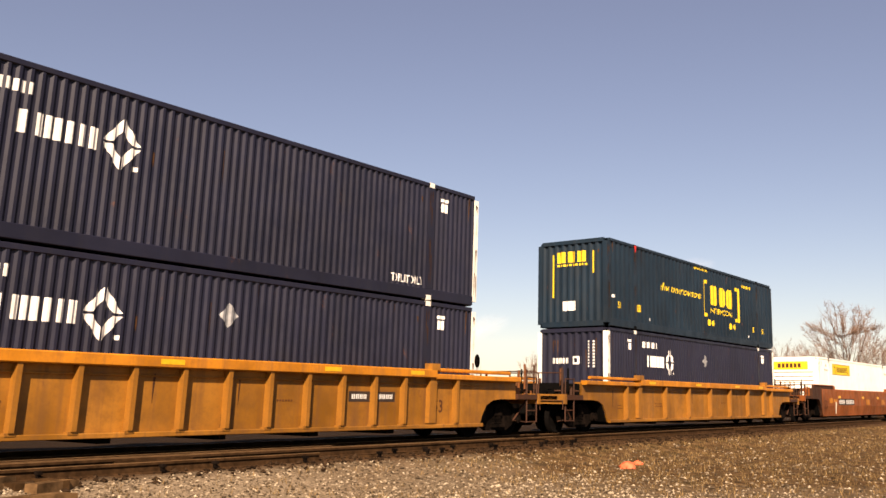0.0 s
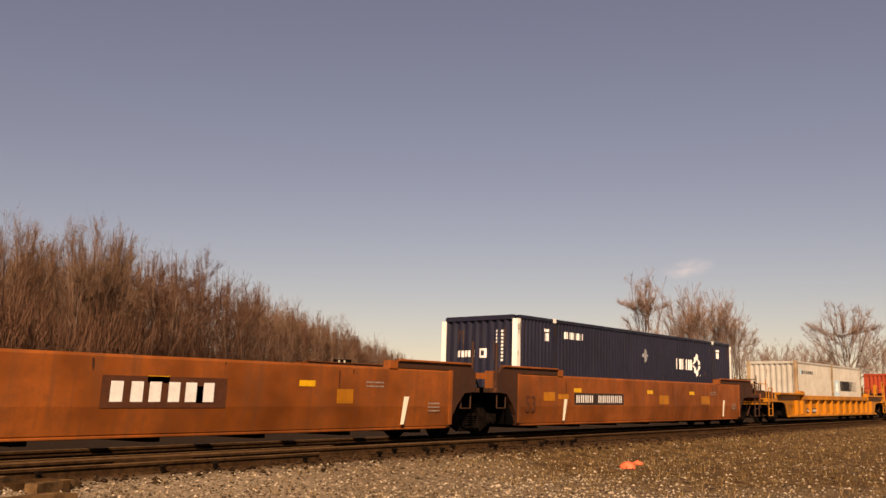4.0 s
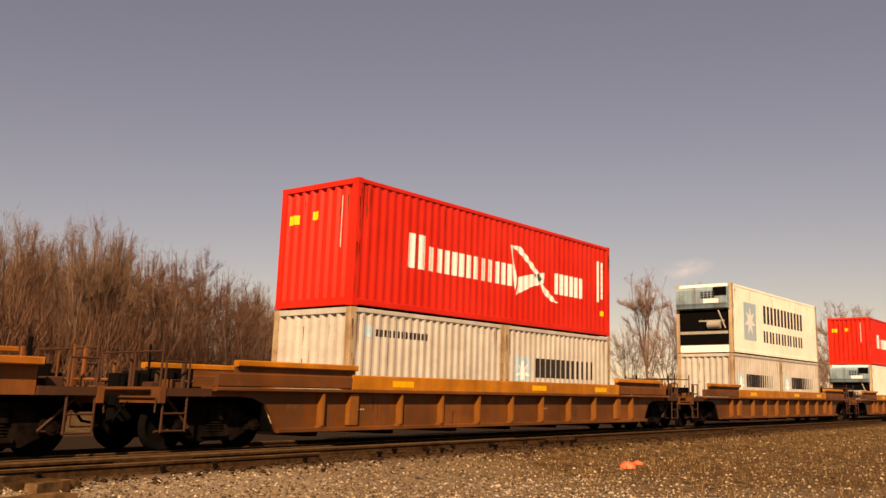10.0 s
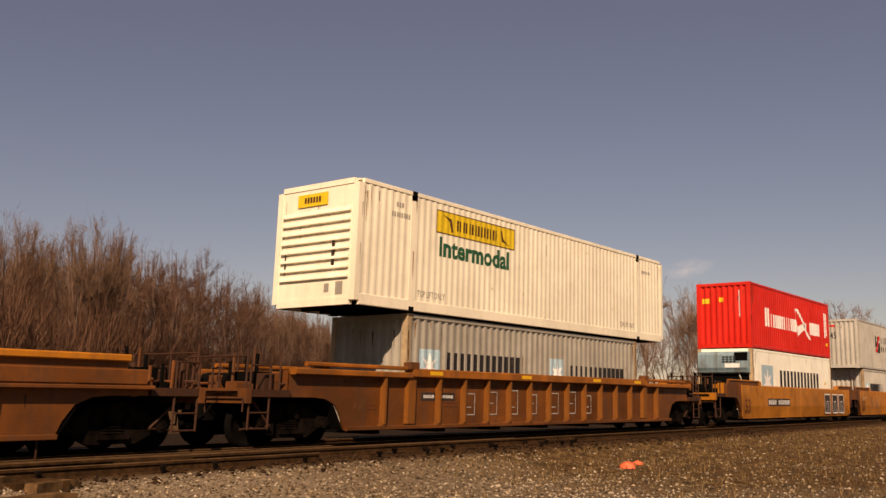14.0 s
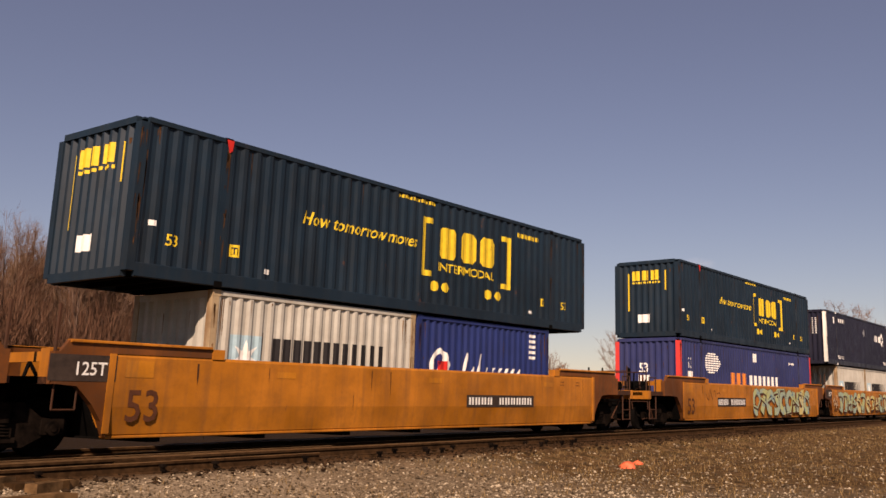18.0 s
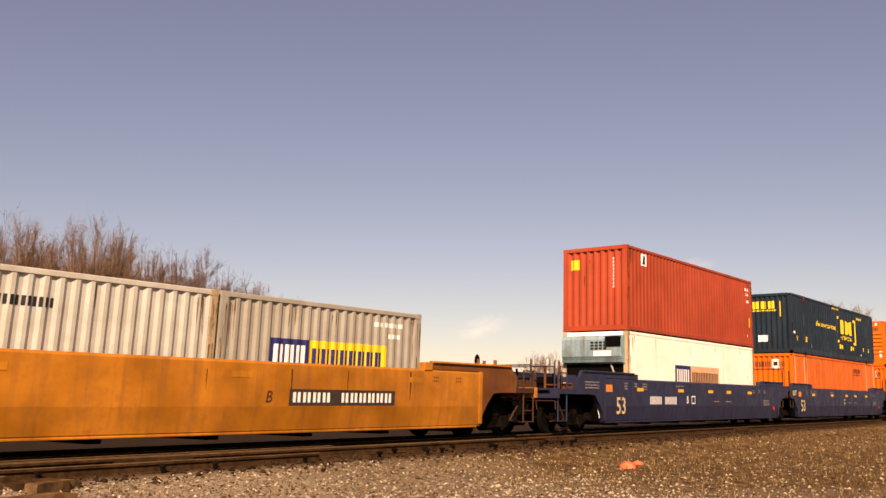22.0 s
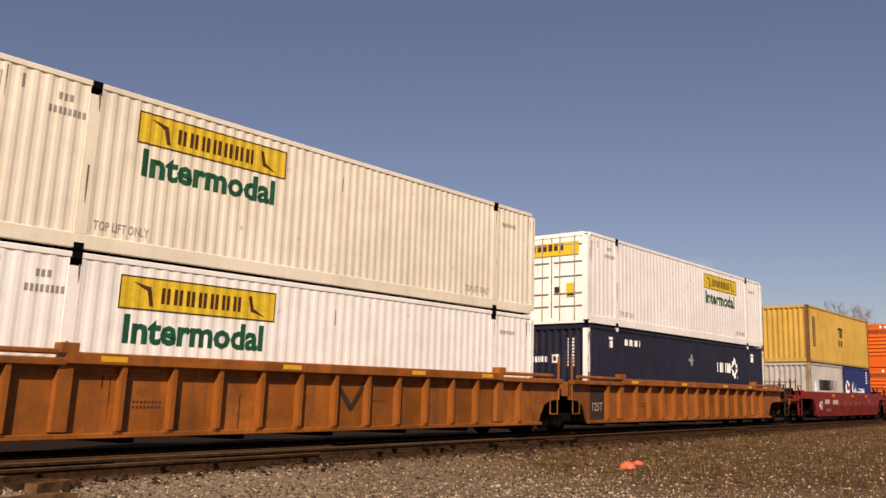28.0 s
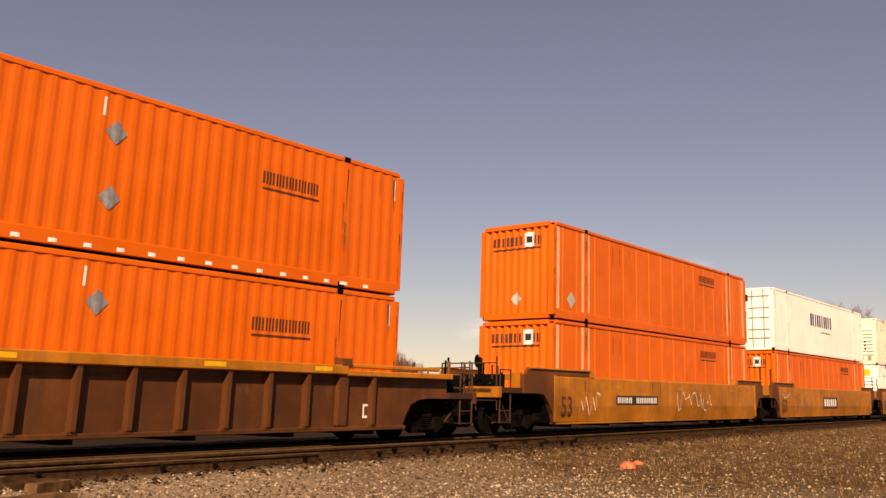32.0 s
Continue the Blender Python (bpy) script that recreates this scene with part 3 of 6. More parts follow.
def orange_53(style):
    """ribs: plate panels with narrow pale seams; wave: folded sides with placards; both with a dark name bar."""
    t, s, f = steel_box("bright orange 53-foot container with a small dark name bar", 53, "orange_box", "ribs" if style == "ribs" else "wave",
                        end="louver" if style == "wave" else "wave", pitch=1.02 if style == "ribs" else 0.31)
    z = 2.22 if style == "ribs" else 1.86

    def name(g):
        x = 3.0 if style == "ribs" else 3.68
        s.bars(g, x, x + 1.6, z, z + 0.26, 9, 0.22)
        s.rect(g, x, x + 1.6, z - 0.12, z - 0.07)
        f.bars(g, -0.85, 0.90, 2.24, 2.52, 9, 0.16)
        f.rect(g, -0.85, 0.82, 2.11, 2.17, 0.006)
        for x in (-4.25, -3.75):
            s.rect(g, x, x + 0.03, 2.0, 2.6)
        s.bars(g, -5.6, -4.8, 2.3, 2.4, 9, 0.4, False) if style == "wave" else None
    put(t, "lettering", "d_brown", name, "dark brown name bar with underline")
    if style == "wave":
        for zc in (2.1, 0.95):
            put(t, "diamond_plate", "galv", lambda g: s.shape(g, [(0.08, zc), (0.30, zc - 0.22), (0.52, zc), (0.30, zc + 0.22)], 0.012), "grey diamond placard holder")
            put(t, "end_plate", "galv", lambda g: f.shape(g, [(-0.84, zc - 0.35), (-0.64, zc - 0.57), (-0.44, zc - 0.35), (-0.64, zc - 0.13)], 0.07))
        put(t, "scuff_line", "d_white", lambda g: [s.rect(g, -7.6 + k * 0.62, -7.22 + k * 0.62, 0.06, 0.13, 0.018) for k in range(24)], "row of white reflective strips along the bottom")
        put(t, "notice", "d_white", lambda g: (f.rect(g, 0.40, 0.53, 2.60, 2.77, 0.02), f.rect(g, 0.70, 0.83, 2.60, 2.77, 0.02), f.rect(g, 0.88, 1.03, 0.55, 0.95, 0.02), s.rect(g, 7.72, 7.78, 2.2, 2.68), s.rect(g, 0.0, 0.05, 2.35, 2.68)))
    else:
        put(t, "seam", "d_peach", lambda g: [s.rect(g, x, x + 0.52, 0.3, 2.76, 0.006) for x in (-6.34, 5.82)], "pale scraped lifting post")
        put(t, "placard", "d_white", lambda g: f.rect(g, 0.25, 0.62, 2.18, 2.62, 0.012), "white square placard with a dark number field")
        put(t, "placard_field", "d_black", lambda g: f.rect(g, 0.36, 0.52, 2.30, 2.50, 0.018))
        put(t, "corner_board", "d_peach", lambda g: (s.rect(g, -7.85, -7.68, 0.3, 2.76, 0.006), s.rect(g, 7.6, 7.8, 0.3, 2.76, 0.006)), "pale scraped edge by the corner post")
        put(t, "diamond_plate", "grey_box", lambda g: (s.shape(g, [(-7.25, 0.62), (-6.98, 0.36), (-6.71, 0.62), (-6.98, 0.88)], 0.012), f.shape(g, [(-0.2, 0.62), (0, 0.42), (0.2, 0.62), (0, 0.82)], 0.012)))
    return t


def star(s, g, x, z, r):
    s.shape(g, [(x + (r if k % 2 == 0 else r * 0.42) * math.sin(math.pi * k / 7), z + (r if k % 2 == 0 else r * 0.42) * math.cos(math.pi * k / 7)) for k in range(14)], 0.008)


def grey_20(style, mat="grey_box"):
    t, s, f = steel_box("light grey corrugated 20-foot container with dark lettering", 20, mat, post="post_rust")
    if style == "line":
        put(t, "emblem", "d_sky", lambda g: s.rect(g, -2.58, -2.30, 1.95, 2.22))
        put(t, "lettering", "d_black", lambda g: s.bars(g, -2.15, -0.20, 1.98, 2.14, 10))
    else:
        z = 1.16
        put(t, "emblem", "d_sky", lambda g: s.rect(g, -2.52, -1.72, 0.90, 1.78), "light blue square emblem")
        put(t, "emblem_star", "d_white", lambda g: star(s, g, -2.12, 1.34, 0.36))
        put(t, "lettering", "d_black", lambda g: (s.bars(g, -1.42, 2.05, z + 0.06, z + 0.60, 6, 0.2), s.bars(g, -1.42, 2.05, z - 0.62, z - 0.14, 7, 0.22) if style == "two" else None))
    return t


def grey_40():
    """A pale 40-foot box in two tones, as two halves would look, with emblem and name on each half."""
    t, s, f = steel_box("grey corrugated 40-foot container with two blue emblems", 40, "silver_box", post="post_rust")
    for x in (-5.17, 0.88):
        put(t, "emblem", "d_sky", lambda g: s.rect(g, x - 0.4, x + 0.4, 0.90, 1.78), "light blue square emblem")
        put(t, "emblem_star", "d_white", lambda g: star(s, g, x, 1.34, 0.36))
    put(t, "lettering", "d_black", lambda g: (s.bars(g, -4.5, -1.05, 1.2, 1.74, 6, 0.2), s.bars(g, 1.65, 5.25, 1.12, 1.62, 6, 0.2)))
    return t


def blue_20():
    t, s, f = steel_box("royal blue corrugated 20-foot container with white script", 20, "blue_sea")

    def script(g):
        for k in range(9):
            x = -1.15 + k * 0.31
            s.shape(g, [(x, 1.18), (x + 0.10, 1.18), (x + 0.26, 1.42 + (0.34 if k in (0, 2) else 0)), (x + 0.16, 1.42 + (0.34 if k in (0, 2) else 0))])
            s.rect(g, x + 0.02, x + 0.32, 1.18, 1.25)
        s.shape(g, [(-2.45, 1.15), (-1.75, 1.15), (-1.62, 1.45), (-1.8, 1.72), (-2.1, 1.84), (-2.36, 1.7), (-2.48, 1.45)])
        for k in range(5):
            s.rect(g, 2.0, 2.32, 2.32 - k * 0.15, 2.40 - k * 0.15)
    put(t, "lettering", "d_white", script, "white script and round emblem")
    put(t, "emblem", "d_red", lambda g: s.rect(g, -2.15, -1.78, 1.3, 1.52, 0.008))
    put(t, "emblem_field", "d_navy", lambda g: s.shape(g, [(-2.34, 1.3), (-2.18, 1.3), (-1.95, 1.62), (-2.1, 1.7), (-2.34, 1.56)], 0.008))
    return t


def rust_20():
    t, s, f = steel_box("orange-red corrugated 20-foot container with a white upright name", 20, "rust_box")

    def w(g):
        for k in range(6):
            s.bars(g, -2.36, -1.98, 2.18 - k * 0.24, 2.36 - k * 0.24, 1, 0.0)
        for k in range(8):
            s.rect(g, 2.1, 2.18, 2.2 - k * 0.16, 2.3 - k * 0.16)
            f.rect(g, 0.62, 0.69, 2.3 - k * 0.17, 2.4 - k * 0.17)
    put(t, "lettering", "d_white", w)
    return t


def red_40():
    t, s, f = steel_box("bright red corrugated 40-foot container with white lettering", 41, "red_box")

    def w(g):
        s.bars(g, -4.22, -3.55, 1.06, 1.90, 1, 0.0)
        s.bars(g, -3.42, 0.42, 1.06, 1.66, 6, 0.16)
        s.bars(g, 2.62, 4.42, 1.06, 1.68, 3, 0.16)
        s.rect(g, 5.28, 5.38, 1.05, 2.36)
        for k in range(6):
            s.rect(g, 5.55, 5.63, 2.16 - k * 0.2, 2.34 - k * 0.2)
        f.rect(g, 0.68, 0.75, 1.35, 2.55)
    put(t, "lettering", "d_white", w, "white blocks beside a sweeping mark")
    puts(t, "sweep", "d_white", [lambda g, p=p: s.shape(g, p) for p in (   # a sweep of blades
        [(0.22, 2.20), (0.75, 2.22), (1.55, 1.72), (1.95, 1.42), (1.75, 1.30), (1.25, 1.72), (0.70, 2.02)],
        [(0.52, 0.84), (0.70, 1.36), (1.35, 1.50), (2.05, 1.62), (1.98, 1.28), (1.40, 1.16), (0.92, 0.98)],
        [(1.85, 1.30), (2.1, 1.20), (2.82, 0.80), (2.45, 0.82), (1.95, 1.04)], [(0.22, 2.20), (0.32, 2.16), (0.56, 1.30), (0.50, 0.95)])])
    put(t, "label", "d_yellow", lambda g: (s.rect(g, 5.45, 5.72, 0.62, 0.78), f.rect(g, -0.98, -0.66, 2.0, 2.22), f.rect(g, -0.2, 0.0, 2.05, 2.25)))
    return t


def brick_40():
    t, s, f = steel_box("brick red corrugated 40-foot container with sun-bleached paint", 41, "rust_box")
    put(t, "emblem", "d_white", lambda g: s.rect(g, -4.95, -4.55, 2.3, 2.72))
    put(t, "emblem_field", "d_navy", lambda g: s.shape(g, [(-4.88, 2.36), (-4.62, 2.36), (-4.62, 2.66), (-4.80, 2.66)], 0.008))
    put(t, "label", "d_yellow", lambda g: (s.rect(g, 5.65, 5.85, 0.85, 1.25), f.rect(g, -0.95, -0.6, 2.15, 2.5)))
    put(t, "lettering", "d_white", lambda g: (s.bars(g, 5.3, 5.75, 2.4, 2.52, 3, 0.3, False), s.bars(g, 5.35, 5.7, 2.2, 2.3, 3, 0.3, False), s.rect(g, 5.5, 5.75, 1.9, 2.0),
                                              [f.rect(g, 0.66, 0.72, 2.42 - k * 0.12, 2.5 - k * 0.12) for k in range(9)], s.rect(g, 5.45, 5.55, 0.42, 0.52)))
    return t


def reefer_40(style):
    t, s, f = steel_box("cream white smooth-sided refrigerated container with a machine end", 41, "reefer", wall="flat", end="flat", post="post_rust")
    hx = FEET[41][0] / 2
    # machine end: open lower bay, blue housing above, fan opening, pipes
    part("machine_housing", Geo().slab([(-hx + 0.05, 1.96), (-hx - 0.20, 1.96), (-hx - 0.26, 2.06), (-hx - 0.26, 2.62), (-hx - 0.18, 2.76), (-hx + 0.05, 2.76)], -1.12, 1.12), "unit_blue", t, "pale blue machinery cover")
    part("housing_lip", Geo().slab([(-hx - 0.20, 1.86), (-hx + 0.02, 1.80), (-hx + 0.02, 1.95), (-hx - 0.24, 1.95)], -1.12, 1.12), "unit_blue", t)
    g = Geo()
    for a in range(4):
        for b in range(3):
            g.box(-hx - 0.27, -hx - 0.255, -0.1 - a * 0.16, 0.02 - a * 0.16, 2.28 + b * 0.1, 2.35 + b * 0.1)
    part("grille", g, "d_black", t)
    # solid black blocks stand in for the shaded depth of hatch and bay
    part("hatch_shade", Geo().box(-hx - 0.268, -hx - 0.05, -1.10, -0.52, 2.36, 2.72), "black_steel", t)
    part("bay_shade", Geo().box(-hx - 0.012, -hx + 0.012, -1.07, 1.07, 0.34, 1.88), "black_steel", t, "black panel for the shaded depth of the open machinery bay")
    part("bay_frame", Geo().box(-hx - 0.03, -hx + 0.02, -1.05, 1.05, 0.78, 0.90).box(-hx - 0.05, -hx - 0.01, -0.9, 0.2, 1.30, 1.36), "silver_box", t)
    part("compressor", Geo().tube((-hx - 0.06, -0.75, 1.15), (-hx - 0.06, -0.2, 1.15), 0.16, n=12), "silver_box", t)
    part("pipe", Geo().tube((-hx - 0.06, -0.95, 1.0), (-hx - 0.06, -0.6, 1.9), 0.03), "silver_box", t)
    part("name_plate", Geo().box(-hx - 0.275, -hx - 0.262, -0.75, -0.1, 2.06, 2.24), "d_white", t)
    if style == "sea":
        put(t, "emblem", "d_sky", lambda g: s.rect(g, -4.68, -3.14, 0.60, 2.22), "large light blue square emblem")
        put(t, "emblem_star", "d_white", lambda g: star(s, g, -3.91, 1.42, 0.66))
        put(t, "lettering", "d_black", lambda g: (s.bars(g, -2.15, 3.75, 1.45, 2.26, 6, 0.18), s.bars(g, -2.2, 3.75, 0.60, 1.12, 7, 0.3)))
    elif style == "long":
        put(t, "emblem", "d_sky", lambda g: s.rect(g, -4.92, -3.38, 0.60, 2.22))
        put(t, "emblem_star", "d_white", lambda g: star(s, g, -4.15, 1.42, 0.66))
        put(t, "lettering", "d_black", lambda g: s.bars(g, -2.42, 3.9, 1.0, 2.05, 6, 0.18))
        put(t, "warning", "d_yellow", lambda g: s.shape(g, [(4.75, 1.5), (5.05, 1.5), (4.9, 1.75)]))
    else:
        put(t, "emblem", "d_navy", lambda g: s.rect(g, -2.24, -0.83, 1.16, 1.90), "navy panel with white blocks")
        put(t, "name_field", "d_peach", lambda g: s.rect(g, -0.83, 2.02, 1.16, 1.90), "pale orange name panel")
        put(t, "lettering", "d_white", lambda g: s.bars(g, -2.1, -0.92, 1.28, 1.76, 3, 0.16, True, 0.008))
        put(t, "name", "d_brown", lambda g: s.bars(g, -0.68, 1.92, 1.30, 1.68, 8, 0.2, True, 0.008))
    return t


def grey_45():
    t, s, f = steel_box("light grey corrugated 45-foot container with a red and black mark", 45, "grey_box", pitch=0.25)
    put(t, "lettering", "d_black", lambda g: (s.bars(g, -1.28, 2.36, 1.70, 2.14, 7, 0.18), s.bars(g, -1.25, 1.95, 1.20, 1.50, 5, 0.6, False),
                                              s.shape(g, [(-2.65, 2.12), (-2.42, 2.12), (-2.30, 1.72), (-2.02, 2.12), (-1.8, 2.12), (-2.32, 1.42), (-2.65, 1.42)]),
                                              s.shape(g, [(-2.30, 1.08), (-1.42, 1.08), (-1.42, 1.28), (-1.75, 1.34), (-1.5, 1.74), (-1.75, 1.74), (-2.05, 1.3)]),
                                              s.words(g, "45", 6.08, 1.95, 0.30), f.words(g, "45", -0.38, 1.75, 0.55, 0, 0.7),
                                              s.rect(g, 0.6, 2.2, 1.02, 1.05)), "black lettering")
    put(t, "mark", "d_red", lambda g: (s.shape(g, [(-1.80, 2.14), (-1.38, 2.14), (-1.38, 1.92), (-1.72, 1.88), (-2.20, 1.12), (-2.65, 1.08), (-2.65, 1.28), (-2.36, 1.36)], 0.008),
                                       f.rect(g, -0.4, -0.05, 2.45, 2.58)), "red swept stripe")
    return t


def blue_53():
    t, s, f = steel_box("royal blue corrugated 53-foot container with red corner posts", 53, "blue_box", post="post_red", pitch=0.28)

    def w(g):
        s.words(g, "53", -7.32, 1.80, 0.55, 0, 0.75)
        s.rect(g, -7.35, -6.85, 1.30, 1.68)
        for k in range(9):
            z = 1.66 + k * 0.09
            r = 0.38 * math.sqrt(max(0.05, 1 - ((z - 2.03) / 0.42) ** 2))
            s.rect(g, -5.2 - r, -5.2 + r + 0.8 * (r / 0.4), z, z + 0.055)
        s.rect(g, -0.22, 0.22, 2.26, 2.62)
        s.bars(g, -0.75, 2.97, 1.22, 1.68, 10, 0.2)
        s.bars(g, 4.6, 5.4, 2.3, 2.4, 7, 0.3, False)
        f.words(g, "53", -0.35, 1.62, 0.5, 0, 0.75)
        f.rect(g, -0.36, 0.1, 1.28, 1.52)
    put(t, "lettering", "d_white", w, "white lettering and striped disc")
    put(t, "name", "d_orange", lambda g: s.bars(g, -2.95, -1.0, 1.22, 1.74, 5, 0.2))
    return t


def yellow_40():
    t, s, f = steel_box("mustard yellow corrugated 40-foot container with a black mark", 41, "yellow_box", post="post_dark")

    def k(g):
        for a in (-0.58, -0.18, 0.2):
            s.rect(g, a, a + 0.2, 1.52, 1.98)
        s.rect(g, -0.58, 0.4, 1.94, 2.06)
        s.bars(g, -0.42, 0.3, 1.02, 1.38, 2, 0.2)
        for j in range(12):
            s.rect(g, -5.25, -5.12, 2.26 - j * 0.13, 2.36 - j * 0.13)
            s.rect(g, -4.98, -4.86, 2.26 - j * 0.13, 2.34 - j * 0.13)
    put(t, "lettering", "d_black", k, "black block mark and upright name")
    return t


def white_swift():
    t, s, f = steel_box("white ribbed 53-foot container with a dark name", 53, "white_box", end="doors", pitch=0.3)
    put(t, "lettering", "d_navy", lambda g: (s.bars(g, -2.3, 1.6, 1.5, 2.12, 5, 0.2), s.bars(g, -0.6, 1.3, 1.2, 1.28, 9, 0.3, False)))
    put(t, "end_lettering", "d_black", lambda g: f.bars(g, -0.9, 0.2, 2.3, 2.6, 3, 0.2, True, 0.03))
    return t


# ---------------------------------------------------------------- well cars
WHEEL_R = 0.457
FLOOR = 0.37
HALF = [(0.0, 1.06), (0.07, 1.06), (0.07, 0.80), (0.10, 0.80), (0.12, 0.75), (0.36, 0.735), (0.40, 0.785), (WHEEL_R, 0.785), (WHEEL_R + 0.004, 0.70), (WHEEL_R + 0.028, 0.69), (WHEEL_R + 0.026, 0.66), (0.40, 0.655), (0.36, 0.70), (0.12, 0.71), (0.085, 0.68)]
# wheel and bogie steels carry the deck's shade in their colour
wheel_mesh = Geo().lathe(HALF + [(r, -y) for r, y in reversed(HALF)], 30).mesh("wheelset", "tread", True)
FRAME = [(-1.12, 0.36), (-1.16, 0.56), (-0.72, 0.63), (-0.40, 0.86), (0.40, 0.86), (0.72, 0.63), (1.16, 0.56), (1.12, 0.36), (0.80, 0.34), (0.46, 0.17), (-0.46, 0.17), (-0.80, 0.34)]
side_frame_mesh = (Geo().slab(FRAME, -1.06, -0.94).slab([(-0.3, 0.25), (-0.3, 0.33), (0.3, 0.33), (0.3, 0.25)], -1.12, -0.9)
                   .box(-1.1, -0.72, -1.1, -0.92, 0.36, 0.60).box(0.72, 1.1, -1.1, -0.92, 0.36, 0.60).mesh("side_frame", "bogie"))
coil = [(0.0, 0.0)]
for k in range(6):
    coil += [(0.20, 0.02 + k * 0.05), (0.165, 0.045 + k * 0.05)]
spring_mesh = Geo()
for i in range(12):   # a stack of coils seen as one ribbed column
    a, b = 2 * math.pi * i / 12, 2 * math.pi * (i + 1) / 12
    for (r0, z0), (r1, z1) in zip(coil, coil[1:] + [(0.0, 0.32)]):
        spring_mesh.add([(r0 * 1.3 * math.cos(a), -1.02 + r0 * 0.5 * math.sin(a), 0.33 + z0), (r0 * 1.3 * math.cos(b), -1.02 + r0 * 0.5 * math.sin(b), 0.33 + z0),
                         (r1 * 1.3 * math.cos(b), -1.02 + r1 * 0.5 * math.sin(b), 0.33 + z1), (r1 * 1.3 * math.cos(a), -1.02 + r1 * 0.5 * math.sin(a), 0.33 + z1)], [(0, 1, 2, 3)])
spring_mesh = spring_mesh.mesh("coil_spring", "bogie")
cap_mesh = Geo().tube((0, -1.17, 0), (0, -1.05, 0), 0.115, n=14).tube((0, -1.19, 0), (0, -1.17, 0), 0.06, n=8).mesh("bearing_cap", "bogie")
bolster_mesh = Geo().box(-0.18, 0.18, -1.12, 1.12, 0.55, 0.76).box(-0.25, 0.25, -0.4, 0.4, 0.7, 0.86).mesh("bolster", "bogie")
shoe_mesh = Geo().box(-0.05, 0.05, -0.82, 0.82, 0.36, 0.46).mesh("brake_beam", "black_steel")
wheelsets = {-1: [], 1: []}


def bogie(car, x):
    b = part("bogie", bolster_mesh, None, car, "grimy four-wheel freight bogie in shade-dark colour", (x, 0, 0))
    for s in (1, -1):
        o = part("side_frame", side_frame_mesh, None, b)
        o.scale = (1, s, 1)
        o = part("coil_spring", spring_mesh, None, b)
        o.scale = (1, s, 1)
        part("brake_beam", shoe_mesh, None, b, "", (s * 0.38, 0, 0))
        w = part("wheelset", wheel_mesh, None, b, "", (s * 0.89, 0, WHEEL_R))
        wheelsets[s].append(w)
        for e in (1, -1):
            o = part("bearing_cap", cap_mesh, None, b, "", (e * 0.89, 0, WHEEL_R))
            o.scale = (1, s, 1)


def both(name, geo_of, mat, car, label=""):
    """The same part on the near and on the far side; geo_of(s) gives its mesh for side s."""
    for s in (-1, 1):
        part(name, geo_of(s), mat, car, label if s < 0 else "")


def yy(s, a, b):
    return sorted((s * a, s * b))


def arch(e, outer, y_low=0.33, top=1.0):
    """Outline points of a side plate's end towards +x, from the sill up round the wheels."""
    end = 9.9 if outer else 9.3
    return [(8.25, y_low), (8.36, y_low + 0.26), (8.55, y_low + 0.52), (8.85, top - 0.03), (9.2, top), (end, top)]


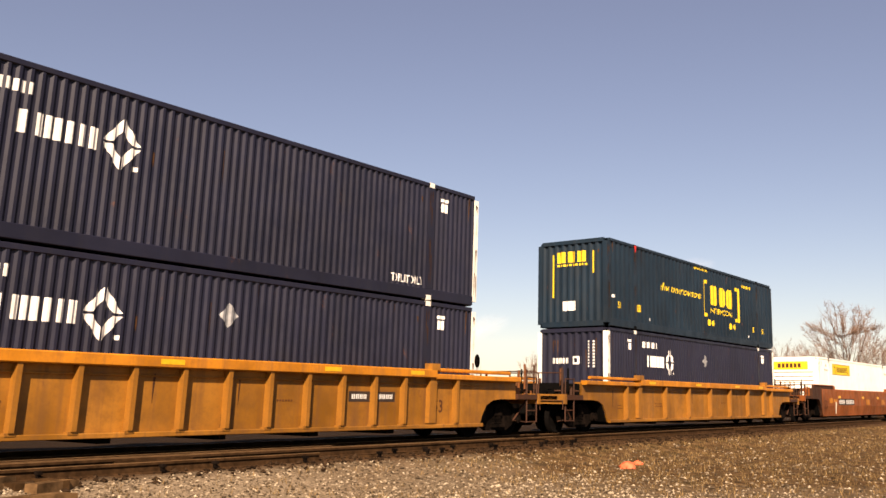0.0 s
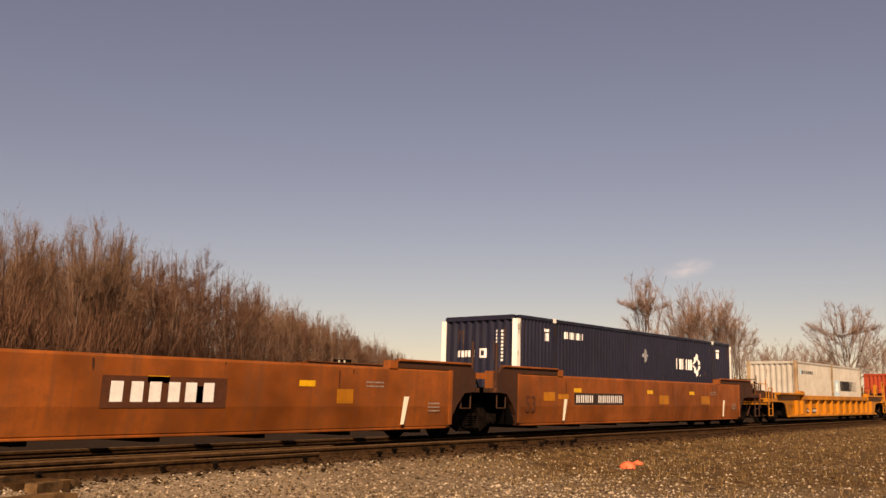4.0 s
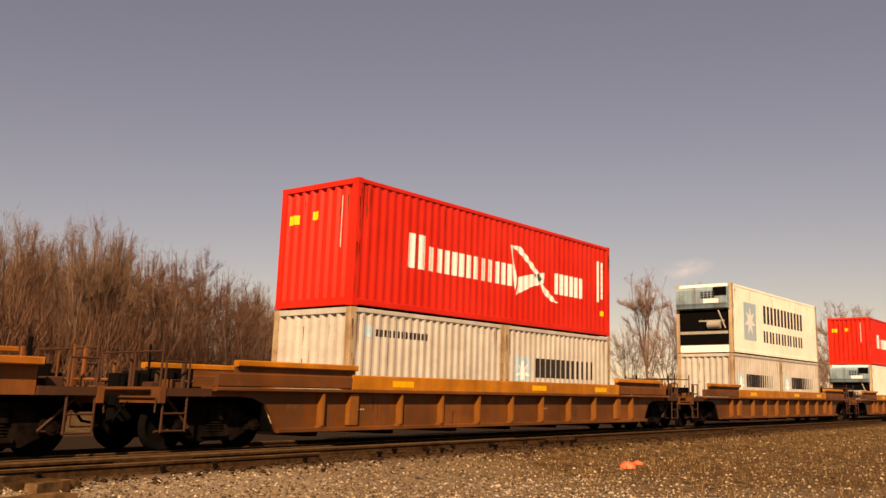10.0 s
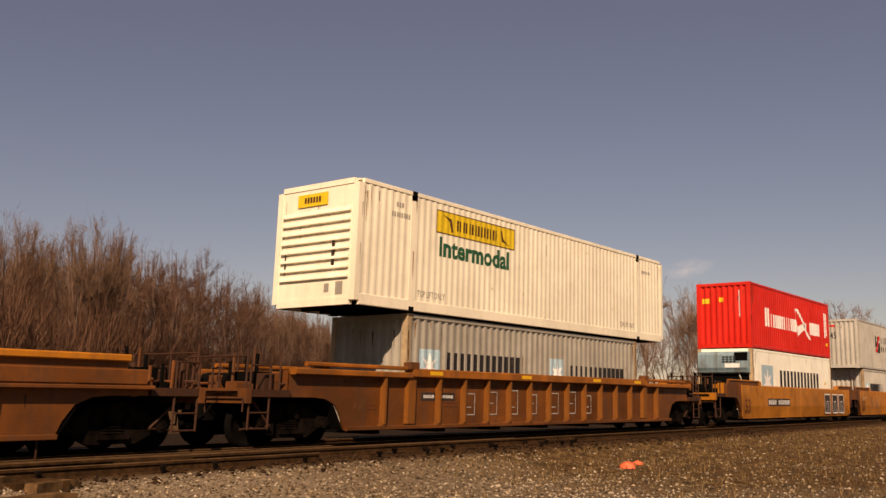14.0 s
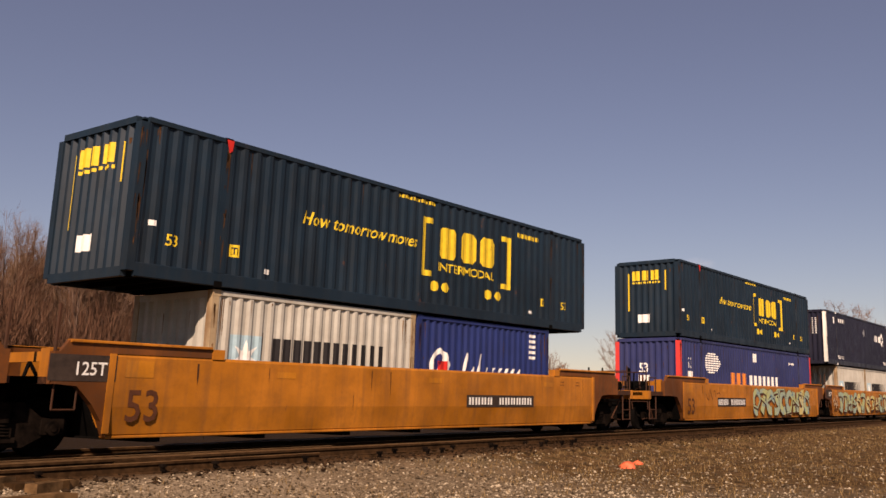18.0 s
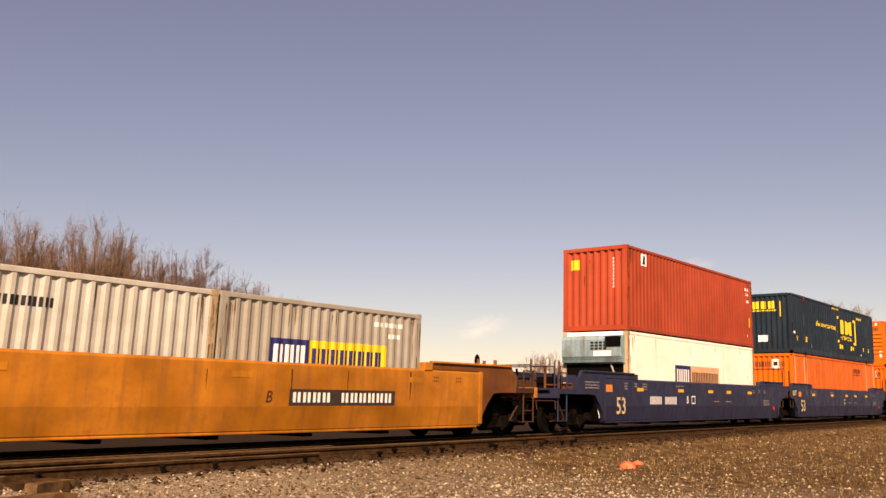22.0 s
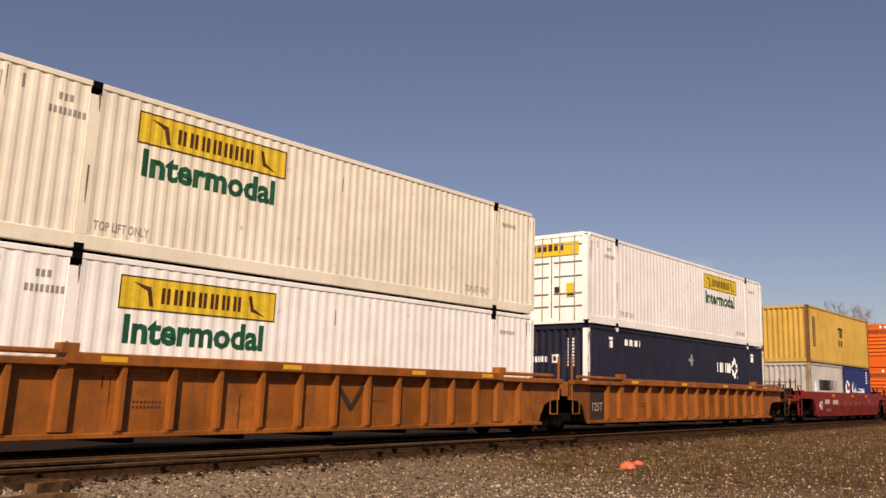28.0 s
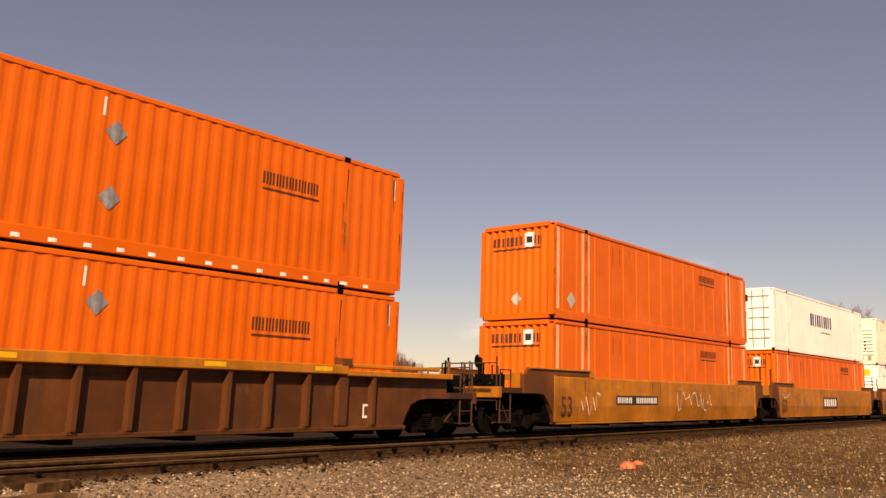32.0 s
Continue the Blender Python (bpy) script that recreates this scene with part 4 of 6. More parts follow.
def well_car(label, style, mat, front_outer, rear_outer, pitch=1.37, chord=None, half=8.25, marks=None, tall=True, top_z=None):
    car = thing("well_car", label, "well car", "cars of the train")
    chord = chord or mat
    end_mat = mat if style == "flatside" or mat in ("car_red", "car_navy") else "car_grime"
    k = half - 8.25      # shorter wells shift their ends inwards
    ends = ((-1, front_outer), (1, rear_outer))
    top = {"rib": 1.46, "smooth": 1.66, "double": 1.12, "flatside": 1.12}[style]
    top = top_z or top
    low = 0.31
    arch_top = min(1.15, top - 0.12) if style == "smooth" else 0.98
    right = [(x + k, z) for x, z in arch(1, rear_outer, low, arch_top)]
    left = [(-x - k, z) for x, z in arch(-1, front_outer, low, arch_top)]
    e, reach = 9.9 + k, {1: right[-1][0], -1: -left[-1][0]}
    if style == "smooth":
        def sheet(s):
            g = Geo()
            lv = [(low, 1.40), (low + 0.04, 1.435), (0.80, 1.50), (top - 0.05, 1.50), (top, 1.47), (top, 1.36), (low, 1.34)]
            n = len(lv)
            v = [(x, s * y, z) for x in (-8.25 - k, 8.25 + k) for z, y in lv]
            g.add(v, [(i, (i + 1) % n, n + (i + 1) % n, n + i) for i in range(n)])
            return g
        both("side_sheet", sheet, mat, car)
        # these paints take a darker brown on the plates over the bogies
        worn = {"car_ochre": "car_brown", "car_rust": "car_grime"}
        for sg, outl in ((1, right), (-1, left)):
            both("end_plate", lambda s: Geo().slab([*outl, (sg * reach[sg], top), (sg * (8.25 + k), top)], *yy(s, 1.36, 1.497)), worn.get(mat, mat), car, "darker brown plate over the bogie" if mat in worn else "")
            both("end_strip", lambda s: Geo().box(*sorted((sg * (8.2 + k), sg * (8.32 + k))), *yy(s, 1.49, 1.515), low + 0.06, top), mat, car)
        both("bottom_flange", lambda s: Geo().beam(-8.2 - k, 8.2 + k, *yy(s, 1.30, 1.44), low - 0.03, low + 0.02), mat, car)
    else:
        both("side_sheet", lambda s: Geo().slab([*reversed(left), *right, (reach[1], top), (-reach[-1], top)], *yy(s, 1.33, 1.375)), mat, car)
        both("bottom_sill", lambda s: Geo().beam(-8.25 - k, 8.25 + k, *yy(s, 1.38, 1.49), low - 0.02, low + 0.07), mat, car)
        if style == "rib":
            both("top_chord", lambda s: Geo().beam(-6.2, 6.2, *yy(s, 1.34, 1.56), 1.46, 1.66, 0.02), chord, car, "box-section top chord with worn yellow paint")
            for sg in (-1, 1):
                e = reach[sg]
                both("end_chord", lambda s: Geo().beam(*sorted((sg * 6.2, sg * e)), *yy(s, 1.34, 1.55), 1.43, 1.56, 0.02), chord, car)
                both("guide", lambda s: Geo().beam(*sorted((sg * 6.3, sg * (e - 0.4))), *yy(s, 1.36, 1.47), 1.61, 1.70, 0.02), chord, car)
                both("guide_block", lambda s: Geo().box(*sorted((sg * 6.0, sg * 6.3)), *yy(s, 1.33, 1.56), 1.64, 1.80), mat, car)
            both("inner_rail", lambda s: Geo().beam(-8.3, 8.3, *yy(s, 1.37, 1.41), 1.30, 1.34), mat, car)
        elif style == "double":
            both("top_chord", lambda s: Geo().beam(-6.2, 6.2, *yy(s, 1.34, 1.48), 1.14, 1.46, 0.02), chord, car, "deep yellow band along the top of the side")
            both("ledge", lambda s: Geo().beam(-e, e, *yy(s, 1.36, 1.56), 1.08, 1.15, 0.015), mat, car)
            for sg in (-1, 1):
                e = reach[sg]
                both("end_chord", lambda s: Geo().beam(*sorted((sg * 6.2, sg * (e - 0.1))), *yy(s, 1.34, 1.46), 1.16, 1.42, 0.02), mat, car)
                both("guide", lambda s: Geo().beam(*sorted((sg * 6.1, sg * (e - 0.5))), *yy(s, 1.36, 1.52), 1.54, 1.66, 0.02), chord, car)
                both("guide_web", lambda s: Geo().box(*sorted((sg * 6.1, sg * (e - 0.5))), *yy(s, 1.38, 1.43), 1.42, 1.54), mat, car)
        else:
            both("top_chord", lambda s: Geo().beam(-6.2, 6.2, *yy(s, 1.34, 1.52), 1.08, 1.30, 0.02), chord, car)
            for sg in (-1, 1):
                e = reach[sg]
                both("end_ledge", lambda s: Geo().beam(*sorted((sg * 6.2, sg * e)), *yy(s, 1.2, 1.58), 1.30, 1.40, 0.02), chord, car)
                both("end_web", lambda s: Geo().box(*sorted((sg * 6.2, sg * e)), *yy(s, 1.34, 1.40), 1.1, 1.30), mat, car)
                both("corner_guide", lambda s: Geo().box(*sorted((sg * 6.1, sg * 6.7)), *yy(s, 1.28, 1.50), 1.30, 1.50).box(*sorted((sg * 6.12, sg * 6.3)), *yy(s, 1.28, 1.54), 1.1, 1.46), mat, car)
        n = int(6.2 / pitch)
        xs = [i * pitch for i in range(-n, n + 1)] + [-7.1, 7.1]
        rib_mesh = {}
        # rib colour lightened for worn paint and for sun catching the ribs
        rib_mat = "car_rib" if mat == "car_brown" else mat
        rt = top if style == "rib" else top - 0.06
        for s in (-1, 1):
            rw = 0.032 if mat == "car_brown" else 0.045
            rib_mesh[s] = Geo().box(-rw, rw, *yy(s, 1.375, 1.525), low + 0.1, rt).box(-0.085, 0.085, *yy(s, 1.375, 1.50), low + 0.05, low + 0.1).mesh("rib", rib_mat)
            wide = Geo().box(-0.13, 0.13, *yy(s, 1.375, 1.50), low + 0.1, rt).mesh("wide_rib", rib_mat)
            for x in xs:
                if abs(abs(x) - 6.15) > 0.3:
                    part("rib", rib_mesh[s], None, car, "", (x, 0, 0))
            for x in (-6.15, 6.15):
                part("wide_rib", wide, None, car, "", (x, 0, 0))
    if style == "smooth" and tall:
        for sg in (-1, 1):
            e = reach[sg]
            both("guide", lambda s: Geo().slab([(sg * 6.2, top), (sg * 6.25, top + 0.19), (sg * (e - 0.25), top + 0.19), (sg * (e - 0.1), top)][::sg], *yy(s, 1.40, 1.495)), {"car_ochre": "car_brown", "car_rust": "car_grime"}.get(mat, mat), car)
            both("guide_rail", lambda s: Geo().beam(*sorted((sg * 6.25, sg * (e - 0.25))), *yy(s, 1.40, 1.54), top + 0.15, top + 0.20, 0.01), mat, car)
            both("guide_block", lambda s: Geo().box(*sorted((sg * 5.95, sg * 6.22)), *yy(s, 1.32, 1.52), top - 0.02, top + 0.16), mat, car)
    # floor and ends; the near-black parts have under-car shade in their colour
    for i in range(7):
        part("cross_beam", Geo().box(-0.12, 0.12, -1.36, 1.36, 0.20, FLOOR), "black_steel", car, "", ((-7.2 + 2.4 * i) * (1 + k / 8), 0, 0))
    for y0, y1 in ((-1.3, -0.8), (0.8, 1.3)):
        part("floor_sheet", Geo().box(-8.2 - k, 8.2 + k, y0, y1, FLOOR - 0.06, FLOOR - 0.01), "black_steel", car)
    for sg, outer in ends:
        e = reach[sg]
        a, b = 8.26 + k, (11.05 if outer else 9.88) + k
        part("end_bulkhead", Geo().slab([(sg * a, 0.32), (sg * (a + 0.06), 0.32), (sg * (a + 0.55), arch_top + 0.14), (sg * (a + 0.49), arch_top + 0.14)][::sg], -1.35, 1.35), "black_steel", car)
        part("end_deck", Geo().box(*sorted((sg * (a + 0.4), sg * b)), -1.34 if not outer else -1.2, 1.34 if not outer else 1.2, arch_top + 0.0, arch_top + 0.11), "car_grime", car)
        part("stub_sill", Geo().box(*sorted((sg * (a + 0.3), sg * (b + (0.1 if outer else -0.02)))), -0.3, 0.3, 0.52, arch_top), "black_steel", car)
        for y0, y1 in ((-1.36, -1.1), (1.1, 1.36)):
            part("end_post", Geo().box(*sorted((sg * (e - 0.12), sg * e)), y0, y1, arch_top + 0.11, top + 0.05), mat, car)
        part("end_beam", Geo().box(*sorted((sg * (e - 0.14), sg * (e - 0.02))), -1.1, 1.1, top - 0.16, top), mat, car)
        if outer:
            part("end_sill", Geo().box(*sorted((sg * (b - 0.12), sg * b)), -1.46, 1.46, arch_top - 0.12, arch_top + 0.16), mat, car)
            for y0, y1 in ((-1.44, -1.1), (1.1, 1.44)):
                part("side_platform", Geo().box(*sorted((sg * (e + 0.02), sg * (b - 0.13))), y0, y1, arch_top, arch_top + 0.14), end_mat, car)
            cx = sg * (b + 0.38)
            part("coupler", Geo().box(*sorted((sg * b, sg * (b + 0.52))), -0.12, 0.12, 0.78, 0.98).box(*sorted((sg * (b + 0.42), sg * (b + 0.68))), -0.2, 0.2, 0.72, 1.04), "bogie", car)
            for s in (-1, 1):
                y = s * 1.40
                xa, xb = sg * (b - 0.62), sg * (b - 0.12)
                g = Geo()
                for x in (xa, xb):
                    g.tube((x, y, 0.36), (x, y, arch_top + 0.62), 0.022)
                for z in (0.38, 0.68, arch_top + 0.60):
                    g.tube((xa, y, z), (xb, y, z), 0.02)
                part("ladder", g, end_mat, car, "steel step ladder at the car end")
            for y, h in ((-1.3, 0.95), (0.5, 0.8), (-0.5, 0.8)):
                part("handrail", Geo().tube((sg * (b - 0.1), y, arch_top + 0.1), (sg * (b - 0.1), y, arch_top + h), 0.022), end_mat, car)
            part("cross_rail", Geo().tube((sg * (b - 0.1), -1.3, arch_top + 0.78), (sg * (b - 0.1), 0.5, arch_top + 0.78), 0.02), end_mat, car)
            # brake gear and piping crowd the platform
            rr = random.Random(int(half * 10) + sg + len(label))
            for q in range(11):
                x0, y0, z0 = sg * (e + rr.uniform(0.1, b - e - 0.15)), rr.uniform(-1.25, 0.6), arch_top + 0.12
                part("pipe", Geo().tube((x0, y0, z0 - 0.05), (x0, y0, z0 + rr.uniform(0.15, 0.85)), rr.uniform(0.02, 0.05)).tube((x0, y0, z0 + 0.14), (x0 + rr.uniform(-.4, .4), y0 + rr.uniform(-.3, .5), z0 + 0.14), 0.025), rr.choice(("car_grime", "black_steel", "car_brown")), car)
            for q in range(5):
                x0, y0, w0 = sg * (e + rr.uniform(0.15, b - e - 0.25)), rr.uniform(-1.2, 0.4), rr.uniform(0.08, 0.2)
                part("valve_box", Geo().beam(x0 - w0, x0 + w0, y0 - w0, y0 + w0, arch_top + 0.1, arch_top + 0.12 + rr.uniform(0.12, 0.4), 0.02), rr.choice(("car_grime", "black_steel", "car_brown")), car)
            part("hanging_rod", Geo().tube((sg * (b - 0.3), -1.2, arch_top), (sg * (b - 0.9), -1.15, 0.42), 0.025).tube((sg * (b - 0.9), -1.15, 0.42), (sg * (b - 0.2), -1.1, 0.36), 0.02), "car_grime", car)
            part("hose", Geo().tube((sg * b, -0.5, 0.85), (sg * (b + 0.25), -0.5, 0.55), 0.025).tube((sg * (b + 0.25), -0.5, 0.55), (sg * (b + 0.55), -0.45, 0.5), 0.025), "black_steel", car)
            part("cut_lever", Geo().tube((sg * (b + 0.03), -1.4, 0.95), (sg * (b + 0.03), -0.2, 0.95), 0.015).tube((sg * (b + 0.03), -1.4, 0.95), (sg * (b + 0.05), -1.42, 0.7), 0.015), "car_grime", car)
            part("equipment_box", Geo().box(*sorted((sg * (e + 0.05), sg * (e + 0.5))), -0.9, -0.2, arch_top + 0.12, arch_top + 0.5).tube((sg * (e + 0.2), 0.1, arch_top + 0.32), (sg * (e + 0.2), 0.95, arch_top + 0.32), 0.17, n=12), "black_steel", car, "dark brake reservoir on the end platform")
            if sg == 1 and style == "flatside":
                g = Geo()
                c = Vector((sg * (b - 0.35), -0.9, arch_top + 0.95))
                for i in range(6):   # a bent grab rail
                    p, q = math.pi * i / 6, math.pi * (i + 1) / 6
                    g.tube((c.x + 0.22 * math.cos(p), -1.36, c.z + 0.1 + 0.22 * math.sin(p)), (c.x + 0.22 * math.cos(q), -1.36, c.z + 0.1 + 0.22 * math.sin(q)), 0.03)
                g.tube((c.x + 0.22, -1.36, arch_top), (c.x + 0.22, -1.36, c.z + 0.1), 0.03).tube((c.x - 0.22, -1.36, arch_top), (c.x - 0.22, -1.36, c.z + 0.1), 0.03)
                part("grab_rail", g, chord, car)
                part("brake_stand", Geo().beam(c.x + 0.02, c.x + 0.18, c.y - 0.10, c.y + 0.10, arch_top + 0.1, c.z + 0.15), mat, car)
            bogie(car, sg * (9.5 + k))
        else:
            part("step", Geo().tube((sg * (e - 0.05), -1.42, arch_top), (sg * (e - 0.05), -1.42, top + 0.75), 0.034).tube((sg * (e - 0.5), -1.42, arch_top), (sg * (e - 0.5), -1.42, arch_top - 0.4), 0.018).tube((sg * (e - 0.1), -1.42, arch_top), (sg * (e - 0.1), -1.42, arch_top - 0.4), 0.018)
                 .tube((sg * (e - 0.5), -1.42, arch_top - 0.4), (sg * (e - 0.1), -1.42, arch_top - 0.4), 0.018), mat if style == "rib" else "car_grime", car)
            part("joint_casting", Geo().box(*sorted((sg * (b - 0.3), sg * b)), -0.45, 0.45, 0.80, 1.05), "bogie", car)
            part("hose", Geo().tube((sg * (e - 0.2), -0.8, 1.2), (sg * e, -0.8, 1.5), 0.03).tube((sg * e, -0.8, 1.5), (sg * (e + 0.1), -0.8, 1.15), 0.03), "black_steel", car)
            if sg == -1:
                bogie(car, -9.85 - k)
    rust = Wall([(-12, 0.0), (12, 0.0)], -1.50 if style == "smooth" else -1.375)
    runs = Geo()
    rust.runs(runs, len(label) + int(half * 10) + len(mat), 7 if style == "smooth" else 6, -8.1 - k, 8.1 + k, top - 0.04, 0.8, 0.05, 0.004)
    tagged(part("rust_run", runs, "car_grime" if mat != "car_navy" else "dark_run", car), kind="stuff")
    if marks:
        face = -1.50 if style == "smooth" else -1.375
        w = Wall([(-12, 0.0), (12, 0.0)], face)
        marks(car, w)
    return car


def number_panel(car, w, x0, x1, z0, z1, groups=(4, 6)):
    """A dark stencil panel with plain white bars in place of a mark and number."""
    put(car, "mark_panel", "dark_patch", lambda g: w.rect(g, x0, x1, z0, z1, 0.005), "dark panel with white stencilled bars")
    n = sum(groups) + 1
    step = (x1 - x0 - 0.16) / n

    def bars(g):
        a = x0 + 0.1
        for k in groups:
            w.bars(g, a, a + k * step, z0 + 0.06, z1 - 0.06, k, 0.26, True, 0.009)
            a += (k + 1) * step
    put(car, "mark_bars", "d_white", bars)


def reflectors(car, w, xs, z=1.38, width=0.42, h=0.12, mat="reflector"):
    for x in xs:
        put(car, "reflector", mat, lambda g: w.rect(g, x, x + width, z, z + h, 0.006))


def small_print(car, w, spots, mat="d_dim"):
    """Blocks of fine stencilling that is too small to read: rows of short bars."""
    def ops(g):
        for x, z, n, rows in spots:
            for r in range(rows):
                w.bars(g, x, x + n * 0.075, z - r * 0.085, z + 0.034 - r * 0.085, n, 0.42, False, 0.006)
    tagged(put(car, "fine_stencil", mat, ops), kind="stuff")


def big_53(car, w, x, z, mat="d_brown", size=0.62, txt="53"):
    put(car, "size_number", mat, lambda g: w.words(g, txt, x, z, size, 0, 0.95, 0.006))


def axle_note(car, w, x, z, mat="d_white", txt="125T"):
    put(car, "note_panel", "dark_patch", lambda g: w.rect(g, x - 0.42, x + 0.78, z - 0.10, z + 0.32, 0.005), "dark painted panel")
    put(car, "axle_note", mat, lambda g: w.words(g, txt, x, z, 0.30, 0, 0.95, 0.009))


def ribbon(pts, w0, w1):
    """Outline of a thick stroke along a line of points, its width running from w0 to w1."""
    left, right, n = [], [], len(pts)
    for i, p in enumerate(pts):
        a, b = Vector(pts[max(0, i - 1)]), Vector(pts[min(n - 1, i + 1)])
        d = (b - a).normalized()
        h = (w0 + (w1 - w0) * i / (n - 1)) / 2
        left.append((p[0] - d.y * h, p[1] + d.x * h))
        right.append((p[0] + d.y * h, p[1] - d.x * h))
    return left, right


def spray(car, w, x0, x1, seed, fill="d_mint", second="d_lemon", z0=0.42, z1=1.62, step=0.85):
    """Sprayed piece: interlocking thick strokes with thin dark edges and a brown cast line, no words."""
    r = random.Random(seed)
    coats = {"d_brown": Geo(), fill: Geo(), second: Geo(), "d_black": Geo()}
    H = z1 - z0
    lift = [0.006]

    def stroke(pts, w0, w1, mat):
        fit = lambda p: (min(x1, max(x0, p[0])), min(z1, max(z0, p[1])))
        for grow, m, dx in ((0.10, "d_brown", 0.05), (0.035, "d_black", 0.0), (0.0, mat, 0.0)):
            lf, rt = ribbon(pts, w0 + grow, w1 + grow)
            lift[0] += 0.0004
            lf, rt = [fit((x + dx, z - dx)) for x, z in lf], [fit((x + dx, z - dx)) for x, z in rt]
            v = [w.place(x, z, lift[0]) for p in zip(lf, rt) for x, z in p]
            coats[m].add(v, [(2 * i, 2 * i + 2, 2 * i + 3, 2 * i + 1) for i in range(len(lf) - 1)])
    n = max(2, int((x1 - x0) / step))
    for i in range(n):
        c = x0 + (i + 0.5) * (x1 - x0) / n
        m = second if r.random() < 0.22 else fill
        lean = r.uniform(-0.15, 0.3)
        kind = i % 4 if r.random() < 0.7 else r.randrange(4)
        wide = H * r.uniform(0.24, 0.34)
        top, bot = z1 - 0.06 - wide * 0.2, z0 + 0.05 + wide * 0.2
        if kind == 0:      # open hook
            a0 = r.uniform(0.3, 0.8)
            arc = [(c + 0.42 * math.cos(a0 + q * 0.42), (z0 + z1) / 2 + (H / 2 - wide / 2) * math.sin(a0 + q * 0.42)) for q in range(12)]
            stroke(arc, wide * 0.7, wide * 1.2, m)
        elif kind == 1:    # leaning post with a bar
            stroke([(c - lean - 0.1, bot), (c, (z0 + z1) / 2), (c + lean, top)], wide * 1.3, wide * 0.8, m)
            stroke([(c - 0.5, top - 0.02), (c, top + 0.03), (c + 0.5, top - 0.08)], wide * 0.5, wide * 0.7, m)
        elif kind == 2:    # two posts and a cross stroke
            for d in (-0.24, 0.26):
                stroke([(c + d - lean * 0.5, bot), (c + d + lean * 0.5, top)], wide * 1.0, wide * 0.8, m)
            stroke([(c - 0.45, (z0 + z1) / 2 - 0.05), (c, (z0 + z1) / 2 + 0.06), (c + 0.45, (z0 + z1) / 2)], wide * 0.4, wide * 0.5, m)
        else:              # winding stroke
            stroke([(c + 0.40, top), (c + 0.05, top - 0.02), (c - 0.25, z0 + H * 0.66), (c + 0.05, z0 + H * 0.5), (c + 0.28, z0 + H * 0.33), (c, bot), (c - 0.42, bot + 0.03)], wide * 0.8, wide * 1.0, m)
        q = r.uniform(0, 1)
        stroke([(c - 0.45, z0 + H * q), (c + 0.1, z0 + H * (q + r.uniform(-.2, .2))), (c + 0.5, z0 + H * (1 - q))], wide * 0.2, wide * 0.45, m)
    for m, g in coats.items():
        if g.v:
            tagged(part("spray_paint", g, m, car, "mint and pale yellow sprayed strokes with dark edges" if m == fill else ""), kind="stuff")


def tag_scrawl(car, w, x0, x1, z0, z1, seed, mat="d_brown"):
    r = random.Random(seed)
    g = Geo()
    p = (x0, r.uniform(z0, z1))
    n = max(6, int((x1 - x0) / 0.12))
    for i in range(n):
        q = (x0 + (x1 - x0) * (i + 1) / n + r.uniform(-0.06, 0.06), r.uniform(z0, z1))
        w.shape(g, [p, q, (q[0] + 0.02, q[1] + 0.03), (p[0] + 0.02, p[1] + 0.03)], 0.007 + 0.0003 * i)
        p = q
    part("scrawl", g, mat, car, "thin scrawled spray tag")


# ---------------------------------------------------------------- ground and track
def ground_z(x, y):
    """Ballast bed under the track, a shoulder, then nearly flat gravel and dry grass."""
    a = abs(y)
    bed = -0.200
    if y > 0:      # the far side stays level with the bed
        return bed - 0.065 + 0.03 * noise.noise(Vector((x * 0.5, y * 0.5, 3)))
    t = min(1.0, max(0.0, (a - 2.3) / 2.4))
    z = bed + (-0.58 - bed) * (t * t * (3 - 2 * t))
    if a > 4.0:
        z += 0.05 * noise.noise(Vector((x * 0.25, y * 0.25, 0)))
    z += 0.02 * noise.noise(Vector((x * 0.9, y * 0.9, 3))) + 0.016 * noise.noise(Vector((x * 2.6, y * 2.6, 9)))
    return z


def spread(dense0, dense1, step, far):
    a = list(np.arange(dense0, dense1 + 1e-6, step))
    d, lo, hi = step, dense0, dense1
    left, right = [], []
    while hi < far:
        d *= 1.5
        lo, hi = lo - d, hi + d
        left.append(lo), right.append(hi)
    return left[::-1] + a + right


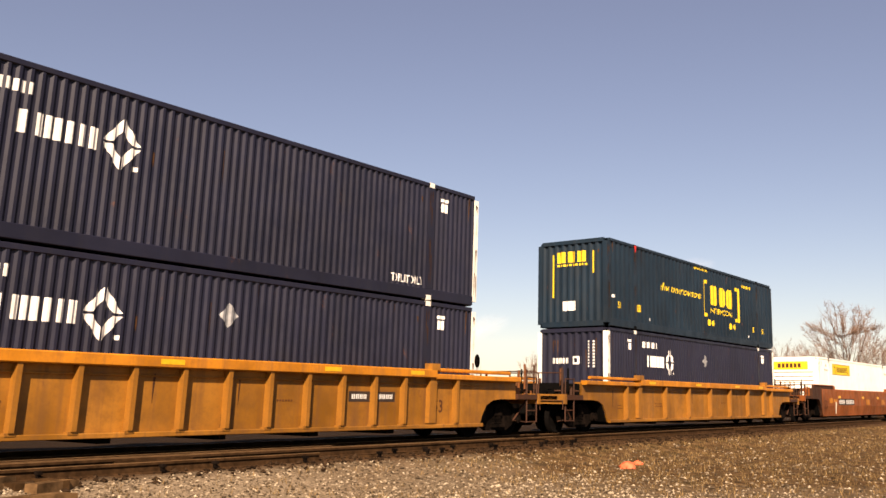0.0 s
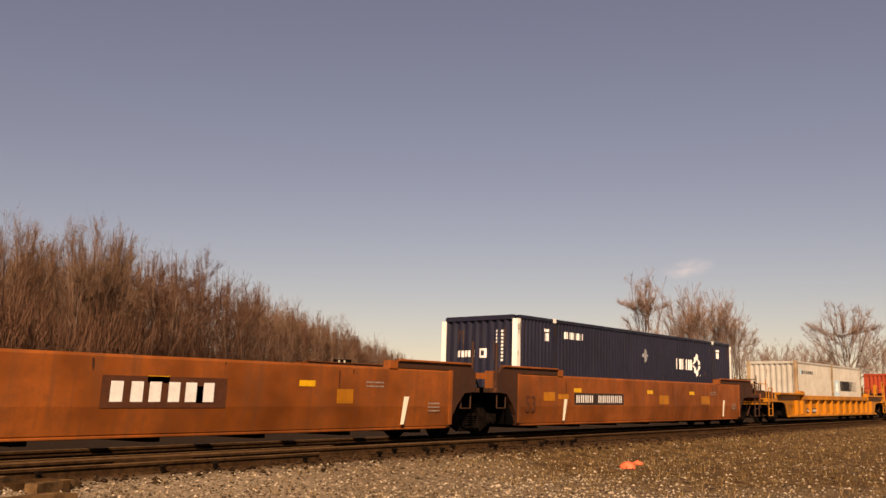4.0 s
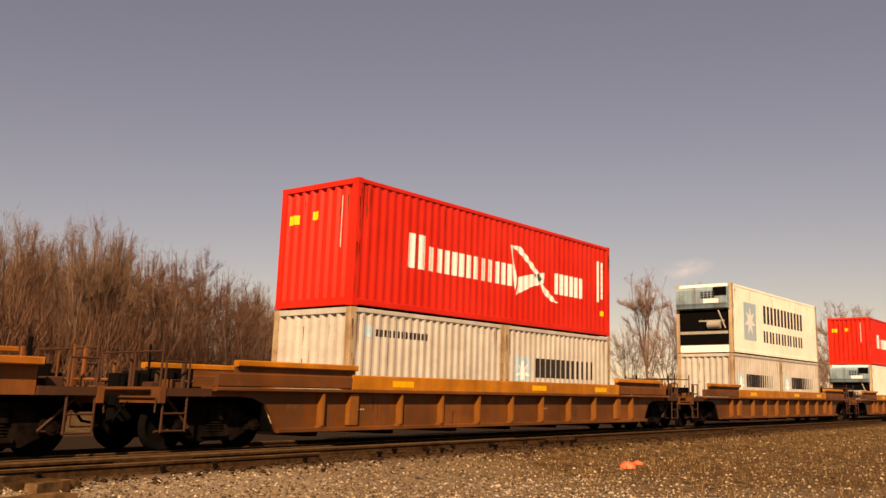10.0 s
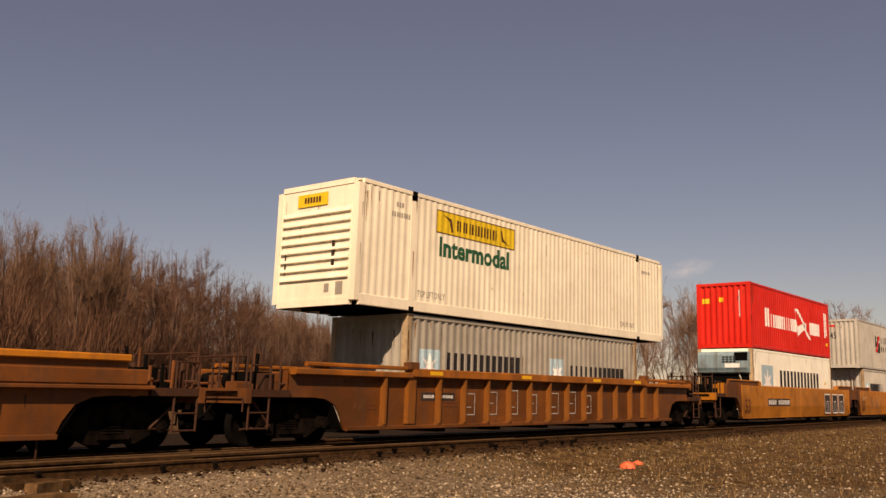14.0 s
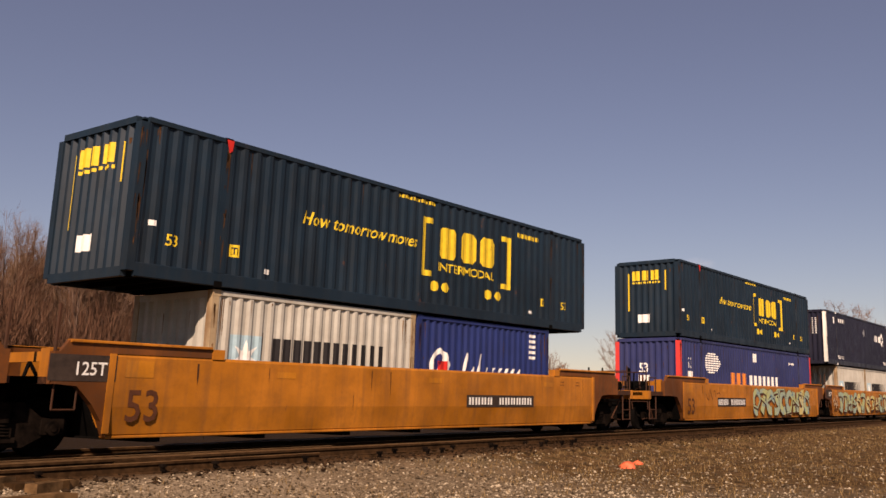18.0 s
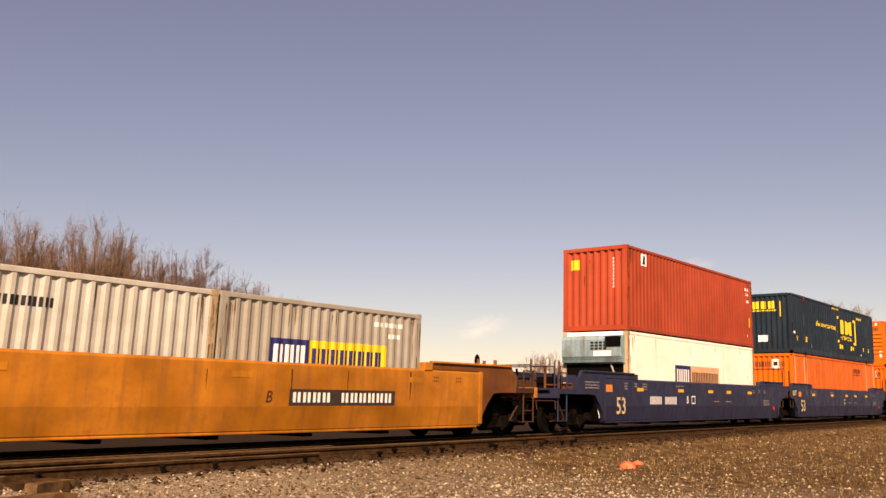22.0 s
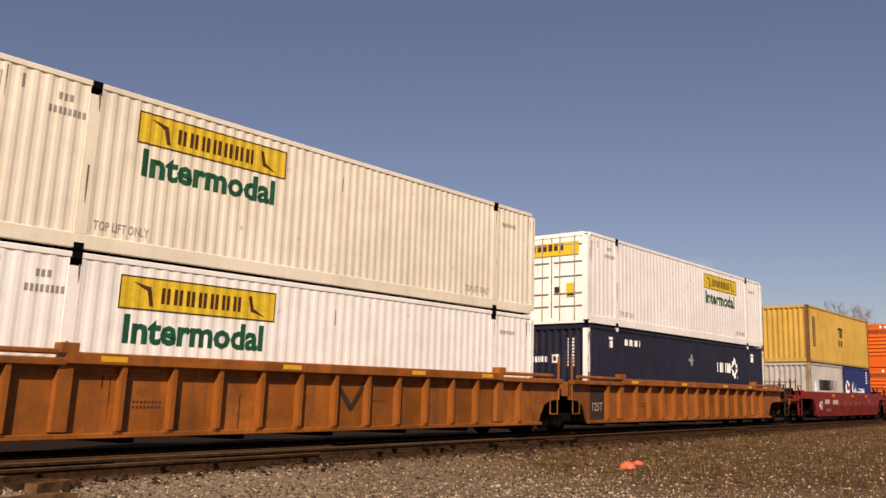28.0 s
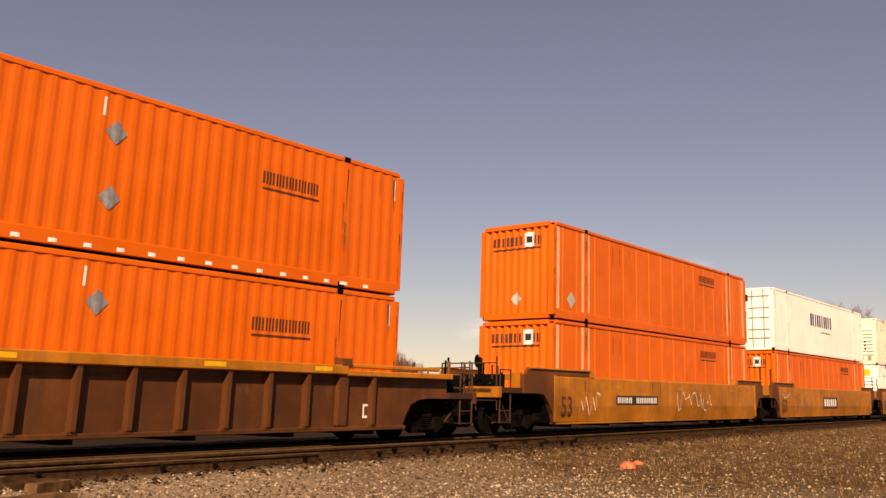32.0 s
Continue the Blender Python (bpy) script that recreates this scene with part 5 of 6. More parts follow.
def ground():
    m, nt, b = surface("gravel and dry grass", 0.95)
    patch = noise_tex(nt, 0.22, 4)
    mid = noise_tex(nt, 1.6, 6)
    fine = noise_tex(nt, 16, 6, rough=0.75)
    co = nt.nodes.new("ShaderNodeTexCoord")
    sep = nt.nodes.new("ShaderNodeSeparateXYZ")
    nt.links.new(co.outputs["Object"], sep.inputs[0])
    gravel = mix(nt, "MIX", ramp(nt, fine, 0.34, 0.66), (0.056, 0.039, 0.023, 1), (0.325, 0.248, 0.162, 1))
    grass = mix(nt, "MIX", ramp(nt, fine, 0.32, 0.70), (0.030, 0.016, 0.007, 1), (0.140, 0.080, 0.033, 1))
    grass = mix(nt, "MIX", ramp(nt, mid, 0.5, 0.72, 0, 0.6), grass, (0.062, 0.054, 0.020, 1))
    along = nt.nodes.new("ShaderNodeMath")
    along.operation = "MULTIPLY_ADD"
    nt.links.new(patch, along.inputs[0])
    along.inputs[1].default_value = 12.0
    nt.links.new(sep.outputs[0], along.inputs[2])
    clump = noise_tex(nt, 3.2, 7, rough=0.7)
    grass = mix(nt, "MIX", ramp(nt, clump, 0.50, 0.62, 0, 0.8), grass, (0.030, 0.017, 0.008, 1))
    grass = mix(nt, "MIX", ramp(nt, clump, 0.47, 0.38, 0, 0.6), grass, (0.19, 0.120, 0.055, 1))
    c = mix(nt, "MIX", ramp(nt, along.outputs[0], 17.0, 25.0), gravel, grass)
    # far limit set 10 m out so the painted train shade reaches there
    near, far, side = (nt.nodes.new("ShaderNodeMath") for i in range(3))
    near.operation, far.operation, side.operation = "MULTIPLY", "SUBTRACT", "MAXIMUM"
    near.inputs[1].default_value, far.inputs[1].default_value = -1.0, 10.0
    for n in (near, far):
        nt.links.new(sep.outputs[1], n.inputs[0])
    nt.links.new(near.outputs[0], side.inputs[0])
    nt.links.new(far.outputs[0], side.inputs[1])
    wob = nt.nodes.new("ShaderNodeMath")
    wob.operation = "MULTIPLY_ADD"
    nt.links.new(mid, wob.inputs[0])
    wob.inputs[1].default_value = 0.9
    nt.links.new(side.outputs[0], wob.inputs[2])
    # shade under and behind the train, put into the ground colour
    train_shade = mix(nt, "MIX", ramp(nt, fine, 0.35, 0.7), (0.008, 0.005, 0.003, 1), (0.040, 0.024, 0.013, 1))
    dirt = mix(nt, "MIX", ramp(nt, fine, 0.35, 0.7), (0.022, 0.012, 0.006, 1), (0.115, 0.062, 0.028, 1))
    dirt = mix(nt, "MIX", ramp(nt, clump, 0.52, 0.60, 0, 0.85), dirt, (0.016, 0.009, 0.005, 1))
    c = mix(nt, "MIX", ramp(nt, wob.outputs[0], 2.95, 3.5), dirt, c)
    c = mix(nt, "MIX", ramp(nt, wob.outputs[0], 1.05, 1.6), train_shade, c)
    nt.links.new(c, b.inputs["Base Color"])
    bump(nt, b, fine, 0.7, 0.03)
    xs, ys = spread(2, 60, 0.4, 2500), spread(-15, 5, 0.25, 2500)
    v = [(x, y, ground_z(x, y)) for x in xs for y in ys]
    n = len(ys)
    f = [(i * n + j, (i + 1) * n + j, (i + 1) * n + j + 1, i * n + j + 1) for i in range(len(xs) - 1) for j in range(n - 1)]
    me = Geo().add(v, f).mesh("ground", m, True)
    tagged(new("ground", me), "gravel and dry brown grass beside the railway", "ground", "", "structure")


def stones():
    r = random.Random(5)
    m, nt, b = surface("ballast stones", 0.9)
    geo = nt.nodes.new("ShaderNodeNewGeometry")
    cr = nt.nodes.new("ShaderNodeValToRGB")
    cr.color_ramp.elements[0].color, cr.color_ramp.elements[1].color = (0.040, 0.028, 0.016, 1), (0.46, 0.37, 0.25, 1)
    e = cr.color_ramp.elements.new(0.55)
    e.color = (0.150, 0.110, 0.070, 1)
    nt.links.new(geo.outputs["Random Per Island"], cr.inputs[0])
    nt.links.new(mix(nt, "MULTIPLY", 0.5, cr.outputs[0], mix(nt, "MIX", noise_tex(nt, 30, 3), (0.5, 0.5, 0.5, 1), (1, 1, 1, 1))), b.inputs["Base Color"])
    g = Geo()
    F = [(0, 2, 4), (2, 1, 4), (1, 3, 4), (3, 0, 4), (2, 0, 5), (1, 2, 5), (3, 1, 5), (0, 3, 5)]

    def stone(x, y, z, s):
        a = r.uniform(0, 6.28)
        ca, sa = math.cos(a), math.sin(a)
        v = []
        for dx, dy, dz in ((1, 0, 0), (-1, 0, 0), (0, 1, 0), (0, -1, 0), (0, 0, 1), (0, 0, -1)):
            dx, dy, dz = dx * s * r.uniform(0.6, 1.25) + r.uniform(-.2, .2) * s, dy * s * r.uniform(0.6, 1.1) + r.uniform(-.2, .2) * s, dz * s * r.uniform(0.45, 0.9)
            v.append((x + dx * ca - dy * sa, y + dx * sa + dy * ca, z + dz))
        g.add(v, F)
    for i in range(24000):
        x, y = 3.5 + 22 * r.random() ** 1.3, -2.8 - 9 * r.random() ** 1.1
        if r.random() < min(1, max(0.12, (20 - x - 3 * noise.noise(Vector((x * .3, y * .3, 7)))) / 6)):
            stone(x, y, ground_z(x, y) + 0.008, r.choice((0.016, 0.022, 0.028, 0.036)))
    for i in range(2600):   # scattered lumps over the dry grass
        x, y = 14 + 40 * r.random() ** 1.5, -3.2 - 9.5 * r.random() ** 1.2
        stone(x, y, ground_z(x, y) + 0.01, r.choice((0.018, 0.026, 0.034, 0.05)))
    tagged(new("ballast_stones", g.mesh("ballast_stones", m)), "crushed grey and tan ballast stones", "gravel", "", "stuff")
    g.v, g.f = [], []
    # bed stones: a dark tone puts the train's shade into their colour
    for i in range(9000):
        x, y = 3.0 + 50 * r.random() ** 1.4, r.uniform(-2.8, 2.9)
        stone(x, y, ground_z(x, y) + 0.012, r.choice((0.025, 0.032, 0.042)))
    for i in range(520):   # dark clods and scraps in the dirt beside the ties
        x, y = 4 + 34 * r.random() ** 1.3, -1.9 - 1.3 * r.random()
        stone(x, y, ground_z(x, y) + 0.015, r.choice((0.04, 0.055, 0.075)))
    tagged(new("track_stones", g.mesh("track_stones", plain("brown stones, train shade painted in", (0.040, 0.023, 0.012), 0.9, 0, 0.7, 6.0))), "brown stones between the ties, train shade in their colour", "gravel", "", "stuff")


def dry_grass():
    r = random.Random(8)
    g = Geo()
    m, nt, b = surface("dry grass blades", 0.9)
    geo = nt.nodes.new("ShaderNodeNewGeometry")
    nt.links.new(mix(nt, "MIX", geo.outputs["Random Per Island"], (0.09, 0.055, 0.022, 1), (0.27, 0.175, 0.075, 1)), b.inputs["Base Color"])
    for i in range(6000):
        x, y = 8 + 60 * r.random() ** 1.3, -3.1 - 10 * r.random() ** 1.4
        if x < 15 and r.random() < 0.75:
            continue
        z = ground_z(x, y)
        for k in range(5):
            a, h = r.uniform(0, 6.28), r.uniform(0.04, 0.13)
            px, py = x + r.uniform(-.09, .09), y + r.uniform(-.09, .09)
            lx, ly = math.cos(a) * 0.07, math.sin(a) * 0.07
            g.add([(px - ly * 0.1, py + lx * 0.1, z - 0.01), (px + ly * 0.1, py - lx * 0.1, z - 0.01), (px + lx, py + ly, z + h)], [(0, 1, 2)])
    tagged(new("dry_grass", g.mesh("dry_grass", m)), "short dry brown grass blades", "grass", "", "stuff")


RAIL = [(-0.07, -0.175), (0.07, -0.175), (0.07, -0.162), (0.014, -0.145), (0.009, -0.05), (0.036, -0.04), (0.036, -0.008), (0.028, 0.0), (-0.028, 0.0), (-0.036, -0.008), (-0.036, -0.04), (-0.009, -0.05), (-0.014, -0.145), (-0.07, -0.162)]


def rail(parent, y, z, x0, x1, name="rail"):
    g = Geo()
    n = len(RAIL)
    g.add([(x, y + a, z + b) for x in (x0, x1) for a, b in RAIL], [(i, (i + 1) % n, n + (i + 1) % n, n + i) for i in range(n)] + [tuple(range(n)), tuple(range(n, 2 * n))[::-1]])
    o = part(name, g, "rail_side", parent)
    part("running_surface", Geo().box(x0, x1, y - 0.034, y + 0.034, z - 0.001, z + 0.003), "rail_top", o, "bright worn rail head")
    return o


def track():
    r = random.Random(3)
    t = tagged(new("railway_track"), "single railway track with rusty rails on timber ties", "track", "", "structure")
    for y in (-0.755, 0.755):
        rail(t, y, 0.0, -80, 700)
    # the rails of a turnout run close beside the near rail
    old = rail(t, -1.95, 0.0, -20, 60, "turnout_rail")
    rail(t, -1.30, -0.005, 3, 14.5, "guard_rail")
    rail(t, -1.62, -0.01, 2, 21, "switch_rail")
    rail(t, -2.42, -0.045, 2, 13, "stock_rail")
    for x0 in (8.9, 22.0, 36.0):
        part("joint_bar", Geo().box(x0, x0 + 1.5, -2.005, -1.962, -0.15, -0.045).box(x0, x0 + 1.5, -2.03, -1.99, -0.165, -0.14), "rail_side", old)
        for k in range(8):
            part("bolt", Geo().tube((x0 + 0.1 + k * 0.185, -2.06, -0.095), (x0 + 0.1 + k * 0.185, -2.0, -0.095), 0.028, n=6), "rail_side", old)
    for i in range(150):
        x = -2 + i * 0.52
        y0 = -1.36 + r.uniform(-0.04, 0.04)
        if x < 7.4:
            y0 = -3.0 + r.uniform(-0.3, 0.15)
        elif x < 18:
            y0 = -2.32 + r.uniform(-0.10, 0.10)
        o = part("tie", Geo().box(x - 0.115 + r.uniform(-.02, .02), x + 0.115 + r.uniform(-.02, .02), y0, 1.36 + r.uniform(-.05, .05), -0.36, -0.178 + r.uniform(-.01, .006)), "tie", t)
        for y in (-0.755, 0.755):
            part("tie_plate", Geo().box(x - 0.09, x + 0.09, y - 0.17, y + 0.17, -0.182, -0.166), "rail_side", o)
        if x < 24:
            for y in (-0.86, -2.06, -1.84, -2.54):
                if r.random() < 0.6:
                    continue
                part("spike", Geo().box(x - 0.06, x - 0.01, y - 0.03, y + 0.03, -0.19, -0.12).box(x - 0.075, x + 0.005, y - 0.05, y + 0.05, -0.125, -0.075), "bogie", o)
    g = Geo()
    for i in range(700):
        x = 76 + i * 0.52
        g.box(x - 0.115, x + 0.115, -1.36, 1.36, -0.36, -0.178)
    tagged(part("far_ties", g, "tie", t), kind="stuff")
    # broken tie ends and a timber lying in the gravel near the left
    for x, y, a, w in ((6.1, -3.0, 0.25, 0.5), (6.6, -3.55, 0.1, 0.7), (7.25, -3.05, 0.35, 0.42), (5.4, -3.3, 0.3, 0.6), (5.9, -3.8, 0.15, 0.5), (6.4, -2.75, 0.45, 0.6)):
        o = tagged(new("timber_piece", Geo().slab([(-w, -0.08), (w, -0.08), (w, 0.05), (w * 0.7, 0.07), (-w, 0.06)], -0.1, 0.1).mesh("timber_piece", "timber")), "split brown timber tie end in the gravel", "timber")
        o.matrix_basis = pose(x, y, ground_z(x, y) + 0.05, 0, 0, math.degrees(a))


def marker():
    for x, y, s in ((20.40, -5.14, 0.15), (21.60, -4.82, 0.11)):
        g = Geo()
        n = 9
        v = []
        r = random.Random(int(x * 10))
        for i in range(4):
            for k in range(n):
                a = 2 * math.pi * k / n
                q = s * (1.1, 1.25, 0.8, 0.2)[i] * r.uniform(0.6, 1.3)
                v.append((q * math.cos(a), q * math.sin(a), s * (0, 0.45, 0.8, 0.95)[i] * r.uniform(0.75, 1.2)))
        f = [(i * n + k, i * n + (k + 1) % n, (i + 1) * n + (k + 1) % n, (i + 1) * n + k) for i in range(3) for k in range(n)] + [tuple(range(3 * n, 4 * n))]
        o = tagged(new("marker", g.add(v, f).mesh("marker", "pink", True)), "bright orange crumpled marker lying in the gravel", "marker")
        o.matrix_basis = pose(x, y, ground_z(x, y) - 0.01)


# ---------------------------------------------------------------- bare trees
def bare_tree(seed, height, width, limbs=14, fine=1.0, trunk_r=0.15, stems=1, low=0.12, short=1.0, thick=1.0):
    """A leafless tree: stems, limbs that bow upwards to the edge of a rounded crown, branches and fine twigs."""
    r = random.Random(seed)
    wood, twigs = Geo(), Geo()
    mid = Vector((0, 0, height * 0.50))

    def run(geo, pts, r0, r1, n):
        m = len(pts) - 1
        for i in range(m):
            geo.tube(pts[i], pts[i + 1], r0 + (r1 - r0) * i / m, r0 + (r1 - r0) * (i + 1) / m, n, False)

    def rnd(k):
        return Vector((r.uniform(-k, k), r.uniform(-k, k), r.uniform(-k, k)))

    def shoot(geo, a, b, w0, w1):
        """A twig finer than a finger, tapering from w0 to w1."""
        side = (b - a).cross(rnd(1.0)).normalized()
        if w1 > 0:
            geo.add([a - side * w0 / 2, a + side * w0 / 2, b + side * w1 / 2, b - side * w1 / 2], [(0, 1, 2, 3)])
        else:
            geo.add([a - side * w0 / 2, a + side * w0 / 2, b], [(0, 1, 2)])
    for s in range(stems):
        ang = r.uniform(0, 6.28)
        off = Vector((math.cos(ang), math.sin(ang), 0)) * (width * 0.35 if stems > 1 else 0.05 * width)
        foot = off * 0.15 + Vector((0, 0, -0.1))
        tip = Vector((off.x + r.uniform(-.3, .3), off.y + r.uniform(-.3, .3), height * r.uniform(0.84, 0.95)))
        stem = [foot, foot.lerp(tip, 0.25) + rnd(0.15), foot.lerp(tip, 0.5) + rnd(0.3), foot.lerp(tip, 0.75) + rnd(0.3), tip]
        run(wood, stem, trunk_r * r.uniform(0.8, 1.1), 0.02, 6)
        for k in range(limbs):
            t = r.uniform(low, 0.8)
            i = int(t * 4)
            a = stem[i].lerp(stem[i + 1], t * 4 - i)
            az, el = r.uniform(0, 6.28), math.asin(r.uniform(0.0 if t < 0.4 else 0.3, 1.0))
            b = mid + Vector((width * math.cos(el) * math.cos(az), width * math.cos(el) * math.sin(az), height * 0.5 * math.sin(el))) * r.uniform(0.8, 1.04)
            if b.z < a.z + 0.6:
                b.z = a.z + 0.6
            c = a.lerp(b, 0.45) + Vector((0, 0, -0.05 * (b - a).length)) + (b - a).cross(Vector((0, 0, 1))).normalized() * r.uniform(-.2, .2)
            c += Vector((b.x - a.x, b.y - a.y, 0)) * 0.22
            pts = [a.lerp(c, q).lerp(c.lerp(b, q), q) + (rnd(0.10) if 0 < q < 1 else Vector()) for q in (0, 0.2, 0.4, 0.6, 0.8, 1.0)]
            run(wood, pts, trunk_r * (0.45 - 0.25 * t), 0.013, 4)
            size = (b - a).length
            for j in range(int(17 * fine)):
                q = r.uniform(0.2, 1.0)
                i = min(4, int(q * 5))
                p = pts[i].lerp(pts[i + 1], q * 5 - i)
                d = ((pts[i + 1] - pts[i]).normalized() + (p - mid).normalized() * 0.45 + Vector((0, 0, 0.22)) + rnd(0.8)).normalized()
                e = p + d * size * short * r.uniform(0.14, 0.34) * (1.15 - 0.5 * q)
                h = p.lerp(e, 0.5) + rnd(0.08) + Vector((0, 0, -0.04))
                shoot(twigs, p, h, 0.020 * thick, 0.013 * thick)
                shoot(twigs, h, e, 0.013 * thick, 0.004)
                for n in range(11):
                    u = r.uniform(0.15, 1.0)
                    x = p.lerp(h, u * 2) if u < 0.5 else h.lerp(e, u * 2 - 1)
                    y = x + (d * 0.8 + Vector((0, 0, 0.2)) + rnd(0.9)).normalized() * r.uniform(0.25, 0.75)
                    shoot(twigs, x, y, 0.016 * thick, 0.0)
    return wood.mesh("trunk", "bark"), twigs


def place_at(px, dist):
    """A spot of the plan at that bearing (as a tangent offset from the view line) and distance."""
    a = radians(37.13) + math.atan((784 - px) / 1660)
    return dist * math.cos(a), -15.18 + dist * math.sin(a)


def woods():
    r = random.Random(11)
    kinds = []
    for i in range(7):
        wood, twigs = bare_tree(20 + i, 13.5, 2.5 + 0.35 * (i % 3), 16, 1.0, 0.12, 1 + (i % 3 == 0), 0.2)
        kinds.append((wood, twigs.mesh("crown", "twig" if i % 3 else "twig_tan")))

    def plant(px, dist, scale, kind):
        x, y = place_at(px, dist)
        t = thing("bare_tree", "leafless grey-brown woodland tree", "tree", "trees of the wood")
        t.matrix_basis = pose(x, y, -0.6, 0, 0, r.uniform(0, 360))
        wood, crown = kinds[kind]
        for nm, me in (("trunk", wood), ("crown", crown)):
            o = part(nm, me, None, t)
            o.scale = (scale, scale, scale * r.uniform(0.94, 1.06))
    edge = [(-260, 64), (0, 68), (240, 77), (330, 92), (450, 112), (600, 160), (680, 230), (745, 400)]

    def reach(px):
        for (a, ra), (b, rb) in zip(edge, edge[1:]):
            if a <= px <= b:
                return ra + (rb - ra) * (px - a) / (b - a)
        return edge[-1][1]
    for row in range(6):
        px = -250.0
        while px < 735:
            d = reach(px) + row * 6 + r.uniform(-2, 4)
            plant(px + r.uniform(-12, 12), d, r.uniform(0.86, 1.02) * (1.06 if px < 40 else 1.14), r.randrange(7))
            px += 2.2 * 1660 / d * r.uniform(0.8, 1.2) * (1 + 0.1 * row)
    # thicket of saplings and poles that closes the wood
    g = Geo()
    for i in range(17000):
        px = -250 + 990 * r.random()
        x, y = place_at(px, reach(px) - 3 + 40 * r.random() ** 1.5)
        h = r.uniform(1.5, 10.5)
        q = Vector((x, y, -0.6))
        for k in range(6):
            p = q + Vector((r.uniform(-.5, .5), r.uniform(-.5, .5), h * r.uniform(0, 0.7) * (k > 0)))
            e = p + Vector((r.uniform(-1.2, 1.2), r.uniform(-1.2, 1.2), h * r.uniform(0.15, 0.45)))
            h2 = p.lerp(e, 0.5) + Vector((r.uniform(-.2, .2), r.uniform(-.2, .2), 0))
            w = Vector((0.5 * r.uniform(0.6, 1.0), -0.6, r.uniform(-0.3, 0.3))) * (0.034 - 0.003 * k)
            g.add([p - w, p + w, h2 + w * 0.7, h2 - w * 0.7, e], [(0, 1, 2, 3), (3, 2, 4)])
    tagged(new("thicket", g.mesh("thicket", "twig")), "dense brown leafless saplings under the trees", "thicket", "", "stuff")
    # far line of woods on the horizon
    g = Geo()
    for i in range(1500):
        px = r.uniform(-300, 1650)
        x, y = place_at(px, r.uniform(560, 620))
        g.tube((x, y, -1), (x + r.uniform(-1, 1), y + r.uniform(-1, 1), r.uniform(4, 8.5)), 0.5, 0.15, 3, False)
    tagged(new("far_woods", g.mesh("far_woods", "twig")), "low brown line of far woods", "woods", "", "stuff")


def lone_trees():
    kinds = [(bare_tree(41, 12.0, 2.5, 26, 1.2, 0.13, 1, 0.2, 0.9, 1.15), "twig_hazed"), (bare_tree(42, 12.0, 2.5, 15, 1.2, 0.08, 2, 0.15, 1.0, 1.15), "twig_hazed"), (bare_tree(43, 12.0, 4.0, 16, 1.2, 0.07, 2, 0.06, 1.0, 1.15), "twig_hazed"),
             (bare_tree(47, 12.0, 4.4, 44, 1.3, 0.11, 1, 0.14, 0.62, 1.15), "twig_hazed")]
    meshes = [(w, t.mesh("crown", m)) for (w, t), m in kinds]
    spec = [  # bearing, distance, height, kind, turn
        (1143, 92, 13.6, 0, 0), (1208, 96, 13.0, 1, 20), (1236, 101, 13.0, 1, 140), (1264, 97, 12.6, 1, 75), (1180, 103, 10.6, 2, 200), (1108, 100, 9.4, 2, 310), (1302, 100, 11.2, 1, 260), (1340, 108, 8.0, 2, 30),
        (1375, 112, 8.4, 2, 170), (1428, 122, 9.0, 2, 220), (1452, 130, 8.8, 1, 90), (1496, 128, 14.6, 3, 0), (1550, 150, 11.5, 2, 40), (1600, 150, 11.0, 1, 10), (945, 150, 8.8, 2, 130), (968, 152, 9.2, 3, 200), (992, 156, 7.4, 1, 330)]
    for px, d, h, k, turn in spec:
        x, y = place_at(px, d)
        t = thing("bare_tree", "leafless spreading tree with fine tan twigs" if k in (1, 2) else "leafless dark-limbed tree with an open crown", "tree")
        t.matrix_basis = pose(x, y, -0.6, 0, 0, turn)
        for nm, me in zip(("trunk", "crown"), meshes[k]):
            o = part(nm, me, None, t)
            o.scale = (h / 12.0,) * 3


def clouds():
    """Thin wisps two kilometres off: flat sheets whose cover fades out to the rim."""
    m, nt, b = surface("thin cloud", 1.0)
    b.inputs["Base Color"].default_value = (0.9, 0.84, 0.82, 1)
    co = nt.nodes.new("ShaderNodeTexCoord")
    far = nt.nodes.new("ShaderNodeVectorMath")
    far.operation = "LENGTH"
    nt.links.new(co.outputs["Object"], far.inputs[0])
    rim = ramp(nt, far.outputs["Value"], 1.0, 0.1, 0, 0.14)
    wisp = ramp(nt, noise_tex(nt, 1.8, 4, (1, 1, 0.8)), 0.34, 0.62)
    cover = nt.nodes.new("ShaderNodeMath")
    cover.operation = "MULTIPLY"
    nt.links.new(rim, cover.inputs[0])
    nt.links.new(wisp, cover.inputs[1])
    nt.links.new(cover.outputs[0], b.inputs["Alpha"])
    disc = Geo().add([(math.cos(k * math.pi / 12), 0, math.sin(k * math.pi / 12)) for k in range(24)], [tuple(range(24))]).mesh("cloud", m)
    for px, py, wide, high, lean in ((1218, 469, 62, 22, 12), (850, 578, 66, 26, 16)):
        x, y = place_at(px, 2000)
        o = tagged(new("cloud", disc), "small thin white cloud low in the sky", "cloud", "", "stuff")
        o.matrix_basis = pose(x, y, 1.03 + 2000 * (701 - py) / 1660 * math.cos(math.atan((px - 784) / 1660)), 0, -lean, -53) @ Matrix.Diagonal((wide, 1, high, 1))


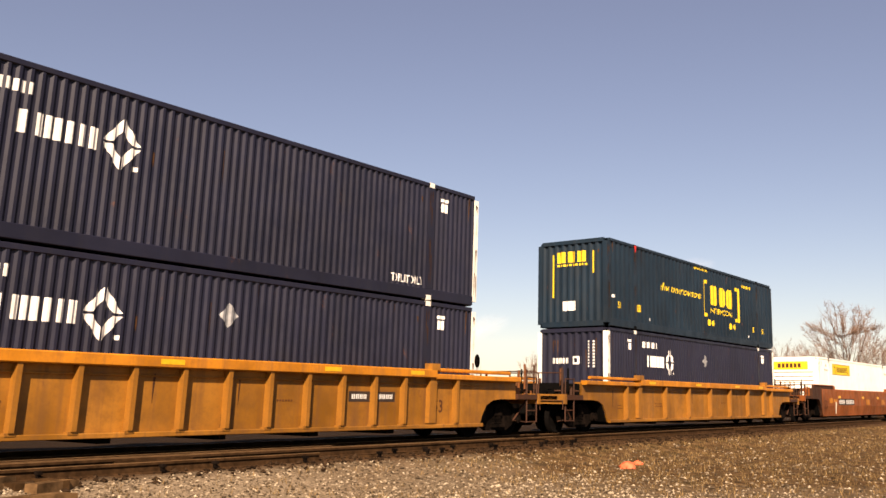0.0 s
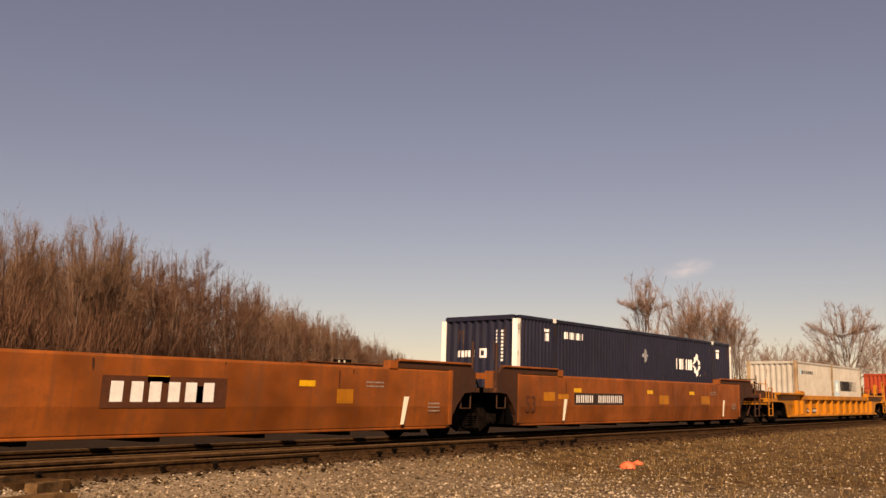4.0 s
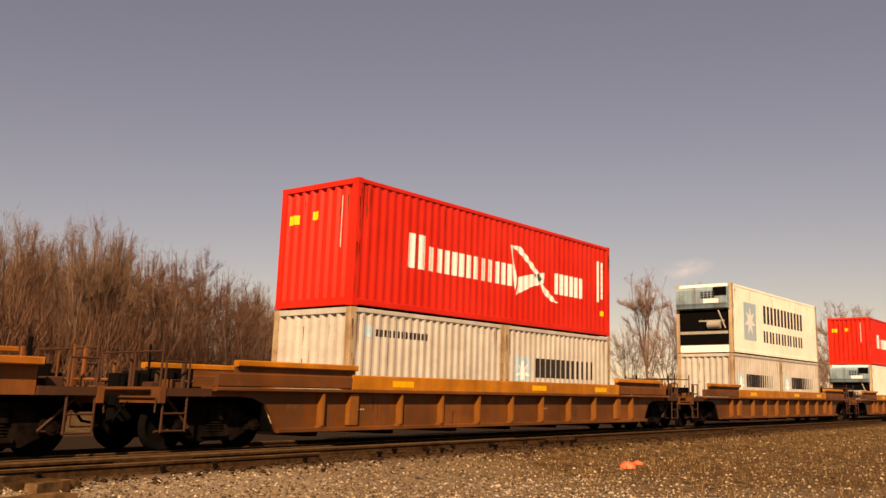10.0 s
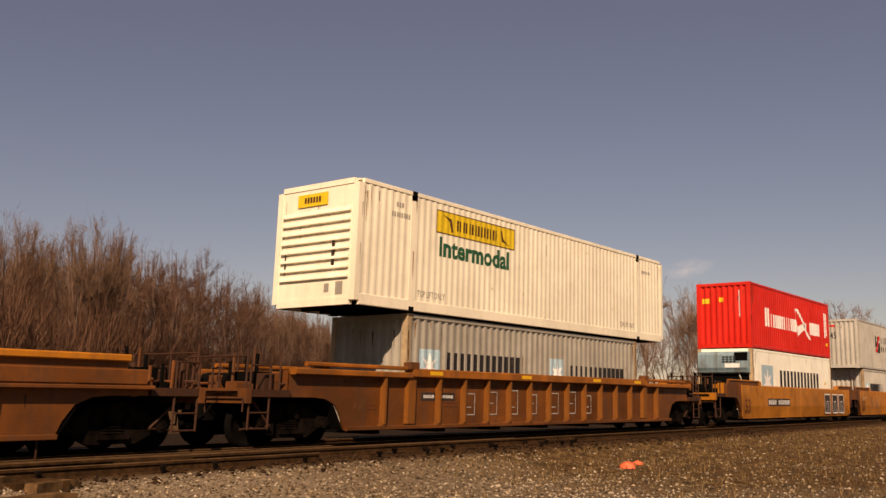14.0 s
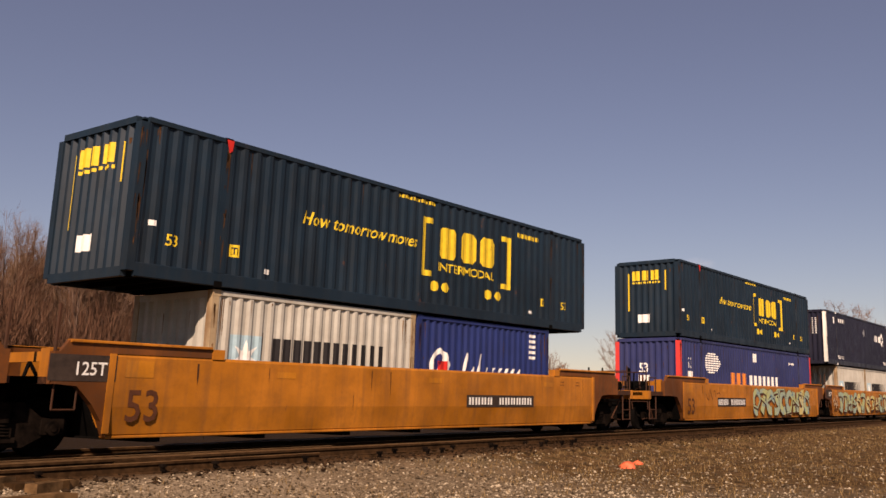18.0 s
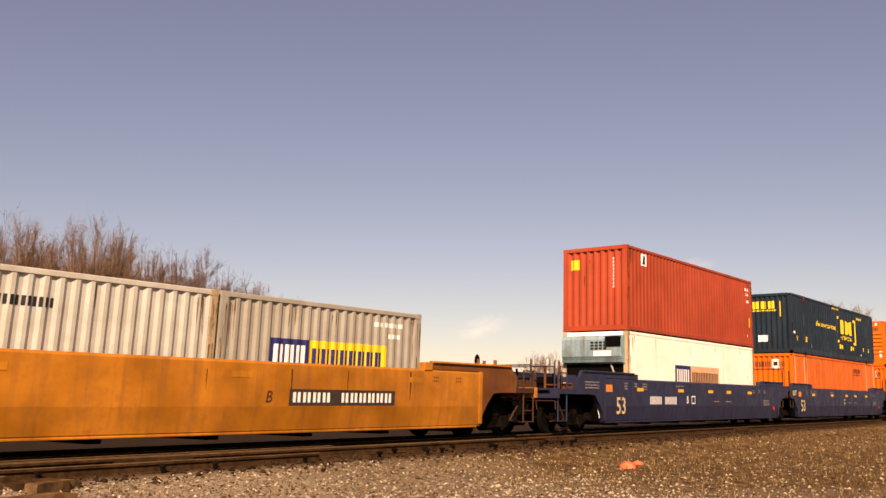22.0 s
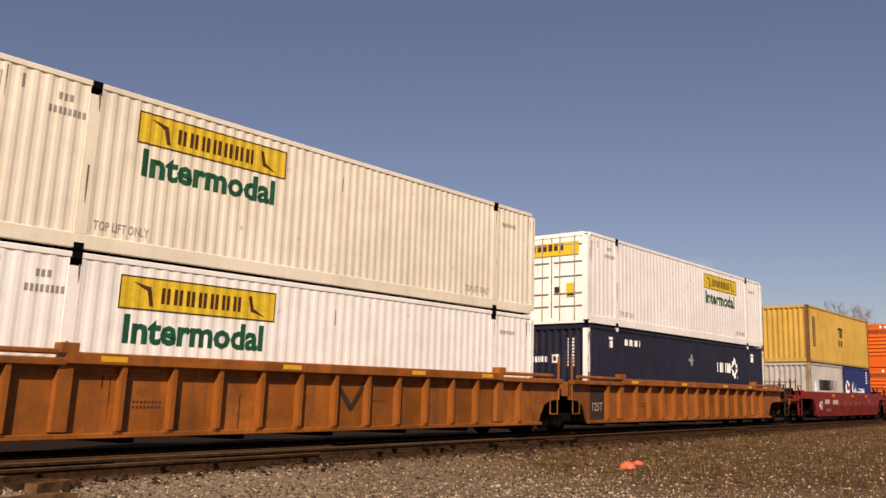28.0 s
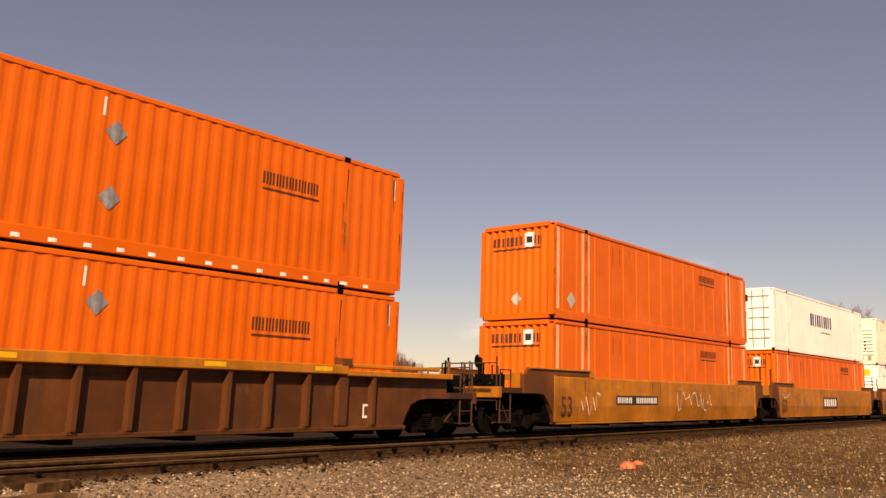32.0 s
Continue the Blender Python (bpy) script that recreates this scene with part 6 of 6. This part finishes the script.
def signals():
    for px, d, h, two in ((843, 105, 6.1, True), (606, 60, 3.9, False)):
        x, y = place_at(px, d)
        t = thing("railway_signal", "grey signal mast with a dark target head" if two else "white slatted signal box on a short mast", "signal")
        t.matrix_basis = pose(x, y, -0.6, 0, 0, -35)
        part("mast", Geo().tube((0, 0, 0), (0, 0, h), 0.07, n=10), "galv", t)
        if two:
            part("head", Geo().slab([(0.32 * math.cos(k * math.pi / 6), h - 0.45 + 0.75 * math.sin(k * math.pi / 6)) for k in range(12)], -0.1, -0.04), "black_steel", t, "black oval target with three lamps")
            for k in (-0.42, 0, 0.42):
                part("hood", Geo().tube((0, -0.1, h - 0.45 + k), (0, -0.42, h - 0.45 + k), 0.12, 0.13, 10), "black_steel", t)
            part("ladder", Geo().tube((0.25, 0.1, 0), (0.25, 0.1, h - 0.8), 0.02).tube((0.5, 0.1, 0), (0.5, 0.1, h - 0.8), 0.02), "galv", t)
            part("platform", Geo().box(-0.1, 0.6, -0.3, 0.3, h - 1.6, h - 1.55), "galv", t)
        else:
            part("head", Geo().box(-0.55, 0.55, -0.2, 0.1, h - 1.05, h), "black_steel", t)
            for k in range(3):
                part("slat", Geo().box(-0.45, 0.45, -0.26, -0.2, h - 0.95 + k * 0.33, h - 0.87 + k * 0.33), "grey_box", t)
            for k in (-0.3, 0.05):
                part("slat", Geo().box(k, k + 0.1, -0.28, -0.22, h - 1.0, h - 0.05), "grey_box", t)


ground()
woods()
lone_trees()
signals()
clouds()
marker()

# ---------------------------------------------------------------- the train: loads
DESIGNS = {
    "navy": lambda: navy_53(0.0), "navy_mid": lambda: navy_53(0.62), "navy_top": lambda: navy_53(0.62, False), "navy_far": lambda: navy_53(7.75), "teal": teal_53, "white": lambda: white_53("white_box", "louver", -5.22),
    "white_plain": lambda: white_53("white_box", "louver", -5.42, False), "cream": lambda: white_53("cream_box", "louver", -5.20), "white_doors": lambda: white_53("white_box", "doors", 1.40),
    "orange_ribs": lambda: orange_53("ribs"), "orange": lambda: orange_53("wave"), "line_20": lambda: grey_20("line"), "grey_20": lambda: grey_20("one"), "sea_20": lambda: grey_20("two"),
    "grey_40": grey_40, "blue_20": blue_20, "rust_20": rust_20, "red_40": red_40, "brick_40": brick_40, "reefer_flag": lambda: reefer_40("flag"), "reefer_sea": lambda: reefer_40("sea"), "reefer_long": lambda: reefer_40("long"),
    "grey_45": grey_45, "blue_53": blue_53, "yellow_40": yellow_40, "swift": white_swift, "flag_20": lambda: flag_20(),
}


def flag_20():
    t, s, f = steel_box("dull grey corrugated 20-foot container with navy and yellow panels", 20, "silver_box")
    put(t, "emblem", "d_navy", lambda g: s.rect(g, -1.70, -0.64, 1.1, 1.78), "navy panel with white blocks")
    put(t, "name_field", "d_yellow", lambda g: s.rect(g, -0.64, 1.82, 1.1, 1.78))
    put(t, "lettering", "d_white", lambda g: (s.bars(g, -1.6, -0.7, 1.28, 1.66, 3, 0.16, True, 0.008), s.bars(g, 1.4, 2.4, 2.2, 2.3, 6, 0.3, False), s.bars(g, 1.9, 2.3, 1.95, 2.05, 4, 0.3, False)))
    put(t, "name", "d_navy", lambda g: s.bars(g, -0.52, 1.72, 1.28, 1.62, 8, 0.2, True, 0.008))
    return t


made, moving = {}, []
SCALE_Z = 0.03     # the cone locks between stacked boxes


def height_of(d):
    if d in ("red_40", "brick_40", "grey_45") or d.startswith("reefer") or d not in ("line_20", "grey_20", "sea_20", "grey_40", "blue_20", "rust_20", "yellow_40", "flag_20"):
        return 2.896
    return 2.591


def load(design, s, z):
    """A box whose middle is at s along the train, on z."""
    if design not in made:
        ob = made[design] = DESIGNS[design]()
        ob.matrix_basis = pose(s, 0, z)
    else:
        ob = copy_thing(made[design], pose(s, 0, z))
    moving.append((ob, s, z))
    return ob


# ---------------------------------------------------------------- the train: markings on the cars
def marks_rib(n53=None, panel=None, dark=None, extra=None):
    def ops(car, w):
        if panel:
            number_panel(car, w, *panel)
        if n53:
            big_53(car, w, n53[0], n53[1], "d_brown", 0.42)
        if dark:
            put(car, "dark_panel", "dark_patch", lambda g: w.rect(g, dark - 0.06, dark + 0.88, 0.38, 1.44, 0.004), "dark painted end panel")
            put(car, "axle_note", "d_dim", lambda g: w.words(g, "125T", dark + 0.03, 0.66, 0.36, 0, 0.95, 0.009))
        small_print(car, w, [(-4.8, 0.86, 8, 2), (-7.6, 0.8, 5, 2), (1.3, 0.9, 6, 1)], "d_brown")
        reflectors(car, Wall([(-12, 0.0), (12, 0.0)], -1.56), (-5.6, -1.6, 2.4, 5.2), 1.52, 0.5, 0.09)
        if extra:
            extra(car, w)
    return ops


def marks_double(car, w):
    small_print(car, w, [(-5.9, 0.72, 3, 1), (1.8, 0.72, 3, 1)])
    big_53(car, w, 3.3, 0.52, "d_brown", 0.42)
    b = Wall([(-12, 0.0), (12, 0.0)], -1.48)
    reflectors(car, b, (-4.9, 1.0, 4.6), 1.22, 0.75, 0.14)
    reflectors(car, b, (-1.6, 5.35), 1.16, 0.85, 0.28, "car_bright")


def marks_brown(kind):
    def ops(car, w):
        big_53(car, w, -7.95, 0.66, "d_brown", 0.60)
        reflectors(car, w, (-7.0 if kind != 1 else -6.9,), 0.95, 0.62, 0.24, "car_bright")
        reflectors(car, w, (-8.1,), 1.08, 0.5, 0.33, "car_bright") if kind == 1 else reflectors(car, w, (-6.2,), 1.0, 0.6, 0.14, "car_bright")
        reflectors(car, w, (-5.3, -0.35, 3.2), 1.2, 0.45, 0.12)
        reflectors(car, w, (0.6, 4.3), 0.86, 0.8 if kind != 1 else 0.5, 0.3, "car_bright")
        for x in (-5.95, 6.4):
            put(car, "streak", "cream_box", lambda g: w.shape(g, [(x, 0.40), (x + 0.12, 0.40), (x + 0.28, 1.02), (x + 0.10, 1.02)], 0.005), "pale scraped mark")
        if kind == 1:
            axle_note(car, w, -8.98, 1.30)
            put(car, "mark_panel", "d_brown", lambda g: w.rect(g, -1.22, 1.37, 0.78, 1.31, 0.006))
            put(car, "mark_bars", "d_white", lambda g: w.bars(g, -1.05, 1.2, 0.88, 1.22, 3, 0.16, True, 0.010), "three white blocks on a dark panel")
        else:
            number_panel(car, w, -5.26, -2.1, 0.84, 1.18)
        small_print(car, w, [(5.2, 1.3, 8, 2), (7.4, 0.85, 6, 3)])
    return ops


def marks_ochre(kind):
    def ops(car, w):
        if kind != "b":
            big_53(car, w, -7.95, 0.56, "d_brown", 0.74)
            reflectors(car, w, (-8.0,), 1.28, 0.56, 0.28, "car_bright")
        reflectors(car, w, (-4.6, 0.2, 5.4), 1.34, 0.5, 0.12, "car_bright")
        if kind == "tec":
            def outline(g):
                for x in (3.6, 5.0, 6.2):
                    w.ring(g, x, x + 1.0, 0.42, 1.40, 0.045, 0.008)
                    w.ring(g, x + 0.35, x + 0.65, 0.42, 1.05, 0.035, 0.009)
            put(car, "spray_fill", "dark_patch", lambda g: [w.rect(g, x, x + 1.0, 0.42, 1.40, 0.005) for x in (3.6, 5.0, 6.2)], "brown sprayed blocks with white outlines")
            put(car, "spray_outline", "d_white", outline)
            number_panel(car, w, -5.1, -2.0, 0.8, 1.12)
            reflectors(car, w, (7.37,), 1.18, 0.5, 0.38, "car_bright")
        if kind == "ttx":
            put(car, "mark_panel", "d_brown", lambda g: w.rect(g, -1.47, 1.12, 0.69, 1.23, 0.006))
            put(car, "mark_bars", "d_white", lambda g: w.bars(g, -1.3, 0.98, 0.78, 1.14, 3, 0.16, True, 0.010), "three white blocks on a dark panel")
            tag_scrawl(car, w, -6.1, -4.4, 0.5, 1.4, 5, "d_brown")
            tag_scrawl(car, w, -6.0, -3.4, 0.5, 1.42, 6, "silver_box")
            tag_scrawl(car, w, -8.0, -6.9, 1.15, 1.4, 7, "d_white")
        if kind == "num":
            axle_note(car, w, -8.95, 1.30)
            number_panel(car, w, 1.73, 4.86, 0.78, 1.08)
        if kind == "graf":
            number_panel(car, w, -5.04, -1.92, 0.78, 1.12)
            tag_scrawl(car, w, -6.2, -4.8, 1.0, 1.5, 9)
            spray(car, w, -1.05, 6.9, 12, z0=0.40, z1=1.56)
        if kind == "graf2":
            put(car, "dark_end", "d_brown", lambda g: w.rect(g, -9.6, -8.2, 1.18, 1.62, 0.004))
            axle_note(car, w, -8.98, 1.30)
            tag_scrawl(car, w, -8.3, -7.2, 0.55, 1.45, 14, "cream_box")
            spray(car, w, -7.1, -1.5, 15, z0=0.40, z1=1.54)
            spray(car, w, -1.3, 1.9, 16, "d_lemon", "d_lemon", 0.42, 1.40)
            spray(car, w, 1.9, 5.9, 19, "d_mint", "d_lemon", 0.40, 1.50)
        if kind == "b":
            number_panel(car, w, 1.68, 4.9, 0.82, 1.14)
            put(car, "letter", "d_brown", lambda g: w.words(g, "B", 1.05, 0.88, 0.32, 0.2, 1, 0.006))
            big_53(car, w, -7.95, 0.56, "d_brown", 0.74)
        if kind == "last":
            number_panel(car, w, -4.5, -1.4, 0.83, 1.13)
            tag_scrawl(car, w, -6.9, -5.6, 0.5, 1.2, 21, "cream_box")
            tag_scrawl(car, w, 0.2, 3.4, 0.6, 1.3, 22, "cream_box")
        small_print(car, w, [(6.3, 1.46, 3, 2), (7.2, 1.46, 3, 2)], "d_brown")
    return ops


def marks_navy(kind):
    def ops(car, w):
        big_53(car, w, -7.5 if kind == 0 else -7.85, 0.56, "d_cream", 0.74)
        put(car, "reflector", "d_orange", lambda g: w.rect(g, -8.3, -7.75, 1.24, 1.46, 0.006), "orange reflector patch")
        reflectors(car, w, (-6.0, -2.7, 0.1, 2.0, 4.4), 1.28, 0.5, 0.11)
        if kind == 0:
            put(car, "mark_bars", "d_white", lambda g: (w.bars(g, -5.0, -4.05, 0.86, 1.12, 4, 0.24), w.bars(g, -3.8, -2.8, 0.86, 1.12, 6, 0.24)), "white stencilled bars")
            put(car, "letter", "d_white", lambda g: (w.words(g, "B", -1.95, 0.90, 0.36, 0, 0.9, 0.006), w.ring(g, -1.5, -1.15, 0.88, 1.16, 0.04)))
        else:
            axle_note(car, w, -9.1, 1.30)
            put(car, "letter", "d_white", lambda g: w.words(g, "C", -0.2, 0.88, 0.40, 0, 0.75, 0.006))
        small_print(car, w, [(-6.9, 1.5, 3, 3), (-6.2, 1.5, 3, 2), (-5.6, 1.5, 5, 3), (0.7, 0.95, 7, 1), (1.9, 0.95, 8, 1), (5.0, 1.42, 3, 2), (5.7, 1.42, 3, 2), (6.4, 1.42, 3, 2), (6.3, 1.0, 10, 3), (-2.9, 1.48, 10, 1)] + ([(-9.5, 1.5, 12, 3)] if kind == 0 else []))
        put(car, "red_dot", "d_red", lambda g: w.rect(g, 7.5, 7.75, 0.62, 0.78, 0.006))
    return ops


def marks_red(short):
    def ops(car, w):
        d = 2.3 if short else 0.0
        put(car, "mark_bars", "d_white", lambda g: (w.bars(g, -5.36 + d * 0.28, -4.65 + d * 0.28, 0.60, 0.84, 3, 0.24), w.bars(g, -4.4 + d * 0.47, -3.55 + d * 0.47, 0.60, 0.84, 6, 0.24)) if not short else
            (w.bars(g, -4.72, -3.91, 0.90, 1.12, 4, 0.24), w.bars(g, -3.32, -2.31, 0.88, 1.10, 6, 0.24)), "white stencilled bars")
        if short:
            put(car, "size_number", "d_white", lambda g: w.words(g, "40", -5.85, 0.62, 0.62, 0, 0.95, 0.006))
        else:
            put(car, "size_number", "d_white", lambda g: w.words(g, "53", 6.4, 0.5, 0.40, 0, 0.95, 0.006))
            put(car, "reflector", "d_orange", lambda g: w.rect(g, -9.02, -8.5, 1.0, 1.22, 0.006))
        reflectors(car, w, (-3.4 if short else -4.9, 0.4, 3.4), 1.28 if short else 1.0, 0.5, 0.11, "d_orange")
        small_print(car, w, [(-1.2, 1.0, 4, 3), (0.1, 0.95, 3, 2), (1.1, 1.0, 6, 2), (2.0, 1.0, 6, 2), (-4.7, 0.62, 14, 2), (3.9, 1.1, 8, 2)] + ([] if short else [(-7.8, 1.1, 3, 2), (-7.0, 1.1, 3, 2), (-6.2, 1.1, 3, 3), (-8.2, 0.8, 10, 3), (5.9, 1.1, 12, 2)]))
    return ops


def white_letters(car, w):
    for i, x in enumerate((-3.95, -2.95, -1.95, -0.98, 0.2, 1.2, 2.15)):
        put(car, "chalk_tag", "d_dim", lambda g: (w.ring(g, x, x + 0.46, 0.58, 1.12 + 0.05 * (i % 3), 0.028, 0.006), w.rect(g, x + 0.028, x + 0.30, 0.76 + 0.1 * (i % 2), 0.79 + 0.1 * (i % 2), 0.006)), "white outlined tag block")


def chevron(car, w):
    put(car, "hanging_strap", "dark_patch", lambda g: (w.shape(g, [(-0.02, 1.34), (0.14, 1.34), (0.62, 0.82), (0.55, 0.72)], 0.02), w.shape(g, [(1.10, 1.34), (0.96, 1.34), (0.52, 0.76), (0.60, 0.72)], 0.021)), "dark hanging strap")


# ---------------------------------------------------------------- the train: cars and loads, front to back
# (middle, style, paint, outer front, outer rear, options, loads as (design, offset, level))
W53 = "weathered yellow ribbed well car with a box-section top chord"
TRAIN = [
    (11.68, "rib", "car_gold", True, True, dict(pitch=1.02, chord="car_bright", marks=marks_rib((6.3, 0.66), (3.35, 4.88, 0.90, 1.12))), [("navy_mid", 0, 0), ("navy_top", 0, 1)]),
    (35.13, "rib", "car_gold", True, True, dict(pitch=2.05, chord="car_bright", marks=marks_rib()), [("navy", 0, 0), ("teal", 0, 1)]),
    (58.22, "smooth", "car_rust", True, False, dict(marks=marks_brown(0)), [("white_plain", 0, 0)]),
    (77.92, "smooth", "car_rust", False, False, dict(marks=marks_brown(1)), []),
    (97.50, "smooth", "car_rust", False, True, dict(marks=marks_brown(2)), [("navy_far", 0, 0)]),
    (120.64, "flatside", "car_bright", True, True, dict(pitch=1.24, chord="car_bright", marks=lambda c, w: (number_panel(c, w, -5.34, -3.22, 0.46, 0.68), small_print(c, w, [(1.1, 0.78, 2, 3), (-7.9, 0.8, 8, 2)], "d_brown"))), [("line_20", -3.07, 0), ("grey_20", 3.07, 0)]),
    (143.92, "smooth", "car_red", True, True, dict(marks=marks_red(False), top_z=1.22), [("rust_20", -3.07, 0), ("sea_20", 3.07, 0)]),
    (167.27, "rib", "car_brown", True, True, dict(pitch=1.02, chord="car_yellow", marks=marks_rib()), [("teal", 0, 0)]),
    (190.45, "double", "car_brown", True, True, dict(pitch=1.53, chord="car_ochre", marks=marks_double), [("line_20", -3.07, 0), ("sea_20", 3.07, 0), ("red_40", 0, 1)]),
    (213.64, "double", "car_brown", True, True, dict(pitch=1.53, chord="car_ochre", marks=marks_double), [("sea_20", -3.07, 0), ("grey_20", 3.07, 0), ("reefer_sea", 0, 1)]),
    (237.00, "double", "car_brown", True, True, dict(pitch=1.53, chord="car_ochre", marks=marks_double), [("reefer_flag", 0, 0), ("red_40", 0, 1)]),
    (260.07, "rib", "car_brown", True, True, dict(pitch=1.02, chord="car_yellow", marks=marks_rib(None, (-5.69, -4.35, 0.93, 1.12), None, white_letters)), [("grey_40", 0, 0), ("cream", 0, 1)]),
    (283.60, "smooth", "car_ochre", True, False, dict(marks=marks_ochre("tec")), [("reefer_long", 0, 0), ("red_40", 0, 1)]),
    (302.69, "smooth", "car_ochre", False, False, dict(marks=marks_ochre("ttx")), [("grey_20", -3.07, 0), ("blue_20", 3.07, 0), ("grey_45", 0, 1)]),
    (322.00, "smooth", "car_ochre", False, True, dict(marks=marks_ochre("num")), [("grey_20", -3.07, 0), ("blue_20", 3.07, 0), ("teal", 0, 1)]),
    (345.35, "smooth", "car_ochre", True, False, dict(marks=marks_ochre("graf")), [("blue_53", 0, 0), ("teal", 0, 1)]),
    (364.60, "smooth", "car_ochre", False, False, dict(marks=marks_ochre("graf2")), [("grey_20", -3.07, 0), ("grey_20", 3.07, 0), ("navy_far", 0, 1)]),
    (383.75, "smooth", "car_ochre", False, True, dict(marks=marks_ochre("b")), [("line_20", -3.07, 0), ("flag_20", 3.07, 0)]),
    (406.95, "smooth", "car_navy", True, False, dict(marks=marks_navy(0)), [("reefer_flag", 0, 0), ("brick_40", 0, 1)]),
    (426.43, "smooth", "car_navy", False, False, dict(marks=marks_navy(1)), [("orange_ribs", 0, 0), ("teal", 0, 1)]),
    (445.90, "smooth", "car_navy", False, True, dict(marks=marks_navy(1)), [("orange_ribs", 0, 0), ("orange", 0, 1)]),
    (468.88, "rib", "car_yellow", True, False, dict(pitch=1.02, marks=marks_rib((6.35, 0.7), None, 7.22)), [("teal", 0, 0), ("white", 0, 1)]),
    (488.28, "rib", "car_yellow", False, False, dict(pitch=1.02, marks=marks_rib(None, None, -8.02, chevron)), [("white", 0, 0), ("cream", 0, 1)]),
    (507.56, "rib", "car_yellow", False, True, dict(pitch=1.02, marks=marks_rib(None, None, -8.02)), [("navy_far", 0, 0), ("white_doors", 0, 1)]),
    (528.92, "smooth", "car_red", True, True, dict(half=6.2, marks=marks_red(True), tall=False, top_z=1.50), [("grey_20", -3.07, 0), ("blue_20", 3.07, 0), ("yellow_40", 0, 1)]),
    (550.04, "rib", "car_dark", True, True, dict(pitch=1.02, chord="car_ochre", marks=marks_rib(None, None, None, lambda c, w: (tag_scrawl(c, w, -3.9, -3.2, 0.75, 1.25, 31, "d_white"), put(c, "notice", "d_white", lambda g: w.ring(g, 6.9, 7.2, 0.55, 0.85, 0.05))))), [("orange", 0, 0), ("orange", 0, 1)]),
    (573.16, "smooth", "car_ochre", True, False, dict(marks=marks_ochre("last")), [("orange_ribs", 0, 0), ("orange_ribs", 0, 1)]),
    (592.99, "smooth", "car_ochre", False, False, dict(marks=marks_ochre("ttx")), [("orange_ribs", 0, 0), ("swift", 0, 1)]),
    (612.70, "smooth", "car_ochre", False, True, dict(marks=marks_ochre("b")), [("white", 0, 0), ("cream", 0, 1)]),
]
NAMES = {"rib": "ribbed well car", "smooth": "smooth-sided well car", "double": "short-ribbed well car", "flatside": "low-sided well car"}
TINTS = {"car_gold": "golden yellow", "car_dark": "sooty brown", "car_yellow": "weathered yellow", "car_rust": "reddish brown", "car_bright": "bright yellow", "car_red": "dark red", "car_brown": "rusty brown", "car_ochre": "ochre yellow", "car_navy": "grey navy"}
for mid, style, tint, fo, ro, opt, loads in TRAIN:
    state = "empty" if not loads else ("carrying stacked containers" if any(l[2] for l in loads) else "singly loaded")
    car = well_car(TINTS[tint] + " " + NAMES[style] + ", " + state, style, tint, fo, ro, **opt)
    moving.append((car, mid, 0.0))
    base_top = 0.0
    for d, off, level in loads:
        big = height_of(d)
        if level == 0:
            z = FLOOR + (0.03 if d in ("teal", "navy", "navy_mid", "navy_far", "white", "white_plain", "orange", "orange_ribs", "blue_53") else 0.0)
            base_top = max(base_top, z + big)
        else:
            z = base_top + SCALE_Z
        load(d, mid + off, z)

stones()
dry_grass()
track()


# ---------------------------------------------------------------- what moves
def motions():
    for ob, s, z in moving:
        walk(ob, [(0, pose(s, 0, z)), (16, pose(s - SPEED * 16, 0, z)), (32, pose(s - SPEED * 32, 0, z))])
    # the wheels roll: one set of keys for all leading and one for all trailing wheelsets
    turn = math.degrees(SPEED / WHEEL_R / FPS)
    for side, sets in wheelsets.items():
        first = sets[0]
        walk(first, [(i / FPS, pose(side * 0.89, 0, WHEEL_R, 0, -turn * i, 0)) for i in range(32 * FPS + 1)])
        for w in sets[1:]:
            w.rotation_mode = "QUATERNION"
            data = w.animation_data_create()
            data.action = first.animation_data.action
            data.action_slot = first.animation_data.action_slot


motions()
